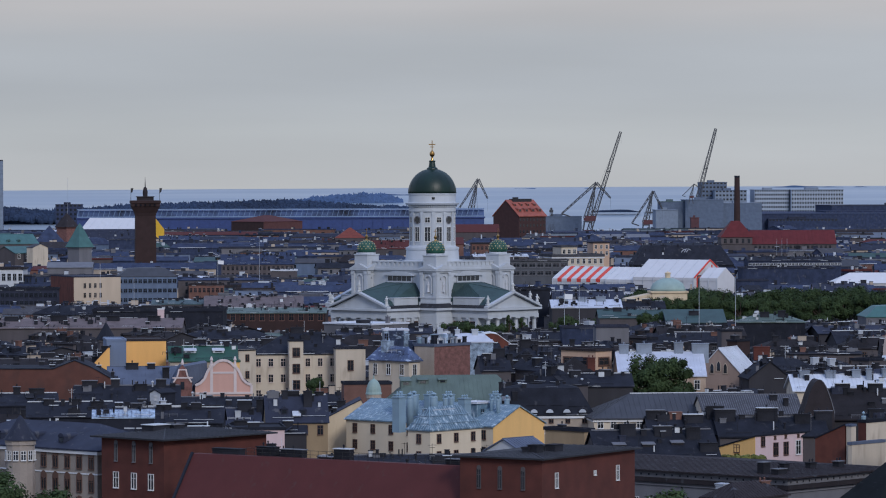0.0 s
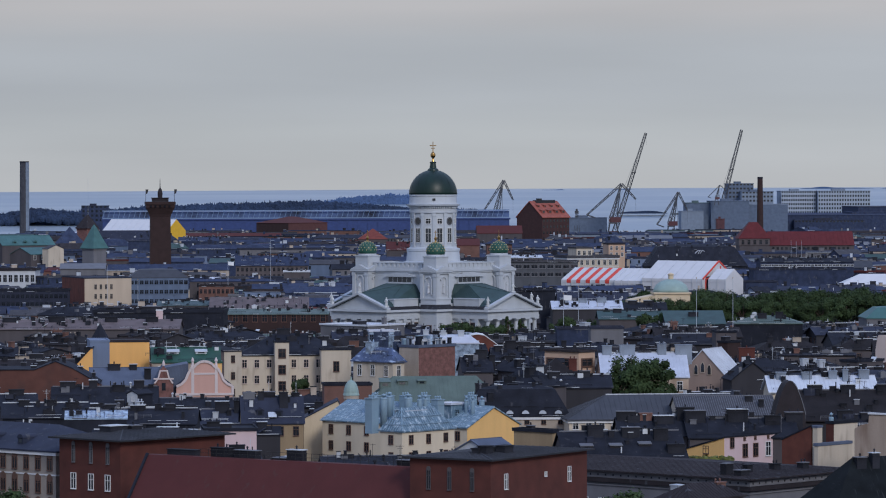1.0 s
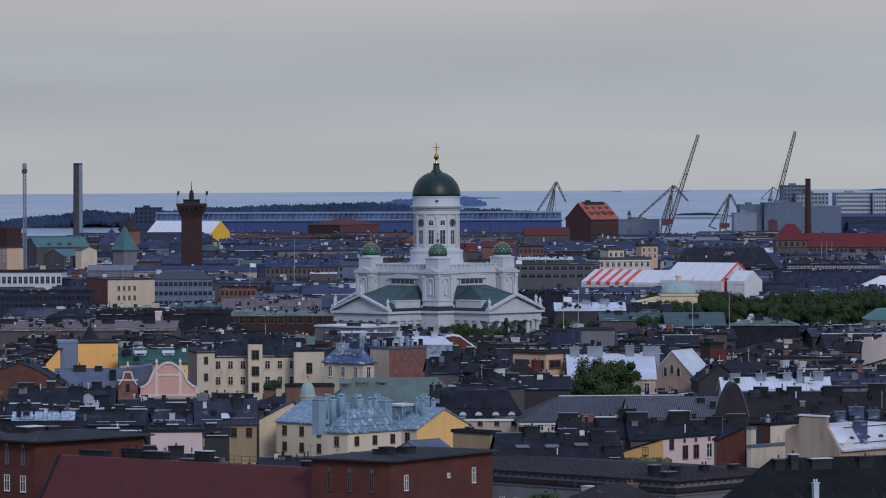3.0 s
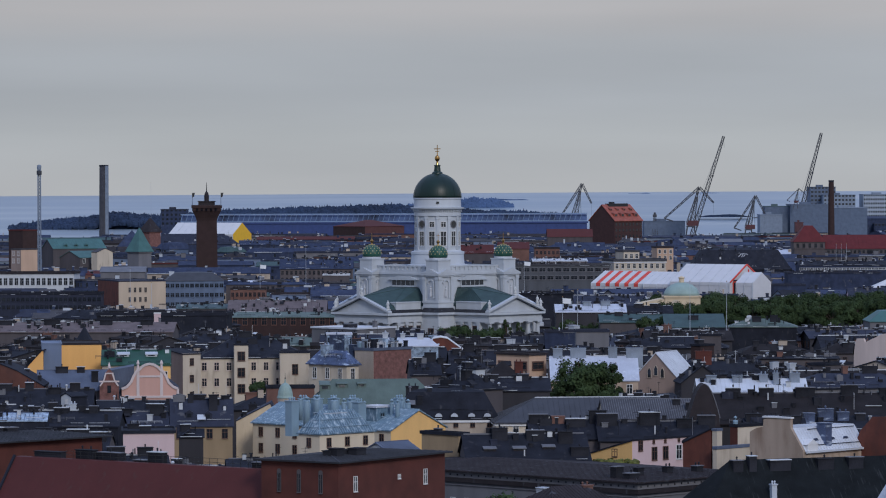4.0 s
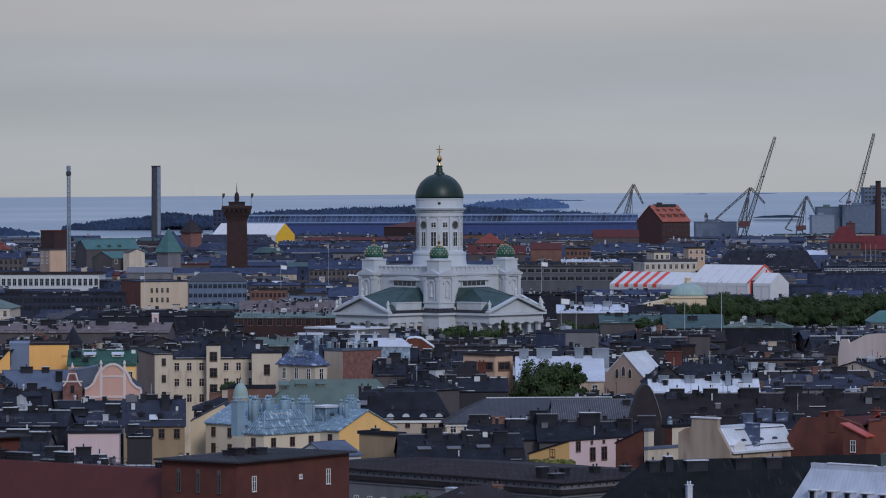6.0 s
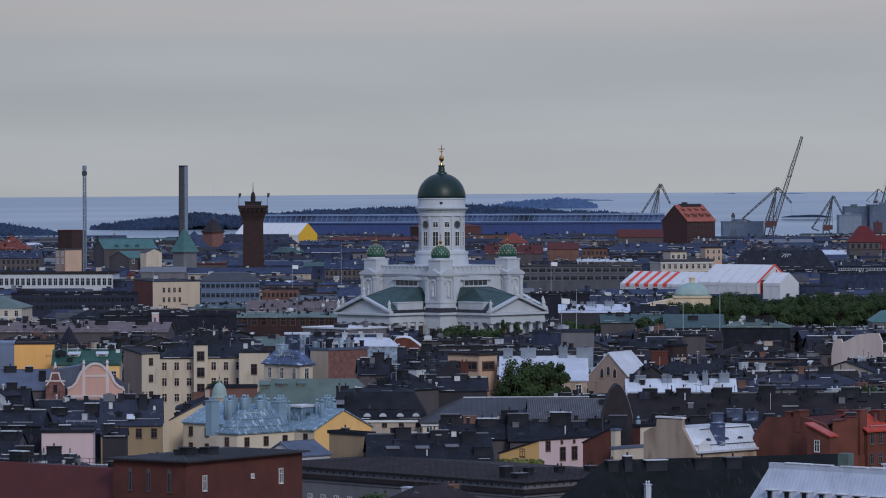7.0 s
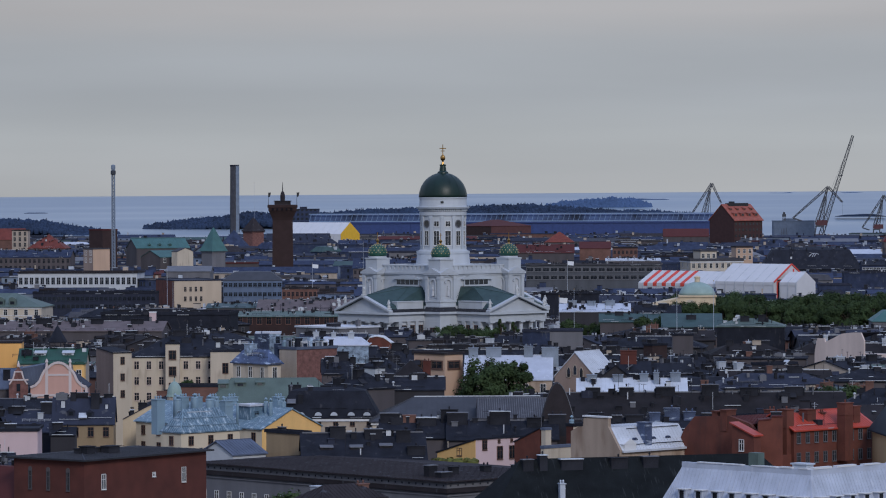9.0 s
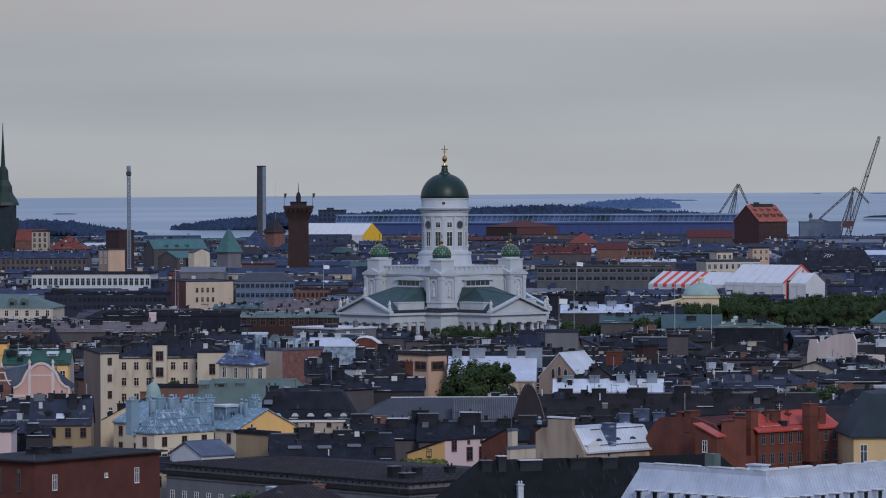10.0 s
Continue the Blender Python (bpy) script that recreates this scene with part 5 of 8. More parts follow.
for k, (u, up) in enumerate(((0.3, 0.35), (1.3, 0.5))):
    zz = 17.7 + 4.0 * (u + 0.3) / 3.05
    rail.bar((u + 0.2, u, zz + 0.3), (13.6 - u, u, zz + 0.3), 0.09).bar((u, u + 0.2, zz + 0.3), (u, 5.2 - u if u < 2 else u + 0.4, zz + 0.3), 0.09)
    for n in range(10):
        rail.bar((u + 0.3 + 1.3 * n * (13.0 - 2 * u) / 13.0, u, zz - 0.1), (u + 0.3 + 1.3 * n * (13.0 - 2 * u) / 13.0, u, zz + 0.34), 0.07)
part("snow_rail", rail, "chimney_blue", wing, "pale blue iron snow rails")
part("walk_board", Shape().box(3.2, 2.2, 21.0, 9.0, 2.7, 21.15).box(3.2, 2.2, 19.8, 3.6, 2.6, 21.0), "chimney_light", wing, "pale roof walkway")
house("flat-roofed turquoise lift housing on the cream house", -16.3, -537.0, 45, 4.3, 3.8, 24.7, "flat", 0.15, "roof_turquoise", "roof_white", over=0.3, extra=(("r", 1.6, 1.6, 0.9, 0.6, "roof_turquoise", False),))
house("black-roofed yard stub with a stout chimney", -52.7, -546.0, 3, 4.5, 5.0, 20.0, "gx", 1.4, "plaster_soot", "roof_black", over=0.25, fit=2, chim=((1.2, 2, 1.8, 1.2, 1.0),))
# the courtyard's shade is put into this ochre wall colour
house("ochre courtyard house darkened for shade, with slate roof and black chimneys", -55.4, -523.0, 4, 11.6, 9.0, 20.6, "gx", 5.0, "plaster_dullochre", "roof_slate", right=4, rows=1, win=(1.0, 1.7), drop=2.4, wframe="frame_brown", over=0.3, flash=1, fit=6, chim=((1.6, 5, 2.4, 1.5, 0.9), (5.0, 5, 3.0, 1.6, 1.2), (8.0, 3, 1.6, 1.4, 2.2), (10.4, 5, 1.6, 1.4, 0.9)), dormers=(("r", 3.4, 1.4, 1.3, 1.0, "gable"), ("r", 7.0, 1.2, 1.3, 1.0, "gable")), low=17.5)
house("pale rose fire wall house", -61.6, -566.0, 4, 9.2, 12.0, 21.9, "flat", 0.3, "plaster_rose", "roof_black", over=0.3, chim=((2, 10, 2.4, 1.2, 0.8), (4, 5, 2.0, 1.2, 0.8)), low=17.0)
# dark long roofs
house("long house with a black mansard roof and half-round dormers", -12.4, -522.0, 1, 19.2, 11.0, 21.74, "mansard", 5.0, "plaster_beige", "roof_black", right=6, rows=2, win=(0.8, 1.0), drop=1.6, wframe="frame_brown", trim="trim_white", over=0.4, fit=4, dormers=tuple(("r", u, 0.3, 1.75, 0.3, "lunette") for u in (4.6, 7.9, 10.9, 14.2, 17.2)), dmat=("roof_black", "roof_black"), chim=((3, 7, 2.4, 1.2, 0.8), (9, 7, 2.0, 1.2, 0.7)), low=20.3)
house("long pale house with a grey hipped sheet-metal roof", 6.3, -530.0, 3, 39.8, 16.0, 21.5, "hip", 4.2, "plaster_pale", "roof_greyblue", right=16, fit=0, rows=1, win=(1.0, 1.2), drop=1.9, trim="trim_white", flash=1, over=0.6, seams=1.0, chim=((28, 9, 1.6, 1.0, 1.2), (33, 6, 0.9, 0.9, 1.5)), low=22.6)
house("grey wing with a light ribbed roof", 26.6, -536.0, 3, 18.6, 14.0, 22.4, "gx", 3.4, "plaster_pale", "roof_grey", right=0, over=0.3, seams=0.42, seamm="roof_lightgrey", chim=((14, 5, 1.4, 0.8, 0.9), (16, 3, 0.9, 0.9, 1.3)), low=23.1, fit=0)
house("very long house with a dark brown roof", 42.3, -575.0, 2, 50.9, 17.0, 23.8, "gx", 5.0, "plaster_soot", "roof_umber", right=0, flash=3, fit=18, over=0.5, seams=0.0, chim=((6, 8, 2.6, 1.2, 1.2), (12, 8, 2.6, 1.2, 1.2), (19, 8, 3.4, 1.2, 1.2), (27, 8, 3.0, 1.2, 1.6), (34, 8, 3.2, 1.2, 1.0), (42, 8, 3.2, 1.2, 1.2)), low=25.4)
house("house with a bright white sheet-metal roof and clad chimneys", 45.3, -524.0, 0, 20.3, 12.0, 26.2, "gx", 2.8, "plaster_pale", "roof_white", right=0, fit=5, over=0.5, seams=0.8, chim=((2.5, 5, 1.9, 1.2, 1.0, "chimney_steel"), (7.5, 5, 1.9, 1.2, 1.0, "chimney_steel"), (12.5, 5, 1.6, 1.0, 1.2, "chimney_steel"), (14.8, 4, 1.0, 1.0, 1.9, "chimney_steel"), (18.5, 5, 1.9, 1.2, 1.4, "chimney_steel")), low=26.2)
house("black-roofed yard house with stout chimneys", 11.0, -590.0, 2, 11.7, 11.0, 22.2, "gx", 3.0, "plaster_brown", "roof_black", over=0.4, flash=2, fit=12, chim=((1.5, 5, 3.2, 1.4, 1.2), (5, 5, 2.2, 1.4, 0.8, "brick_brown"), (8, 4, 3.4, 1.6, 1.0), (12, 5, 3.0, 1.6, 1.8)))
house("black-roofed yard house with stout chimneys", 22.9, -592.0, 2, 18.9, 11.0, 22.0, "gx", 3.0, "plaster_brown", "roof_black", over=0.4, flash=2, fit=12, chim=((1.6, 5, 3.6, 1.6, 1.6), (9, 5, 3.6, 1.6, 1.8), (15, 4, 2.6, 1.4, 1.2), (19, 5, 3.0, 1.4, 1.2)))
house("low black roof with skylights", -0.4, -618.0, 6, 20.5, 14.0, 19.8, "gx", 4.6, "plaster_brown", "roof_black", over=0.4, flash=2, fit=2, dormers=(("r", 4, 2.0, 2.0, 0.3, "shed"), ("r", 9, 2.0, 2.0, 0.3, "shed"), ("r", 14, 2.2, 2.0, 0.3, "shed")), dmat=("roof_brown", "roof_lightgrey"), chim=((6, 6, 2.6, 1.2, 1.6), (12, 6, 3.0, 1.4, 1.2), (17, 5, 2.4, 1.2, 1.6), (19, 2, 3.0, 1.4, 1.0)))
# chapel and white roofs
house("beige gabled chapel with a white metal roof", 48.7, -412.2, 63, 11.5, 10.2, 23.9, "gx", 5.6, "plaster_chapel", "roof_white", over=0.25, seams=0.8, name="chapel", low=21.3)
house("long beige house with a pale blue-white sheet roof", 20.6, -428.0, 0, 18.6, 14.0, 24.3, "gx", 4.9, "plaster_sand", "roof_bluewhite", over=0.3, right=5, rows=1, seams=0.7, chim=((6, 7, 3.3, 1.2, 1.6, "chimney_steel"), (13.5, 7, 1.9, 1.2, 1.8, "chimney_steel"), (18.2, 7, 3.6, 1.2, 1.6, "chimney_steel"), (1.6, 7, 2.0, 1.2, 1.5, "chimney_steel")), low=22.4)
house("dark-roofed gabled house before the chapel", 48.3, -430.0, 3, 9.2, 12.0, 23.7, "gy", 3.9, "plaster_soot", "roof_black", over=0.3, fit=3, flash=1)
house("black-roofed house below the peach house", 4.1, -484.0, 2, 14.1, 9.0, 25.1, "gx", 2.4, "plaster_soot", "roof_black", over=0.3, flash=1, fit=7, chim=((3, 4, 1.8, 1.2, 0.8), (9, 4, 2.2, 1.2, 0.9)))
house("sooty back house with a broad brick chimney", 54.0, -396.0, 0, 6.8, 12.0, 24.0, "gx", 2.6, "plaster_soot", "roof_black", over=0.3, fit=4, chim=((2.0, 5, 3.6, 1.4, 2.6, "brick_red"),))
house("peach plastered modernist house with a flat roof", 16.0, -422.0, 45, 5.4, 9.8, 29.4, "flat", 0.25, "plaster_peach", "roof_brown", over=0.35, right=1, left=2, rows=1, win=(3.2, 1.4), drop=3.0, wframe="frame_brown", low=22.1)
house("peach house with a dark hipped roof", 5.9, -447.0, 6, 8.4, 8.6, 25.4, "hip", 3.8, "plaster_peach", "roof_umber", right=4, rows=1, win=(0.9, 1.1), drop=1.5, wframe="frame_brown", over=0.35, fit=3, chim=((7.4, 2.0, 1.6, 1.4, 2.4, "brick_red"),), low=23.8)
# blue-roofed house and its neighbours
house("cream house with a shiny blue metal roof and glazed attic", -23.7, -404.0, 45, 3.7, 12.1, 26.7, "hip", 3.0, "plaster_pale", "roof_blue", left=3, right=1, rows=1, win=(1.1, 2.3), drop=3.2, over=0.5, seams=0.8, fit=3, stacks=((1.8, 8.1, 28.2, 30.7, 2.1, 1.9, 'plant_glass'), (6.1, 9.4, 28.3, 32.8, 2.4, 2.2, 'roof_blue'), (8.2, 8.8, 28.2, 32.0, 1.5, 1.4, 'plant_glass'), (9.4, 7.6, 28.0, 30.5, 1.5, 1.4, 'roof_blue'),), low=23.5)
plant_house = house("brown brick fire wall house with glazed roof plant", -17.8, -398.0, 45, 11.9, 5.9, 29.5, "flat", 0.4, "brick_mottled", "roof_bluegrey", skin_l="plaster_beige", over=0.2, low=23.7)


def roof_plant(ob, x0, x1, y0, y1, z, seed, n):
    """Ducts, vent boxes and pale rails crowded on a flat roof."""
    r = random.Random(seed)
    for _ in range(n):
        x, y, w, d, h = r.uniform(x0, x1), r.uniform(y0, y1), r.choice((0.4, 0.6, 0.9, 1.5)), r.choice((0.5, 0.8)), r.choice((0.7, 1.0, 1.4, 1.9))
        m = r.choice(("plant_glass", "roof_bluewhite", "chimney_steel", "roof_blue", "roof_black", "chimney_blue"))
        part("vent_box", Shape().box(x - w / 2, y - d / 2, z, x + w / 2, y + d / 2, z + h).box(x - w / 2 - 0.08, y - d / 2 - 0.08, z + h, x + w / 2 + 0.08, y + d / 2 + 0.08, z + h + 0.14), m, ob)
    for k in range(n // 3):
        x, y, L = r.uniform(x0, x1 - 1), r.uniform(y0, y1), r.uniform(1.2, 3.0)
        s, up = Shape(), r.uniform(0.8, 1.5)
        s.bar((x, y, z + up), (min(x1, x + L), y, z + up), 0.1).bar((x, y, z), (x, y, z + up), 0.08).bar((min(x1, x + L), y, z), (min(x1, x + L), y, z + up), 0.08)
        part("rail", s, "trim_white", ob)


roof_plant(plant_house, 0.3, 11.6, 0.4, 5.5, 25.95, 3, 40)
house("house with a pale blue-white sheet-metal attic", -18.2, -374.0, 2, 15.0, 8.0, 29.6, "mansard", 1.6, "plant_glass", "roof_bluewhite", over=0.2, seams=0.9, chim=((3, 2, 1.2, 1.0, 1.2, "chimney_light"), (7, 2.4, 1.0, 1.0, 1.0, "chimney_light"), (11, 2, 1.4, 1.0, 1.0, "chimney_light")), low=28.4)
house("glazed attic storey with a pale metal edge", -28.4, -381.0, 3, 5.6, 5.0, 32.4, "flat", 0.2, "plant_glass", "roof_bluewhite", over=0.15, right=5, rows=1, win=(0.8, 2.0), drop=2.6, wframe="roof_blue", low=27.8)
house("brick house with a gable and roof plant", -3.1, -345.0, 45, 8.0, 15.9, 27.7, "gx", 1.8, "brick_brown", "roof_brown", over=0.2, fit=8, chim=((3, 4, 2.0, 1.4, 0.8, "plant_glass"), (6, 8, 1.8, 1.8, 0.8, "plant_glass")), low=27.4)
house("house with a pale green copper roof", -29.9, -478.0, 4, 26.5, 9.5, 22.0, "hip", 5.0, "plaster_beige", "roof_palegreen", over=0.4, seams=0.9, chim=((8, 7, 1.6, 1.0, 0.8, "roof_palegreen"), (15, 7, 1.8, 1.0, 0.9, "roof_palegreen")), dormers=(("r", 3, 2.9, 2.0, 0.9, "shed"), ("r", 6.5, 3.2, 2.0, 0.8, "shed"), ("r", 10.5, 3.4, 1.6, 0.6, "shed")), low=24.1)
house("brown brick windowless back house", -39.3, -462.0, 4, 9.8, 6.0, 24.5, "flat", 0.3, "brick_brown", "roof_black", over=0.15, low=23.1)
house("dark slate yard house with broad chimneys", -71.5, -503.0, -4, 19.3, 13.0, 17.9, "gx", 4.0, "roof_black", "roof_slate", over=0.3, flash=2, fit=8, chim=((11.4, 6, 2.6, 1.6, 1.8), (15.0, 6, 2.4, 1.6, 1.9), (5, 6, 3.0, 1.4, 0.8), (2, 5, 1.4, 1.2, 1.0)))
house("black-roofed yard house with broken ridge line", -91.2, -512.0, 3, 20.4, 13.0, 19.2, "gx", 3.6, "roof_black", "roof_black", over=0.3, flash=1, fit=12, chim=((7, 6, 2.4, 1.6, 1.0), (12, 6, 1.6, 1.6, 1.6), (16, 5, 1.2, 1.2, 1.8, "chimney_light")))
house("long low black roof with skylights and chimneys", -81.0, -598.0, -6, 18.6, 14.0, 19.7, "gx", 4.2, "plaster_brown", "roof_black", over=0.3, flash=1, fit=16, chim=((7, 6, 2.6, 1.4, 1.2), (13, 6, 3.6, 1.4, 1.0), (17, 5, 2.4, 1.4, 1.2)))
house("black-roofed house behind the brick roof", -63.6, -606.0, 8, 12.7, 12.0, 18.3, "gx", 2.0, "plaster_brown", "roof_black", over=0.3, flash=1, fit=8, chim=((4, 6, 3.0, 1.4, 1.4), (9, 6, 2.6, 1.4, 1.2)))
end_wall_house("brown-red brick house end with an uneven gable", -455.0, [(-113.2, 27.74), (-99.2, 27.68), (-94.8, 29.41), (-91.3, 27.99), (-85.8, 24.81)], 16.0, "brick_redbrown", "roof_black", 10)
end_wall_house("ochre plastered house end with a sloping top", -425.0, [(-93.6, 25.75), (-88.9, 30.85), (-88.60000000000001, 30.85)], 8.0, "plaster_ochre", "roof_black", 3)
end_wall_house("cream house end with a rising curved wall top", -508.0, [(-43.7, 20.58), (-42.0, 21.45), (-39.5, 22.77), (-37.1, 23.97), (-36.7, 23.2)], 10.0, "plaster_cream", "roof_slate", 3)
end_wall_house("red brick link with stepped top between red roofs", -652.0, [(74.0, 28.35), (74.1, 28.8), (76.1, 28.98), (76.2, 29.42), (77.9, 29.42)], 4.0, "brick_warm", "roof_darkred", 1)
end_wall_house("dark red brick gable with white edges", -352.0, [(-4.9, 29.35), (-4.1, 30.41), (-2.4, 30.66), (-0.9, 30.4), (3.5, 27.21)], 8.0, "brick_warm", "trim_white", 0)
house("low house with a pale blue glazed roof", -86.9, -560.0, 2, 11.0, 8.0, 23.95, "gx", 1.2, "roof_black", "plant_glass", over=0.2, seams=0.8, fit=8, seamm="roof_blue", low=21)
house("black-roofed yard house with low dormers", -100.0, -536.0, 3, 16.0, 12.0, 22.65, "gx", 2.5, "roof_black", "roof_black", over=0.3, flash=1, fit=7, chim=((4, 5, 2.0, 1.2, 0.9), (9, 5, 1.4, 1.2, 0.8), (13, 4, 2.4, 1.2, 0.8)))
house("black-roofed house with a long ridge below the brick gable", -93.0, -500.0, 1, 20.6, 12.0, 22.3, "gx", 4.0, "roof_black", "roof_black", over=0.3, flash=2, fit=9, chim=((3, 6, 3.0, 1.2, 0.9), (8, 6, 1.6, 1.2, 1.2), (13, 5, 2.4, 1.2, 0.8), (17, 6, 2.0, 1.2, 1.1)), low=22.0)
house("dark roof with vents before the brick gable", -116.0, -480.0, 6, 19.0, 10.0, 21.6, "gx", 2.2, "roof_black", "roof_black", over=0.3, flash=1, fit=7, chim=((6, 5, 2.4, 1.2, 1.0), (11, 5, 1.4, 1.2, 1.2), (15, 5, 3.0, 1.4, 0.8)), low=22.0)
# cream courtyard house
house("cream courtyard house with a black roof", -58.1, -371.0, 4, 25.4, 18.0, 26.9, "hip", 4.6, "plaster_pale", "roof_black", right=9, fit=12, rows=3, win=(1.0, 1.75), drop=2.9, storey=3.6, wframe="plaster_shell", over=0.3, chim=((4, 8, 2.6, 1.2, 1.0), (11, 9, 3.0, 1.2, 1.0), (20, 8, 2.6, 1.2, 1.0)), low=19.6)
house("cream stair tower of the courtyard house", -49.7, -374.0, 4, 3.2, 4.0, 29.8, "flat", 0.2, "plaster_pale", "roof_black", right=1, rows=3, win=(1.5, 1.9), drop=3.4, storey=3.7, wframe="frame_brown", over=0.12, low=19.8)
# the brown side face has the shade on that wall in its colour
house("cream corner wing with a brown, shaded side wall", -61.2, -378.0, 32, 4.6, 9.1, 28.2, "shed", 0.9, "plaster_pale", "roof_black", skin_l="plaster_brownwarm", right=1, rows=3, win=(0.9, 1.5), drop=2.7, storey=3.8, wframe="frame_brown", over=0.2, low=19.5)
house("cream end wing of the courtyard house", -39.2, -376.0, 4, 6.8, 5.0, 28.1, "flat", 0.2, "plaster_pale", "roof_black", right=1, rows=1, win=(1.2, 2.2), drop=4.8, wframe="frame_brown", over=0.12, low=22.7)
# yellow and pink houses
house("yellow plastered windowless house end", -85.4, -417.0, 6, 8.7, 14.0, 31.8, "flat", 0.25, "plaster_ochre", "roof_brown", over=0.12, low=26.4)
house("blue-grey clad stair house", -89.5, -417.5, 6, 4.2, 12.0, 31.9, "flat", 0.2, "clad_blue", "clad_blue", over=0.1, low=27.1)
house("house with a blue-grey sheet-metal roof", -88.1, -445.0, 3, 16.4, 13.0, 23.4, "gx", 4.0, "plaster_brown", "roof_bluegrey", over=0.3, seams=0.9, chim=((5, 6, 2.6, 1.2, 0.9), (9, 6, 1.6, 1.0, 0.9), (12, 3, 1.4, 1.2, 1.8)), low=23.8)
house("yellow house with a green painted roof and skylights", -75.7, -428.0, 3, 14.4, 11.0, 28.0, "gx", 3.0, "plaster_beige", "roof_vivid", over=0.3, fit=8, right=4, rows=1, dormers=(("r", 4.5, 1.6, 2.4, 0.35, "shed"), ("r", 10.5, 1.6, 2.4, 0.35, "shed")), dmat=("metal_light", "metal_light"), low=25.3)
house("small yellow plastered house end", -63.2, -433.0, 3, 2.4, 4.0, 27.9, "flat", 0.2, "plaster_yellow", "roof_vivid", over=0.2, right=1, rows=1, win=(1.0, 2.0), drop=3.2, low=25.1)
house("house with a pale blue-white roof by the square", 37.7, -12.0, 0, 22.2, 12.0, 25.4, "gx", 2.4, "plaster_soot", "roof_bluewhite", over=0.4, fit=6, chim=((4, 5, 2.6, 1.4, 1.2, "chimney_steel"), (10, 5, 2.6, 1.4, 1.0, "chimney_steel"), (16, 5, 3.0, 1.4, 1.2, "chimney_steel")), low=25.4)
house("low dark-roofed house by the park", 61.8, 14.0, 0, 14.8, 12.0, 24.0, "gx", 2.4, "plaster_brown", "roof_black", over=0.4, fit=4, chim=((4, 5, 2.6, 1.4, 1.0), (9, 5, 2.6, 1.4, 1.0)))
house("long house with a dull green roof by the park", 50.4, -40.0, 0, 20.9, 12.0, 23.1, "gx", 2.4, "plaster_brown", "roof_green", over=0.4, fit=4, chim=((6, 5, 2.6, 1.4, 1.0),))
# behind the first rows
house("long low pinkish house", -139.0, -110.0, -3, 60.3, 16.0, 23.3, "gx", 2.6, "plaster_brown", "roof_rosebrown", over=0.4, fit=16, chim=((10, 6, 4.0, 1.4, 1.2), (24, 6, 4.6, 1.4, 1.4), (40, 6, 3.6, 1.4, 1.2), (52, 6, 3.6, 1.4, 1.2)), low=23.5)
house("long dark house with flat black roofs", -108.2, -20.0, -3, 41.1, 20.0, 24.9, "flat", 0.8, "roof_black", "roof_black", over=0.3, fit=12, chim=((6, 6, 5.0, 3.0, 1.2), (18, 6, 6.0, 3.0, 1.6), (28, 6, 4.0, 3.0, 1.2)), low=21.3)
house("pale rendered ventilation tower", -86.5, -77.0, 0, 2.0, 1.6, 27.4, "flat", 0.1, "plaster_rose", "trim_white", over=0.1, low=23.3)
house("long dark brick house with a low pale green roof", -72.6, 60.0, -4, 39.3, 18.0, 21.7, "gx", 1.5, "brick_dark", "roof_palegreen", fit=10, right=12, rows=1, win=(1.6, 2.2), drop=2.6, over=0.4, wframe="brick_brown")
house("grey rendered block with a flat white roof", -24.2, -150.0, 45, 15.3, 18.7, 25.1, "flat", 0.25, "plaster_grey", "roof_white", over=0.3, chim=((5, 8, 4.0, 1.8, 1.0), (10, 3, 1.0, 1.0, 1.8, "plaster_grey")), low=23.4)
house("modern beige house with a dark red side wall", -135.4, 460.0, 20, 21.4, 33.5, 23.8, "flat", 0.3, "plaster_smooth", "roof_slate", skin_l="brick_warm", over=0.1, extra=tuple(("r", 5.0 + 2.4 * k, 4.6 + 4.2 * j, 1.0, 2.0, "plaster_beige", False) for k in range(4) for j in range(2)), wframe="plaster_beige", low=13.1)
house("blue-grey office house with ribbon windows", -117.5, 500.0, 4, 26.3, 22.0, 23.2, "mansard", 3.5, "office_blue", "roof_greyblue", over=0.2, right=12, rows=3, win=(1.6, 1.7), drop=3.0, storey=4.2, wframe="office_blue", low=13.9)
house("long white house with square windows", -218.7, 560.0, -2, 55.7, 24.0, 25.2, "flat", 0.5, "block_white", "roof_brown", over=0.5, right=22, rows=2, win=(1.6, 3.2), drop=5.2, storey=6.4, wframe="block_white", low=19.4)
house("dark slate department house", -195.0, 441.0, -1, 53.5, 12.0, 18.9, "flat", 0.8, "roof_slate", "roof_black", over=0.2, fit=14, right=26, rows=2, win=(1.4, 1.6), wframe="roof_slate", chim=((14, 6, 8.0, 4.0, 1.4, "roof_slate"), (38, 6, 6.0, 4.0, 1.2, "roof_slate")), low=13.5)
house("pale hotel with a light green roof and gabled dormers", -225.0, 400.0, -3, 39.7, 26.0, 14.6, "hip", 5.5, "plaster_pale", "roof_palegreen", right=9, rows=2, win=(1.4, 2.4), drop=3.6, trim="trim_white", over=0.6, dormers=(("r", 22, 0.6, 3.0, 2.0, "round"), ("r", 27, 0.6, 3.0, 2.0, "round")), low=9.5)
house("peach plastered house with a flat roof and pale bay", -200.0, 690.0, 45, 10.5, 7.7, 34.1, "flat", 0.4, "plaster_peach", "roof_grey", skin_l="plaster_chapel", over=0.2, left=2, rows=2, win=(1.4, 2.2), storey=3.6, low=26.4)
house("brown-red brick block with a flat roof", -212.4, 830.0, 45, 9.9, 11.7, 41.8, "flat", 0.5, "brick_dark", "roof_darkred", over=0.2, low=34.9)
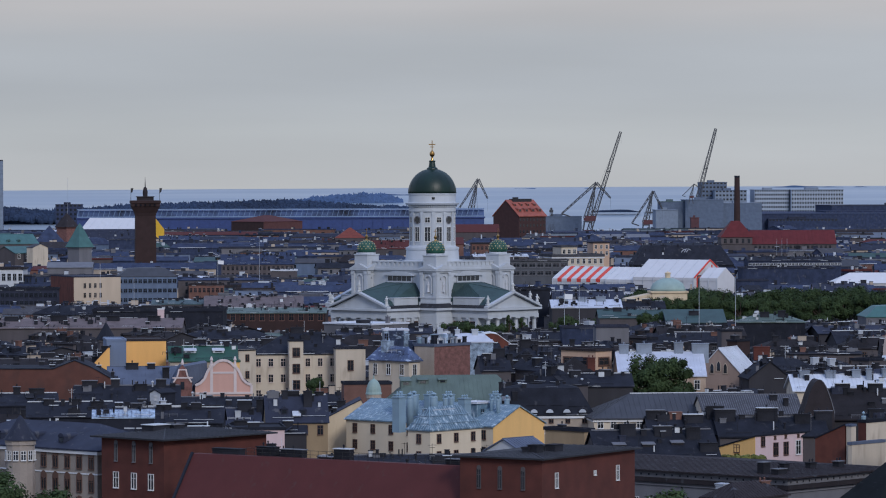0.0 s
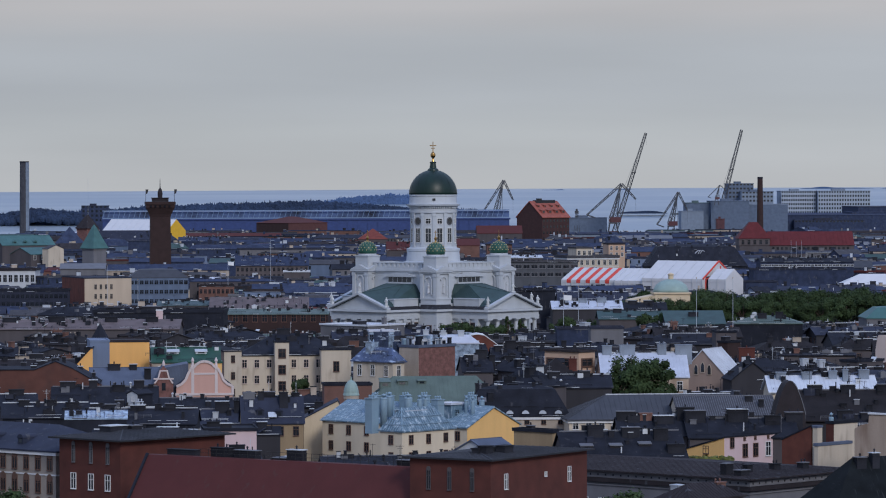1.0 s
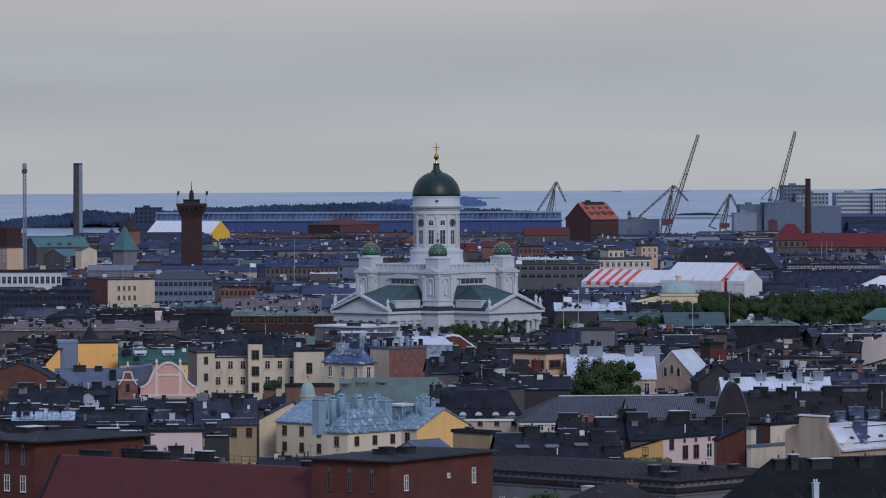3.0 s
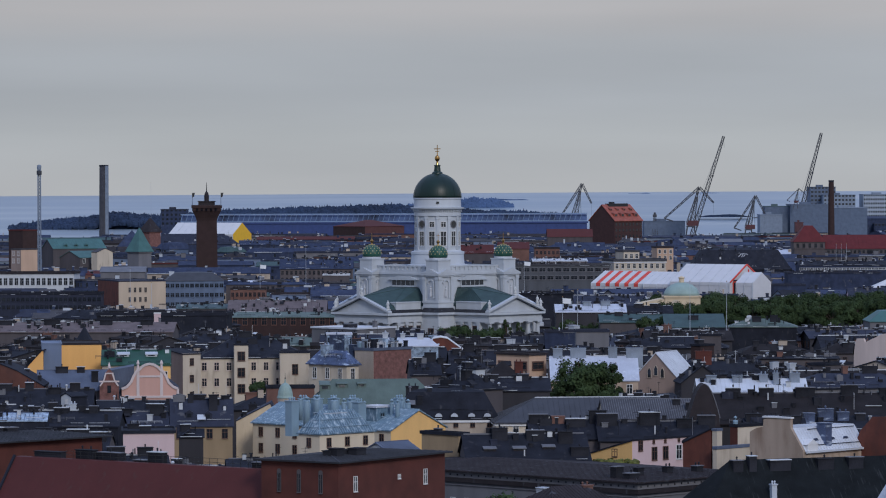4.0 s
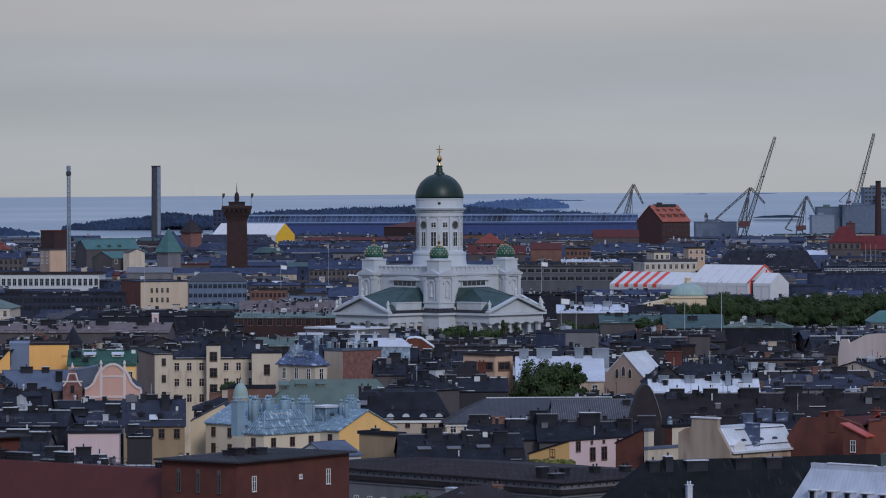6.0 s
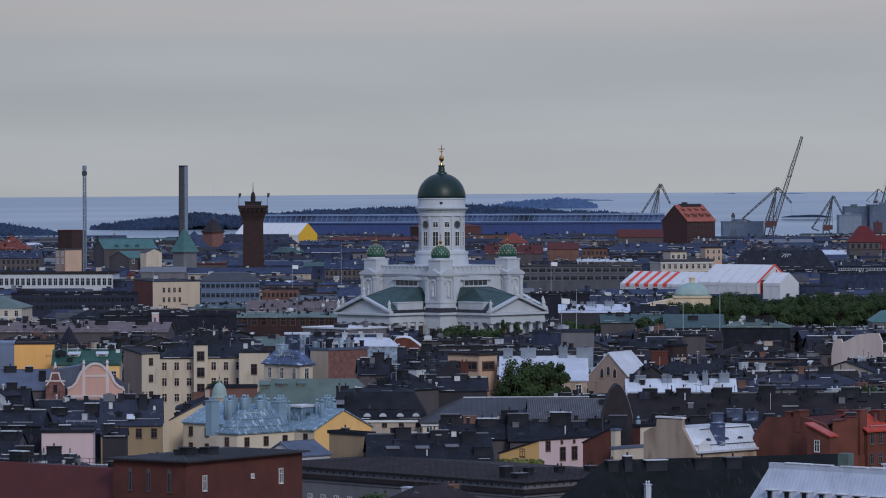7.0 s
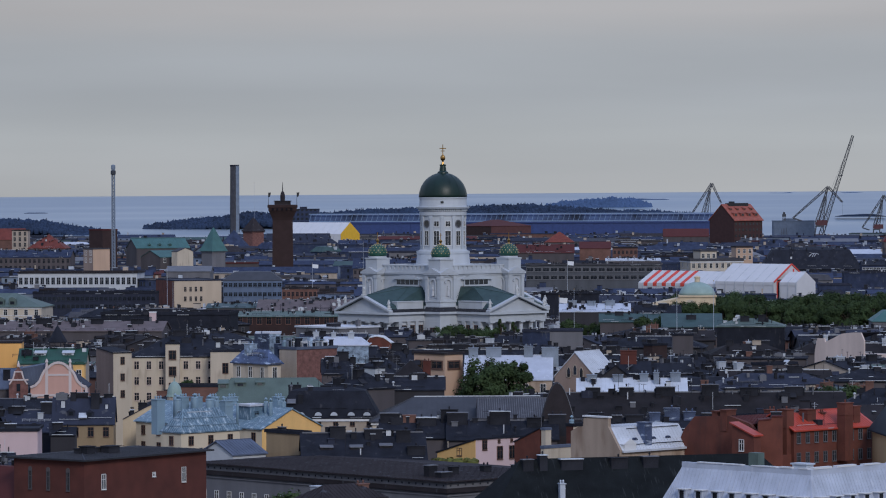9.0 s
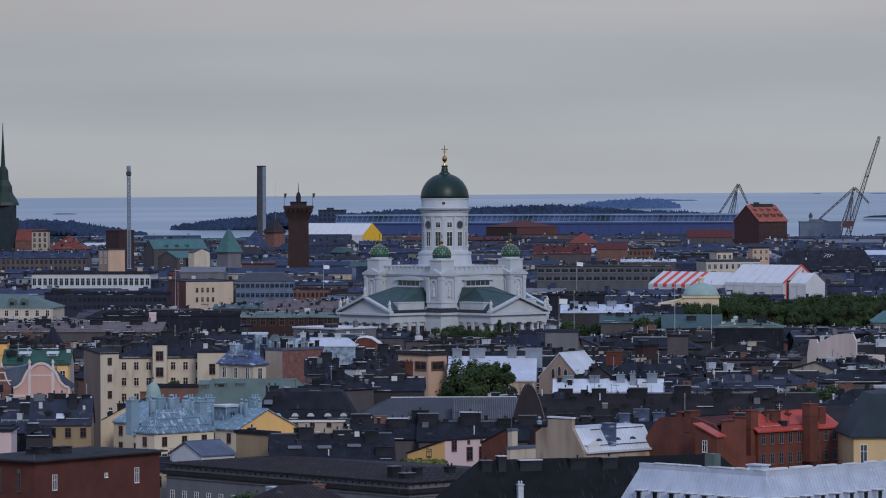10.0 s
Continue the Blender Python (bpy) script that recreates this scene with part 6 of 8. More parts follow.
house("brown house with a teal lean-to", -183.8, 850.0, 45, 22.8, 16.8, 27.2, "gx", 3.6, "plaster_brown", "roof_teal", over=0.3, right=4, rows=1, win=(1.6, 2.4), low=21.5)
house("cream gabled house beside the hall", -174.2, 845.0, 45, 11.0, 4.7, 30.3, "gy", 2.0, "plaster_pale", "roof_grey", over=0.2, low=24.6)
house("church with a teal copper roof and stepped gable", -202.9, 905.0, 25, 30.9, 18.1, 31.2, "gx", 5.2, "plaster_brown", "roof_teal", over=0.3, seams=1.6, dormers=(("r", 8, 1.0, 2.0, 0.8, "gable"), ("r", 14, 1.0, 2.0, 0.8, "gable"), ("r", 20, 1.0, 2.0, 0.8, "gable")), low=22.1)
house("low grey house with a light roof", -153.9, 600.0, 0, 21.0, 16.0, 25.1, "gx", 2.4, "plaster_grey", "roof_lightgrey", over=0.4, low=22.9)
# beyond the cathedral on the park side
house("white stuccoed house with a flat crown", 99.4, 800.0, 12, 28.2, 23.4, 25.2, "flat", 1.2, "plaster_pale", "roof_grey", over=0.4, right=9, left=2, rows=2, win=(1.4, 2.4), drop=3.6, storey=4.4, trim="trim_white", low=19.9)
house("white stuccoed house top storey", 104.8, 808.0, 12, 8.6, 16.3, 30.1, "flat", 0.6, "plaster_pale", "roof_grey", over=0.3, right=3, rows=1, win=(1.4, 2.2), drop=3.4, low=23.3)
house("peach tower house with flat roof", 124.8, 846.0, 10, 9.0, 12.0, 31.5, "flat", 0.5, "plaster_peach", "roof_brown", over=0.3, right=3, rows=2, win=(1.2, 2.0), low=22.4)
house("great hall with a black roof", 131.6, 690.0, 0, 49.6, 26.0, 23.4, "mansard", 9.5, "roof_black", "roof_black", fit=10, over=0.4, low=22.8)
house("house with a dull teal sheet roof", 69.4, -60.0, 0, 18.3, 10.0, 22.2, "shed", 3.8, "roof_black", "roof_green", over=0.3, chim=((9, 6, 3.0, 1.4, 1.0),))
house("long black-walled house with a light green roof", 84.3, -118.0, -4, 19.6, 12.0, 24.4, "hip", 2.2, "roof_black", "roof_palegreen", over=0.4, fit=6, chim=((8, 4, 2.6, 1.4, 1.2), (13, 4, 2.2, 1.4, 1.6)))
house("teal copper roofed pavilion", 135.8, -30.0, 0, 17.8, 18.0, 22.7, "mansard", 3.2, "plaster_grey", "roof_teal", over=0.3, low=21.8)
profile_house("pale plastered fire wall house with stepped chimneys", 116.8, -268, 11.0, [(-0.05, 18.8), (-0.07, 26.13), (1.04, 28.12), (4.03, 28.05), (7.4, 27.67), (13.06, 25.36), (13.44, 26.36), (15.71, 26.3), (16.1, 25.27), (16.67, 22.5), (16.68, 18.28)], "plaster_shell", ((3, 5, "roof_black"), (8, 9, "roof_black")), ())
house("grey rendered roof house with lift boxes", 37.9, -160.0, 45, 9.0, 8.5, 24.3, "flat", 0.3, "plaster_grey", "roof_slate", over=0.15, chim=((2, 3, 2.4, 2.0, 1.6, "chimney_light"), (5, 7, 2.0, 2.0, 1.8, "plaster_grey")), low=21.8)
house("brown brick house with flat roof", 62.9, -290.0, 45, 5.2, 3.1, 25.8, "flat", 0.3, "brick_dark", "roof_black", over=0.2, chim=((3, 3, 2.0, 1.4, 1.2),))
house("brown rendered back house", 89.8, -330.0, 45, 10.3, 5.2, 22.7, "flat", 0.4, "plaster_brown", "roof_black", over=0.2, fit=4, low=22.5)
house("small black-clad roof house with a pale end wall", -76.0, -505.0, 45, 4.0, 2.9, 25.4, "gx", 0.7, "roof_black", "roof_black", over=0.2, skin_l="block_white", extra=(("l", 1.3, 1.5, 0.7, 0.8, "frame_white", False),), low=24.0)
house("small white plastered back house", 3.6, -470.0, 45, 2.7, 3.5, 28.6, "flat", 0.2, "plaster_white", "roof_black", over=0.15, right=1, rows=1, low=27.6)
house("black-roofed yard house with stout chimneys", 47.2, -606.0, 2, 10.2, 10.0, 23.8, "gx", 2.6, "plaster_brown", "roof_black", over=0.3, flash=2, fit=8, chim=((1.5, 4, 2.6, 1.4, 1.2), (5, 4, 1.6, 1.4, 0.8), (8, 4, 3.0, 1.6, 0.8)))
house("black-roofed yard house with blue-clad vents", 56.7, -600.0, 2, 14.1, 10.0, 23.8, "gx", 2.6, "plaster_brown", "roof_black", over=0.3, fit=8, chim=((2, 3, 1.8, 1.4, 1.4, "roof_blue"), (5, 4, 2.6, 1.4, 1.6, "roof_blue"), (8, 4, 2.0, 1.4, 1.0, "roof_blue"), (11, 4, 1.6, 1.4, 0.8)))
house("black-roofed yard house with a broad ridge", -83.8, -548.0, -3, 20.1, 11.0, 22.2, "gx", 2.6, "roof_black", "roof_black", over=0.3, flash=1, fit=10, chim=((4, 5, 2.0, 1.2, 0.9), (9, 5, 2.6, 1.2, 0.7), (15, 5, 1.6, 1.2, 1.0)))
house("black-roofed back house with dark chimneys", -9.5, -436.0, 5, 6.3, 10.0, 26.0, "gx", 3.0, "plaster_brown", "roof_black", over=0.3, fit=8, flash=1, chim=((1.6, 4, 1.8, 1.2, 1.0), (4.5, 5, 2.4, 1.4, 1.4), (6.6, 4, 1.2, 1.2, 0.8)))
house("black-roofed back house with dark chimneys", -4.0, -428.0, -6, 7.1, 10.0, 25.1, "hip", 3.0, "plaster_brown", "roof_black", over=0.3, fit=8, flash=2, chim=((1.6, 4, 1.8, 1.2, 1.0), (4.5, 5, 2.4, 1.4, 1.4), (6.6, 4, 1.2, 1.2, 0.8)))
house("black-roofed back house with dark chimneys", -9.7, -372.0, 12, 9.3, 10.0, 26.0, "gx", 3.0, "plaster_brown", "roof_black", over=0.3, fit=8, flash=1, chim=((1.6, 4, 1.8, 1.2, 1.0), (4.5, 5, 2.4, 1.4, 1.4), (6.6, 4, 1.2, 1.2, 0.8)))
house("black-roofed back house with dark chimneys", -0.6, -385.0, 3, 10.3, 10.0, 25.8, "gx", 3.0, "plaster_brown", "roof_black", over=0.3, fit=8, flash=2, chim=((1.6, 4, 1.8, 1.2, 1.0), (4.5, 5, 2.4, 1.4, 1.4), (6.6, 4, 1.2, 1.2, 0.8)))
house("black-roofed back house with dark chimneys", 3.0, -440.0, 30, 7.0, 10.0, 26.1, "hip", 3.0, "plaster_brown", "roof_black", over=0.3, fit=8, flash=1, chim=((1.6, 4, 1.8, 1.2, 1.0), (4.5, 5, 2.4, 1.4, 1.4), (6.6, 4, 1.2, 1.2, 0.8)))
house("dark slate gabled hall beside the brick tower", -179.7, 1490.0, 0, 44.0, 26.0, 20.1, "gx", 11.5, "block_white", "roof_slate", over=0.3)
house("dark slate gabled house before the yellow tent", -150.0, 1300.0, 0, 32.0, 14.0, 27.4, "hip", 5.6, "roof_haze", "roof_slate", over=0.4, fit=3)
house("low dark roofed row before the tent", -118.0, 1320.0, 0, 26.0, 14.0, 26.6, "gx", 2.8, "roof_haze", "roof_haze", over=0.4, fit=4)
# long buildings of the quarters behind the cathedral
house("long grey modern building with ribbon windows", 19.7, 425.0, 0, 58.0, 16.0, 31.11, "flat", 0.4, "block_grey_dark", "roof_grey", right=17, rows=2, win=(2.6, 1.5), drop=2.6, wframe="plaster_grey", over=0.5, fit=12, low=23.0)
house("low building with a pale flat roof behind the cathedral", 55.0, 740.0, 0, 27.7, 30.0, 26.75, "gx", 1.1, "plaster_brown", "roof_white", over=0.3, fit=10, low=26)
house("low hall with a pale grey-green roof", 46.1, 470.0, 0, 25.3, 24.0, 20.15, "gx", 1.7, "plaster_brown", "roof_lightgrey", over=0.4, fit=6)
house("long house with a curved violet-blue roof", 50.7, 150.0, 0, 25.6, 20.0, 21.5, "gx", 4.4, "plaster_brown", "roof_slate", over=0.3, flash=1, fit=8, low=19.5)
house("dark flat-roofed house beside the cathedral", 29.2, 175.0, 0, 21.9, 20.0, 25.73, "flat", 0.4, "roof_black", "roof_black", over=0.3, fit=10, low=20.5)
house("brown-red brick house with a flat roof", 58.9, 830.0, 0, 13.2, 16.0, 31.56, "flat", 0.4, "brick_brown", "roof_brown", right=6, rows=1, win=(1.2, 1.8), drop=3.0, wframe="brick_brown", over=0.2, low=30)
house("low brick house with a rust red roof", 41.2, 900.0, 0, 17.0, 16.0, 30.46, "gx", 3.6, "brick_brown", "roof_darkred", over=0.3)
house("long dark red roofed house", 6.9, 880.0, 0, 31.3, 16.0, 28.43, "gx", 4.5, "plaster_brown", "roof_darkred", over=0.3, fit=4, low=27)
house("red gabled house by the shipyard", 10.2, 1924.0, 0, 23.2, 22.0, 18.61, "hip", 8.1, "plaster_brown", "tile_red", over=0.4)
house("low red-roofed shed row by the harbour", 105.6, 1924.0, 0, 36.3, 22.0, 22.87, "gx", 6.2, "plaster_brown", "roof_darkred", over=0.4)
house("brown stone building with rows of windows", -73.2, 735.0, 0, 36.6, 20.0, 23.37, "gx", 4.9, "stone_brown", "roof_haze", right=16, rows=3, win=(1.1, 1.9), drop=3.0, wframe="stone_brown", over=0.5, fit=10, low=19)
house("low brown house with a white flat roof", -48.8, 600.0, 0, 12.3, 16.0, 23.0, "flat", 0.4, "plaster_brown", "roof_white", over=0.3, fit=3)
house("rust red brick house with chimneys", -84.8, 420.0, 0, 15.0, 14.0, 21.27, "flat", 0.4, "brick_brown", "roof_brown", right=8, rows=1, win=(1.1, 1.8), drop=3.0, wframe="brick_brown", over=0.2, fit=6, low=19)
house("long house with a green copper ridge and rose-grey roof", -75.1, 175.0, 0, 35.6, 26.0, 18.82, "gx", 4.8, "plaster_brown", "roof_rosebrown", over=0.5, flash=2, fit=10, low=20)
house("low house with a dull teal flat roof", -94.6, 185.0, 0, 18.7, 16.0, 20.76, "gx", 1.4, "plaster_brown", "roof_teal_dull", over=0.3, fit=4, low=21.5)
house("grey-brown long house with a slate roof", -276.1, 800.0, 0, 50.2, 20.0, 28.28, "gx", 3.7, "stone_brown", "roof_haze", right=20, rows=2, win=(1.2, 1.9), drop=3.0, wframe="stone_brown", over=0.4, fit=8)
house("house with a hipped rust red roof", -298.0, 1150.0, 0, 23.0, 24.0, 27.31, "hip", 8.5, "plaster_brown", "tile_red", over=0.4, fit=3)
house("beige tower house beside the church", -307.7, 1150.0, 0, 9.7, 10.0, 38.09, "flat", 0.4, "plaster_beige", "roof_brown", right=3, rows=3, win=(1.4, 2.4), drop=3.0, wframe="plaster_beige", over=0.3, low=24)
house("dark slate house with a steep hipped roof", -202.5, 1380.0, 0, 19.7, 20.0, 23.6, "hip", 12.0, "plaster_grey", "roof_haze", over=0.5)
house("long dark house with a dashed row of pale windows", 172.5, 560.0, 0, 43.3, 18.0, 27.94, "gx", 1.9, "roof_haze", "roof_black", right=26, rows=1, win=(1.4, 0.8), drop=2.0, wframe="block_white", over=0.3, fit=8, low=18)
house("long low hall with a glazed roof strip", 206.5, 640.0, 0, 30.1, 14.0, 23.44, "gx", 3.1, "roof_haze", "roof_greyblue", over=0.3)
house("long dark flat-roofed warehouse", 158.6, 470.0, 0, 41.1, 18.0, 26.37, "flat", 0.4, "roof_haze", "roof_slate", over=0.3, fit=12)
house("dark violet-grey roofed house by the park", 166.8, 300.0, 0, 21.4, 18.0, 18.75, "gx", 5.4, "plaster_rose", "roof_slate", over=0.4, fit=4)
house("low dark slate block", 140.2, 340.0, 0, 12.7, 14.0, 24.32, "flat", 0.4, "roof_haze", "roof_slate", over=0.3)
house("brown rendered house with a flat roof", 69.7, -200.0, 0, 5.6, 10.0, 24.85, "flat", 0.4, "plaster_brown", "roof_black", over=0.2, fit=3, low=20)
house("grey lift house with a flat roof", 36.3, -190.0, 0, 9.0, 9.0, 25.66, "flat", 0.4, "plaster_grey", "roof_slate", over=0.2, low=23)
house("blue-grey roof block with plant", 28.5, -170.0, 0, 8.7, 9.0, 24.78, "flat", 0.4, "roof_haze", "roof_slate", over=0.2, fit=3, low=23)
# roofs below the cathedral and in front of the stone house
house("dark-roofed house on the slope below the cathedral", -16.6, -112.0, -4, 11.1, 10.0, 21.4, "gx", 2.0, "plaster_brown", "roof_slate", over=0.3, fit=8, flash=1, chim=((2, 4, 1.6, 1.0, 0.8), (6, 4, 2.4, 1.0, 1.0), (9.5, 4, 1.4, 1.0, 0.7)))
house("dark-roofed house on the slope below the cathedral", -5.5, -128.0, 6, 9.6, 10.0, 21.0, "hip", 2.0, "plaster_brown", "roof_black", over=0.3, fit=8, flash=2, chim=((2, 4, 1.6, 1.0, 0.8), (6, 4, 2.4, 1.0, 1.0), (9.5, 4, 1.4, 1.0, 0.7)))
house("dark-roofed house on the slope below the cathedral", 3.9, -135.0, 0, 13.1, 10.0, 19.9, "gx", 2.0, "plaster_brown", "roof_brown", over=0.3, fit=8, flash=1, chim=((2, 4, 1.6, 1.0, 0.8), (6, 4, 2.4, 1.0, 1.0), (9.5, 4, 1.4, 1.0, 0.7)))
house("dark-roofed house on the slope below the cathedral", 17.8, -100.0, 3, 17.4, 10.0, 19.5, "hip", 2.0, "plaster_brown", "roof_black", over=0.3, fit=8, flash=2, chim=((2, 4, 1.6, 1.0, 0.8), (6, 4, 2.4, 1.0, 1.0), (9.5, 4, 1.4, 1.0, 0.7)))
house("dark-roofed house on the slope below the cathedral", -34.2, -165.0, 2, 19.1, 10.0, 22.2, "gx", 2.0, "plaster_brown", "roof_slate", over=0.3, fit=8, flash=1, chim=((2, 4, 1.6, 1.0, 0.8), (6, 4, 2.4, 1.0, 1.0), (9.5, 4, 1.4, 1.0, 0.7)))
house("black hipped roof house with flashed dormers", 2.8, -496.0, 45, 8.1, 12.6, 25.9, "hip", 3.0, "plaster_brown", "roof_black", over=0.3, fit=8, chim=((3, 5, 2.0, 1.2, 1.2),))
house("small dark brown roof beside the stone house", 9.7, -722.0, 45, 12.2, 6.1, 21.7, "hip", 2.0, "plaster_brown", "roof_brown", over=0.3, seams=0.7, chim=((4, 5.5, 1.4, 1.4, 1.0, "chimney_light"), (10, 3, 2.0, 1.4, 0.2, "brick_brown")))


# ==== landmarks near the water ====
def long_red_roof():
    """The steep dark red roof between the two brick blocks, with a ridge walk and rail."""
    a, b = Vector((-66.4, -712.0, 27.9)), Vector((-26.5, -742.6, 28.3))
    L = (b - a).length
    ob = thing("apartment_house", "long brick house under a steep dark red roof", "house", pose(a.x, a.y, 0, 0, 0, math.degrees(math.atan2(b.y - a.y, b.x - a.x))))
    part("wall", Shape().box(-6, -9, 4, L + 4, 11, 15.5), "brick_red", ob)
    s = Shape().prism([(0, -9.6, 15.2), (0, -0.8, 27.9), (0, 0.8, 27.9), (0, 11.5, 15.2)], (L, 0, 0))
    part("roof", s, "roof_darkred", ob)
    s = Shape()
    for k in range(int(L / 1.4)):
        s.bar((9 + k * 1.4 if 9 + k * 1.4 < L else L, 0.3, 27.9), (9 + k * 1.4 if 9 + k * 1.4 < L else L, 0.3, 28.95), 0.05)
    for z in (28.4, 28.95):
        s.bar((9, 0.3, z), (L, 0.3, z), 0.05)
    part("ridge_rail", s, "metal_dark", ob, "thin iron safety rail")
    for x, w, h in ((12, 3.2, 1.5), (16.5, 3.8, 1.3), (25.2, 2.6, 1.7), (22.5, 2.4, 0.5), (5, 5.0, 1.0), (44, 2.4, 1.0)):
        part("chimney", chimney_mesh(w, 1.2, h, "chimney", 2), None, ob, at=pose(x, 1.4, 27.6))
    part("gutter", Shape().bar((0.2, -9.6, 15.4), (0.2, -0.8, 28.05), 0.35), "roof_black", ob)
    FOOT.append((-46, -727, 26))


long_red_roof()


def turret(label, x, y, r, z0, ze, zt, wall, roof, sides=12, windows=True, dome=False):
    ob = thing("turret", label, "turret", pose(x, y, 0))
    part("turret_wall", Shape().turn([(r * 0.92, z0), (r * 0.92, ze - 0.8), (r, ze - 0.7), (r, ze)], sides), wall, ob)
    d = zt - ze - 0.9
    part("turret_roof", Shape().turn([(r * 1.1, ze)] + [(r * math.cos(a), ze + 0.2 + d * math.sin(a)) for a in np.linspace(0.1, 1.45, 8)] + [(0.1, zt)], sides) if dome else Shape().turn([(r * 1.12, ze), (r * 0.62, ze + (zt - ze) * 0.45), (r * 0.2, ze + (zt - ze) * 0.86), (0.04, zt)], sides), roof, ob)
    part("finial", Shape().turn([(0.06, zt - 0.3), (0.14, zt + 0.2), (0.04, zt + 0.4), (0.02, zt + 1.2)], 6), "metal_dark", ob)
    if windows:
        for k in range(sides):
            a = 2 * math.pi * (k + 0.5) / sides
            part("window", window_mesh(0.7, 1.3), None, ob, at=pose(r * 0.93 * math.cos(a), r * 0.93 * math.sin(a), ze - 2.9, 0, 0, math.degrees(a) + 90))
    FOOT.append((x, y, r))
    return ob


turret("greige stone corner turret with a slate-blue cone roof", -92.6, -687, 2.3, 4, 28.3, 32.0, "stone_greige", "roof_slate")
turret("small black spired turret", -97.4, -204, 2.5, 4, 23.6, 28.2, "plaster_brown", "roof_black", 8, False)
turret("round turret with a pale green copper cupola", -34.4, -500, 1.5, 4, 24.6, 28.3, "plaster_beige", "dome_pale", 14, False, True)
turret("tower with a teal copper pyramid roof", -144.8, 741, 6.6, 4, 32.2, 44.4, "plaster_grey", "roof_teal", 4, False)
turret("stout rose tower with a dark pyramid roof", -182.5, 1424, 7.6, 4, 34.0, 43.5, "brick_mottled", "roof_brown", 4, False)


def pink_gable_house():
    """The pink house with a curved white-edged gable."""
    ob = thing("gabled_house", "salmon pink house with a curved white-edged gable", "house", pose(-70.0, -450, 0, 0, 0, 4))
    w = 11.7
    half = [(0.0, 22.0), (0.0, 23.9), (1.0, 24.3), (1.9, 25.2), (2.4, 26.4), (3.0, 27.5), (3.7, 27.9), (4.2, 28.5), (5.0, 28.95), (w / 2, 29.1)]
    curve = half + [(w - x, z) for x, z in reversed(half[:-1])]
    part("wall", Shape().prism([(w, 0, 4), *[(x, 0, z) for x, z in reversed(curve)], (0, 0, 4)], (0, 0.8, 0)), "plaster_pink", ob)
    part("side_wall", Shape().box(0.15, 0.8, 4, w - 0.15, 14, 24.0), "plaster_pink", ob)
    s = Shape()
    for (x0, z0), (x1, z1) in zip(curve[1:-1], curve[2:]):
        s.bar((x0, 0.0, z0), (x1, 0.0, z1), 0.5)
    for x in (3.4, w - 3.4):
        s.box(x - 0.3, -0.12, 22.2, x + 0.3, -0.003, 28.2)
    s.box(3.7, -0.12, 26.3, w - 3.7, -0.003, 26.7).box(-0.3, -0.2, 22.0, w + 0.3, -0.003, 22.45)
    for x in (3.4, w - 3.4):
        s.turn([(0.3, 28.2), (0.22, 28.9), (0.36, 29.2), (0.1, 29.9)], 8, (x, 0.2))
    part("gable_edge", s, "plaster_blush", ob, "pale blush plaster mouldings")
    s = Shape()
    for xa, xb in ((-0.3, w / 2), (w + 0.3, w / 2)):
        s.prism([(xa, 0.8, 23.6), (xb, 0.8, 28.4), (xb, 0.8, 28.65), (xa, 0.8, 23.85)], (0, 13.5, 0))
    part("roof", s, "roof_slate", ob)
    part("small_gable", Shape().prism([(-4.6, 1.0, 4), (-0.6, 1.0, 4), (-0.6, 1.0, 24.5), (-1.4, 1.0, 25.6), (-1.8, 1.0, 27.2), (-2.6, 1.0, 28.2), (-3.4, 1.0, 27.2), (-3.8, 1.0, 25.6), (-4.6, 1.0, 24.5)], (0, 0.6, 0)), "brick_mottled", ob)
    part("small_gable_edge", Shape().box(-4.7, 0.85, 25.3, -0.5, 0.995, 25.6).box(-3.5, 0.85, 27.0, -1.7, 0.995, 27.25).turn([(0.3, 28.2), (0.3, 28.6), (0.08, 29.4)], 8, (-2.6, 1.3)).bar((-4.5, 0.9, 24.5), (-3.7, 0.9, 25.7), 0.3).bar((-3.7, 0.9, 25.7), (-3.3, 0.9, 27.2), 0.3).bar((-0.7, 0.9, 24.5), (-1.5, 0.9, 25.7), 0.3).bar((-1.5, 0.9, 25.7), (-1.9, 0.9, 27.2), 0.3), "plaster_blush", ob)
    part("window", Shape().box(-3.0, 0.96, 23.0, -2.2, 0.995, 24.6), "pane", ob)
    s = Shape()
    s.prism([(-4.9, 1.6, 24.3), (-2.6, 1.6, 27.9), (-0.3, 1.6, 24.3)], (0, 11, 0))
    part("side_roof", s, "roof_bluegrey", ob, "steep slate-blue roof")
    s = Shape().prism([(-2.5, 2.0, 27.7), (2.6, 2.0, 28.6), (2.6, 2.0, 21.5), (-0.4, 2.0, 21.5)], (0, 9, 0))
    part("valley_roof", s, "roof_bluegrey", ob, "seamed slate-blue roof slope")
    s = Shape()
    for k in range(7):
        s.bar((-2.3 + 0.7 * k, 1.96, 27.75 + 0.12 * k), (-0.3 + 0.42 * k, 1.96, 21.6), 0.09)
    tagged(part("roof_seams", s, "roof_bluegrey", ob), kind="stuff")
    FOOT.append((-65, -443, 10))
    for x in (-72, -67, -62, -58):
        SIGHT.append((x, -450, 3, 22.5))


pink_gable_house()


